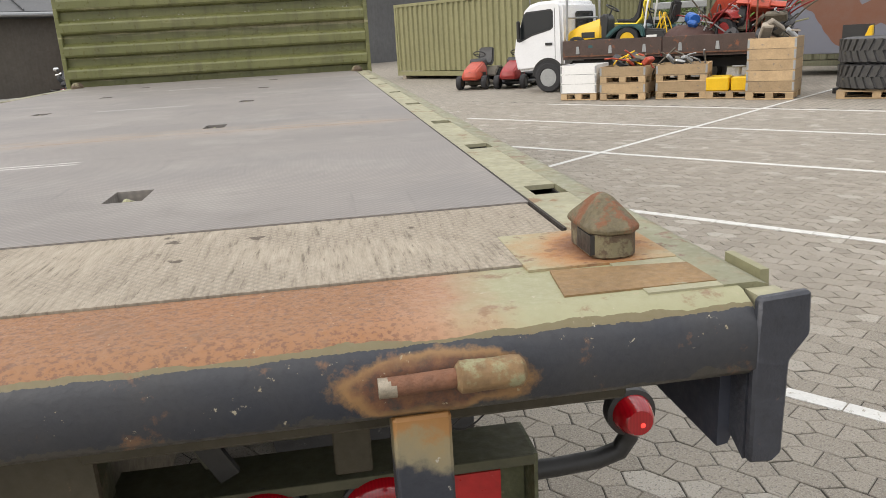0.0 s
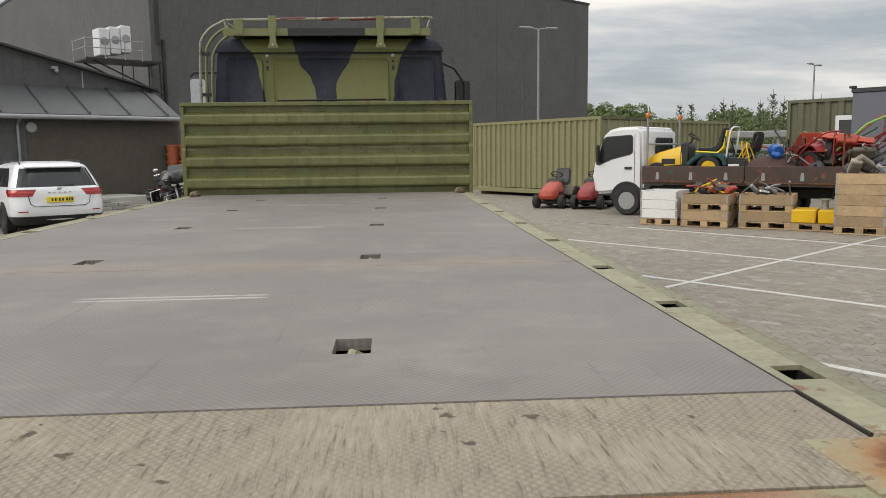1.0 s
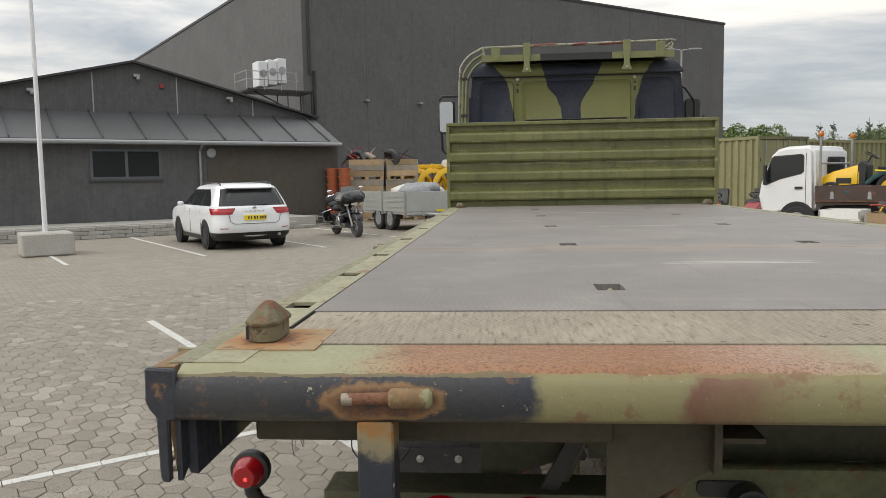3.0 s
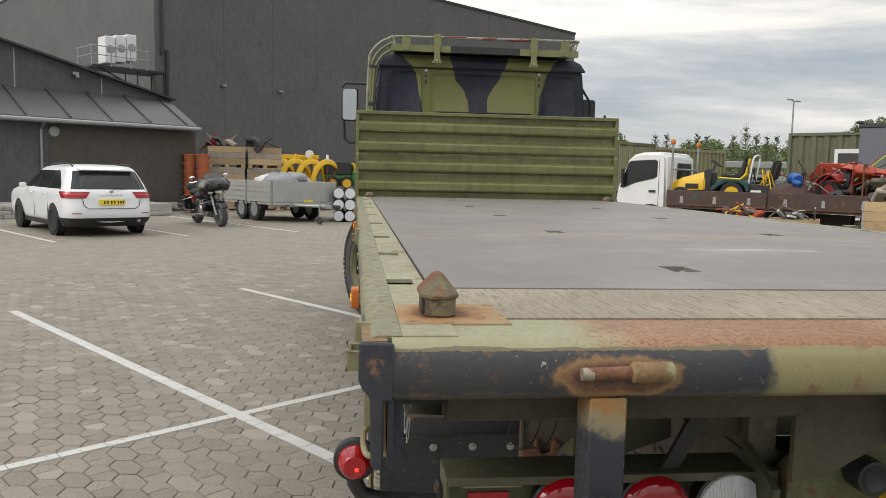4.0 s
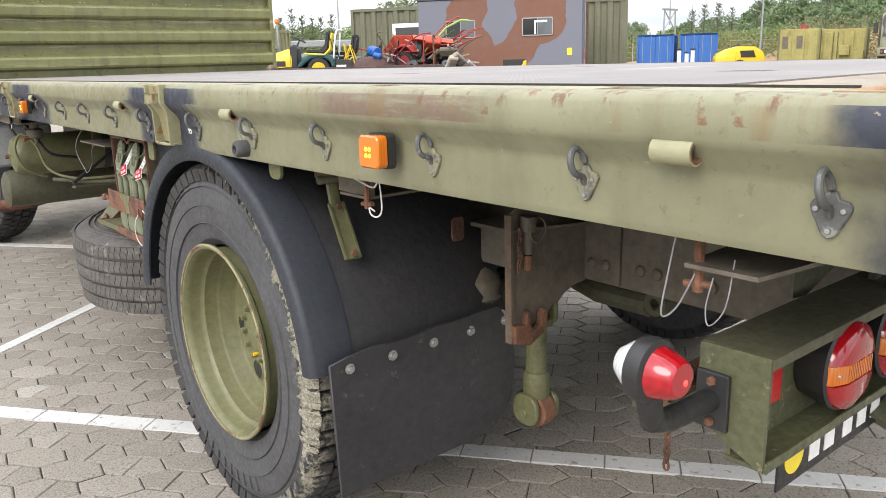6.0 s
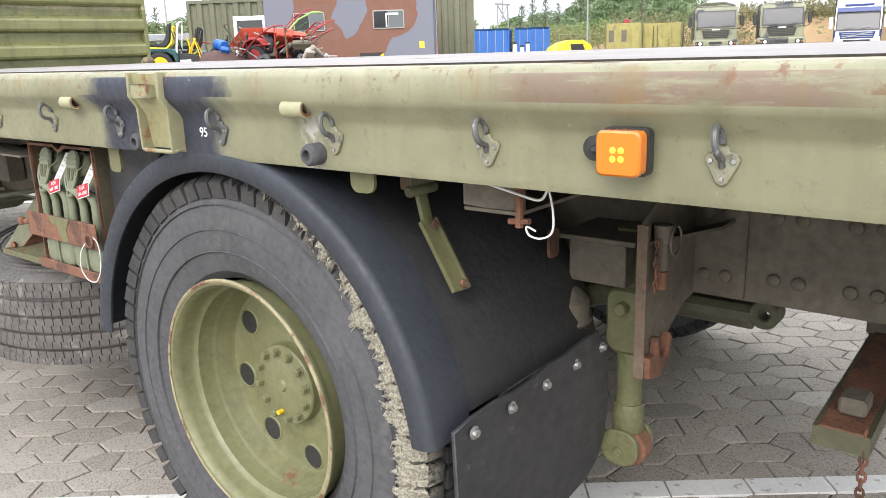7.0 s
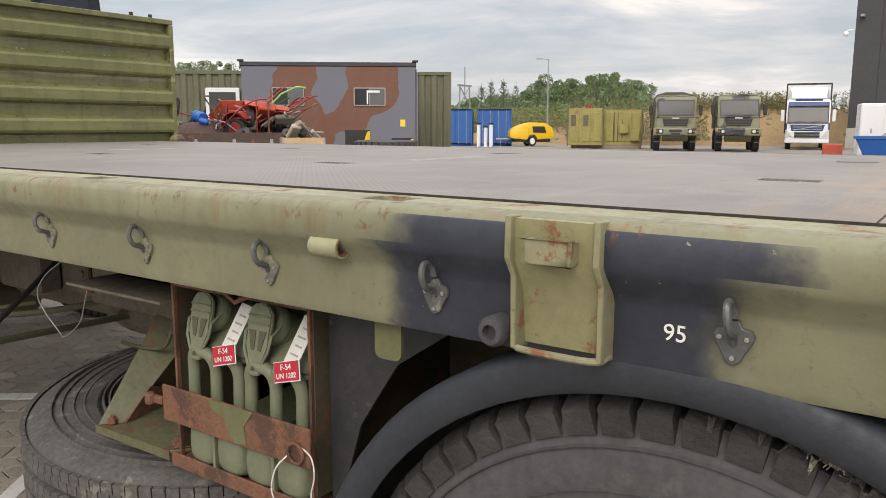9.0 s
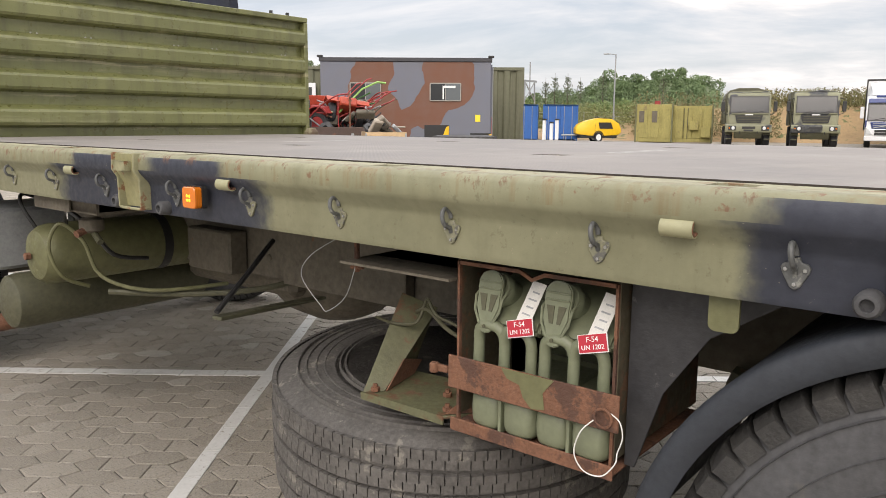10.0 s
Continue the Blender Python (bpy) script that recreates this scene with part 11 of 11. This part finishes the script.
for x in (-0.9, -0.4, 0.3, 0.75):
    part("post", Shape().box(x - 0.06, x + 0.06, -0.08, 0.08, 0.0, 1.95), yellow, fr_)
part("lamp", Shape().lathe([(0.12, 0), (0.16, 0.06), (0.16, 0.2), (0, 0.22)], pose(0.5, -0.1, 2.15, 90, 0, 0), 16), white_paint, fr_)
solo("timber_platform", Shape().box(-1.5, 1.5, -0.9, 0.9, 0.0, 0.76), wood_grey, "low weathered timber platform by the hall", "platform", pose(-1.25, 30.6, 0, 0, 0, 8), bevel=0.02)
gt = thing("utility_vehicle", "green utility vehicle with yellow seats and a black cargo bed", "vehicle", pose(-1.3, 30.6, 0.76, 0, 0, -82))
part("body", Shape().prism([(-0.2, 0.36), (1.15, 0.36), (1.3, 0.5), (1.22, 0.74), (0.75, 0.84), (0.6, 0.62), (0.0, 0.62), (-0.1, 0.78), (-0.2, 0.78)], "x", -0.68, 0.68), green_paint, gt, bevel=0.03)
part("cargo_bed", Shape().box(-0.74, 0.74, -1.3, -0.22, 0.62, 1.14), black, gt, bevel=0.03)
part("bed_sill", Shape().box(-0.72, 0.72, -1.28, -0.22, 0.45, 0.61), green_paint, gt, bevel=0.02)
for x in (-0.33, 0.33):
    part("seat", Shape().prism([(-0.08, 0.66), (0.4, 0.64), (0.42, 0.74), (0.02, 0.77), (-0.08, 1.1), (-0.18, 1.1)], "x", x - 0.25, x + 0.25), yellow, gt, bevel=0.03)
part("steering_wheel", Shape().tube([(-0.33 + 0.17 * math.cos(a), 0.62 + 0.08 * math.sin(a), 0.98 + 0.12 * math.sin(a)) for a in [0.5236 * i for i in range(13)]], 0.015, 6, False).rod((-0.33, 0.8, 0.8), (-0.33, 0.62, 0.98), 0.018, 6), black, gt)
for sx in (-1, 1):
    for y in (-0.98, -0.4, 0.98):
        small_wheel(gt, sx * 0.64, y, 0.28, 0.24, yellow)

# ---- earth bank, woods, fence ----


def foliage_mat(name, a, b):
    m, nt, bsdf, vec = start(name)
    rnd = nt.nodes.new("ShaderNodeNewGeometry").outputs["Random Per Island"]
    c = ramp(nt, rnd, [(0.0, a), (1.0, b)])
    # noise patches darkened in the colour, as shade among the leaves
    c = blend(nt, ramp(nt, noise_at(nt, vec, 0.35, 3), [(0.3, 0.0), (0.7, 0.5)]), c, [x * 0.55 for x in a])
    nt.links.new(c, bsdf.inputs["Base Color"])
    bsdf.inputs["Roughness"].default_value = 0.8
    return m


# leaf colours are lightened to carry the haze of distance
leaf_a = foliage_mat("leaves_green", (0.135, 0.195, 0.07), (0.25, 0.325, 0.125))
leaf_b = foliage_mat("leaves_blue_green", (0.115, 0.18, 0.08), (0.205, 0.275, 0.125))
leaf_far = foliage_mat("leaves_far_hill", (0.12, 0.16, 0.08), (0.2, 0.245, 0.12))
needle = foliage_mat("needles", (0.1, 0.125, 0.075), (0.17, 0.195, 0.115))
weed_mat = foliage_mat("weeds", (0.14, 0.16, 0.05), (0.28, 0.28, 0.12))
dry_mat = foliage_mat("dry_weeds", (0.17, 0.135, 0.055), (0.27, 0.25, 0.12))
bark = mat("bark", (0.09, 0.07, 0.05), 0.9, var=0.3)


def leaf_cloud(points, size, seed):
    """Small bent leaves at random angles round the given points, as one mesh."""
    rng = np.random.default_rng(seed)
    p = np.asarray(points)
    n = len(p)
    a = rng.normal(size=(n, 3))
    a /= np.linalg.norm(a, axis=1)[:, None]
    b = np.cross(a, rng.normal(size=(n, 3)))
    b /= np.linalg.norm(b, axis=1)[:, None]
    s = size * rng.uniform(0.6, 1.4, size=(n, 1))
    quad = np.stack([p - a * s, p - b * s * 0.55, p + a * s, p + b * s * 0.55], axis=1).reshape(-1, 3)
    me = bpy.data.meshes.new("leaves")
    me.from_pydata(quad.tolist(), [], np.arange(4 * n).reshape(-1, 4).tolist())
    return me


def blob(c, r, n, rng):
    d = rng.normal(size=(n, 3))
    d /= np.linalg.norm(d, axis=1)[:, None]
    return np.array(c) + d * np.array(r) * rng.uniform(0.55, 1.05, size=(n, 1))


def woods(name, label, a0, a1, r0, r1, h0, h1, count, leaves, size, material, seed):
    """A far belt of broadleaf trees as one mass of leaf clumps."""
    rng = np.random.default_rng(seed)
    pts = []
    for i in range(count):
        a = radians(a0 + (a1 - a0) * (i + rng.uniform(-0.4, 0.4)) / count)
        r = rng.uniform(r0, r1)
        h = rng.uniform(h0, h1) * (0.55 + 0.45 * math.sin(math.pi * (i + 0.5) / count) ** 0.6)
        cx, cy = r * math.sin(a), r * math.cos(a)
        for k in range(7):
            z = h * rng.uniform(0.2, 0.85)
            w = h * rng.uniform(0.16, 0.3)
            pts.append(blob((cx + rng.uniform(-1, 1) * h * 0.25, cy + rng.uniform(-1, 1) * h * 0.25, z), (w, w, w * 0.8), leaves, rng))
    solo(name, leaf_cloud(np.concatenate(pts), size, seed), material, label, "woods", kind="stuff")


def wooded_rise(name, label, outline, r, depth, clump, leaves, size, material, seed):
    """Crowns massed on a rise whose skyline, as bearings and elevations in degrees, is given; the ground under them is a sheet of its own."""
    rng = np.random.default_rng(seed)
    az, el = np.array([a for a, _ in outline]), np.array([e for _, e in outline])

    def place(a, e, rr):
        return (-2.0 + rr * math.sin(radians(a)), 1.4 + rr * math.cos(radians(a)), max(0.0, 1.35 + rr * math.tan(radians(e))))

    s = Shape()
    cuts = np.linspace(az[0], az[-1], 40)
    for a in cuts:
        top = float(np.interp(a, az, el))
        s.v += [place(a, 0.0, r - depth)[:2] + (0.0,), place(a, top * 0.6, r), place(a, top * 0.85, r + depth)]
    s.f += [(3 * i + j, 3 * i + j + 1, 3 * i + j + 4, 3 * i + j + 3) for i in range(39) for j in range(2)]
    solo("hillside", s, hill_mat, "dark green ground under the far trees", "hillside", kind="structure")
    pts = []
    step = math.degrees(clump * 0.95 / r)
    a = az[0]
    while a < az[-1]:
        top = 1.35 + r * math.tan(radians(float(np.interp(a, az, el))))
        z = clump * 0.3
        while z < top:
            f = z / top
            rr = r - depth * (1 - f) + rng.uniform(-0.4, 0.4) * clump
            w = clump * rng.uniform(0.65, 1.2) * (1.0 if f < 0.75 else 0.75)
            zz = min(z + rng.uniform(-0.3, 0.3) * clump, top - w * 0.6)
            x, y, _ = place(a + rng.uniform(-0.5, 0.5) * step, 0.0, rr)
            pts.append(blob((x, y, zz), (w, w, w * 0.8), leaves, rng))
            z += clump * 0.8
        a += step
    solo(name, leaf_cloud(np.concatenate(pts), size, seed), material, label, "woods", kind="stuff")


hill_mat = mat("wooded_ground", (0.085, 0.11, 0.05), 0.95, var=0.4, scale=0.3, bump=0.5, bscale=2)
wooded_rise("far_woods", "belt of round broadleaf trees beyond the yard", [(6, 3.3), (10, 3.6), (14, 3.75), (17.1, 3.55), (19.8, 3.4), (20.8, 2.6), (22.9, 2.1), (25.1, 2.75), (26, 3.0), (27.6, 2.85), (28.8, 2.2), (29.6, 2.65), (31.2, 2.5), (34, 2.3), (37, 2.2)], 97, 7, 1.3, 330, 0.135, leaf_a, 1)
wooded_rise("far_woods", "wooded hill with dense green crowns", [(56, 1.9), (59, 2.2), (60.8, 2.6), (61.7, 3.3), (62.3, 3.65), (64, 3.45), (65.3, 3.55), (67.3, 3.75), (68.6, 3.5), (69.5, 2.9), (70.0, 2.1)], 116, 9, 1.5, 380, 0.15, leaf_b, 2)
wooded_rise("far_woods", "far green hill with low scrub and trees", [(32.6, 2.2), (34, 3.2), (35.4, 4.05), (37, 4.45), (38.5, 4.4), (40.3, 4.3), (43, 3.8), (46, 3.1), (50, 2.5), (54, 2.1)], 235, 60, 2.0, 260, 0.19, leaf_far, 3)
woods("far_shrubs", "green shrubs before the wooded hill", 42, 72, 80, 92, 2.8, 4.0, 60, 420, 0.13, leaf_a, 4)


def conifer(seed):
    """A thin young fir: trunk, whorls of short drooping boughs, bare leader."""
    rng = np.random.default_rng(seed)
    h = rng.uniform(6.2, 7.8)
    t = thing("fir_tree", "slender young fir with sparse whorls and a bare tip", "tree", group="firs beyond the fence")
    part("trunk", Shape().rod((0, 0, 0), (0, 0, h), 0.09, 6, 0.012), bark, t)
    pts = []
    z = 0.8
    while z < h - 0.5:
        turn = rng.uniform(0, 6.28)
        for k in range(5):
            a = turn + 1.257 * k + rng.uniform(-0.3, 0.3)
            reach = ((h - z) * 0.23 + 0.14) * rng.uniform(0.7, 1.2)
            z0 = z + rng.uniform(-0.15, 0.15)
            for f in np.linspace(0.1, 1, 9):
                q = np.array((math.cos(a) * reach * f, math.sin(a) * reach * f, z0 + reach * (0.75 * f * f - 0.1 * f)))
                pts += [q + rng.normal(size=3) * 0.045 for _ in range(2)]
        z += rng.uniform(0.42, 0.66) * (1 - 0.35 * z / h)
    part("crown", leaf_cloud(np.array(pts), 0.075, seed), needle, t)
    return t


firs = [conifer(60 + i) for i in range(4)]
bearings = [16.6, 21.3, 22.1, 23.6, 24.2, 24.8, 26.6, 27.4, 28.1, 28.8, 29.4, 30.3, 32.5, 34.5, 36, 38, 40.5, 43, 46, 49, 55.9, 56.8, 57.7, 58.6, 60.2, 64.4]
spots = [(a, 78 + (i * 29) % 10) for i, a in enumerate(bearings)]
for i, (a, r) in enumerate(spots):
    m = pose(r * math.sin(radians(a)), r * math.cos(radians(a)), 0, 0, 0, 47 * i) @ Matrix.Scale(0.85 + 0.2 * ((i * 37) % 10) / 10, 4)
    if i < 4:
        firs[i].matrix_basis = m
    else:
        c = copy_thing(firs[i % 4], m)
        c.scale = [0.85 + 0.2 * ((i * 37) % 10) / 10] * 3

# earth bank behind the parked trucks
bank = Shape()
cols, prof_ = 60, [(0, 0.0), (1.5, 0.5), (4.5, 2.2), (7, 2.9), (12, 2.6), (20, 2.5)]
vv = []
for i in range(cols + 1):
    a = 88 - 64 * i / cols
    h = 1.0 if a > 70 else max(0.25, 1.0 - (70 - a) / 14)
    for d, z in prof_:
        r = 60 + d
        nz = 0.35 * noise.noise((a * 0.35, d * 0.3, 0)) * min(1, z)
        vv.append((r * math.sin(radians(a)), r * math.cos(radians(a)) + 1.5, max(-0.02, (z * h + nz))))
k = len(prof_)
bank.add(vv, [(i * k + j, i * k + j + 1, (i + 1) * k + j + 1, (i + 1) * k + j) for i in range(cols) for j in range(k - 1)])
solo("earth_bank", bank, earth, "bare ochre earth bank behind the parked trucks", "bank", kind="structure")
rng = np.random.default_rng(9)


def weeds(name, label, a0, a1, r0, r1, count, h0, h1, z0, material, seed):
    """Tall standing weeds: thin blades and leaf tufts."""
    g2 = np.random.default_rng(seed)
    pts = []
    for i in range(count):
        a, r, h = radians(g2.uniform(a0, a1)), g2.uniform(r0, r1), g2.uniform(h0, h1)
        base = np.array((r * math.sin(a), r * math.cos(a) + 1.5, z0))
        f = g2.uniform(0, 1, size=(18, 1))
        pts.append(base + np.concatenate([g2.normal(size=(18, 2)) * 0.14 * (1.15 - f), f * h], axis=1))
    solo(name, leaf_cloud(np.concatenate(pts), 0.07, seed), material, label, "weeds", kind="stuff")


weeds("tall_weeds", "tall green weeds growing on the earth bank", 71, 88, 64, 72, 900, 0.8, 2.0, 2.3, weed_mat, 12)
weeds("dry_weeds", "dry brown flowering weeds behind the shelter", 63, 73, 57, 66, 900, 1.2, 3.4, 0.4, dry_mat, 13)
weeds("tall_weeds", "tall bushy weeds along the top of the bank", 72, 80, 66, 70, 900, 0.7, 1.7, 2.6, dry_mat, 18)
weeds("tall_weeds", "tall yellow-green grass behind the fence", 50, 60, 70, 84, 1800, 1.2, 3.2, 0.2, weed_mat, 14)
weeds("tall_weeds", "tall yellow-green grass beside the lamp post", 59, 68, 64, 76, 1600, 1.2, 3.0, 0.2, weed_mat, 17)
weeds("tall_weeds", "rough green growth along the fence", 10, 50, 72, 84, 900, 0.6, 1.8, 0.0, weed_mat, 15)
s = Shape()
s.add([(r * math.sin(radians(a)), r * math.cos(radians(a)), 0.006 + 0.0 * r) for a in range(6, 92, 2) for r in (68, 300)], [(2 * i, 2 * i + 1, 2 * i + 3, 2 * i + 2) for i in range(42)])
solo("meadow", s, grass_mat, "rough meadow beyond the paved yard", "grass", kind="structure")
fence = thing("wire_fence", "grey wire fence on thin posts along the yard's far edge", "fence", kind="structure")
post_me = Shape().rod((0, 0, 0), (0, 0, 2.3), 0.04, 6).mesh("fence_post")
fp = [(67 * math.sin(radians(a)), 67 * math.cos(radians(a)), 0) for a in np.arange(10, 71, 2.2)]
for p in fp:
    o = part("fence_post", post_me, grey_metal, fence)
    o.location = p
s = Shape()
for z in (0.3, 0.7, 1.1, 1.5, 1.9, 2.2):
    s.tube([(x, y, z) for x, y, _ in fp], 0.012, 4)
part("wires", s, grey_metal, fence)
rl = thing("guard_rail", "grey steel guard rails and stacked beams behind the lorry", "rail", pose(15, 34, 0, 0, 0, -25))
for z in (0.9, 1.5, 2.1):
    part("beam", Shape().box(-9, 9, -0.06, 0.06, z, z + 0.3), olive if z < 1.2 else grey_metal, rl, bevel=0.03)
for x in range(-9, 10, 3):
    part("post", Shape().box(x - 0.06, x + 0.06, 0.06, 0.18, 0, 2.4), grey_metal, rl)

# ---- paving blocks: elongated hexagons, the nearest ones single ----
PL, PS, PW = 0.25, 0.13, 0.122
half = [(-PW / 2, 0.0), (PW / 2, 0.0), (PW / 2, PS / 2), (0.0, PL / 2), (-PW / 2, PS / 2)]
mid = (0.0, PL * 0.2)

whole = [(-PW / 2, -PS / 2), (0.0, -PL / 2), (PW / 2, -PS / 2), (PW / 2, PS / 2), (0.0, PL / 2), (-PW / 2, PS / 2)]


def stone(outline, centre):
    """Vertices and faces of one block with a soft top edge."""
    n = len(outline)
    v = []
    for gap, z in ((0.0018, -0.0068), (0.0018, -0.0028), (0.005, 0.0)):
        k = 1 - gap / 0.055
        v += [(centre[0] + (x - centre[0]) * k, centre[1] + (y - centre[1]) * k, z) for x, y in outline]
    f = [(r * n + i, r * n + (i + 1) % n, r * n + n + (i + 1) % n, r * n + n + i) for r in range(2) for i in range(n)] + [tuple(range(2 * n, 3 * n))]
    me = bpy.data.meshes.new("paver")
    me.from_pydata(v, [], f)
    me.materials.append(paver_mat)
    return np.array(v), f, me


HALF, WHOLE = stone(half, mid), stone(whole, (0.0, 0.0))
allv, allf, made = [], [], 0
flip = np.array((-1.0, -1.0, 1.0))
rng = np.random.default_rng(5)
near = []
for j in range(int((PM1 - PM0) / ((PL + PS) / 2))):
    for i in range(int((PN1 - PN0) / PW)):
        x, y = PN0 + 0.08 + i * PW + (PW / 2 if j % 2 else 0), PM0 + 0.14 + j * (PL + PS) / 2
        wx, wy = 0.785 * x - 0.62 * y, 0.62 * x + 0.785 * y
        split = (i + j // 2) % 2 == 0
        for turned in ((False, True) if split else (False,)):
            kind = HALF if split else WHOLE
            dz = float(rng.uniform(-0.0022, 0.0))
            if -2.2 < wx < -1.0 and 3.6 < wy < 6.6 and made < 298:
                near.append((x, y, dz, turned, kind[2]))
                made += 1
            else:
                tilt = rng.normal(size=2) * 0.012
                q = (kind[0] * flip if turned else kind[0]) + (x, y, dz)
                q[:, 2] += kind[0][:, 0] * tilt[0] + kind[0][:, 1] * tilt[1]
                allf += [tuple(v + len(allv) for v in f) for f in kind[1]]
                allv += q.tolist()
me = bpy.data.meshes.new("paving_blocks")
me.from_pydata(allv, [], allf)
me.materials.append(pavers_mat)
pb = new("paving_blocks", me)
pb.parent = ground
tagged(pb, "grey-beige interlocking concrete paving blocks", kind="stuff")
for x, y, dz, turned, me in near:
    o = part("paver", me, paver_mat, ground)
    o.matrix_basis = pose(x, y, dz, 0, 0, 180 if turned else 0)
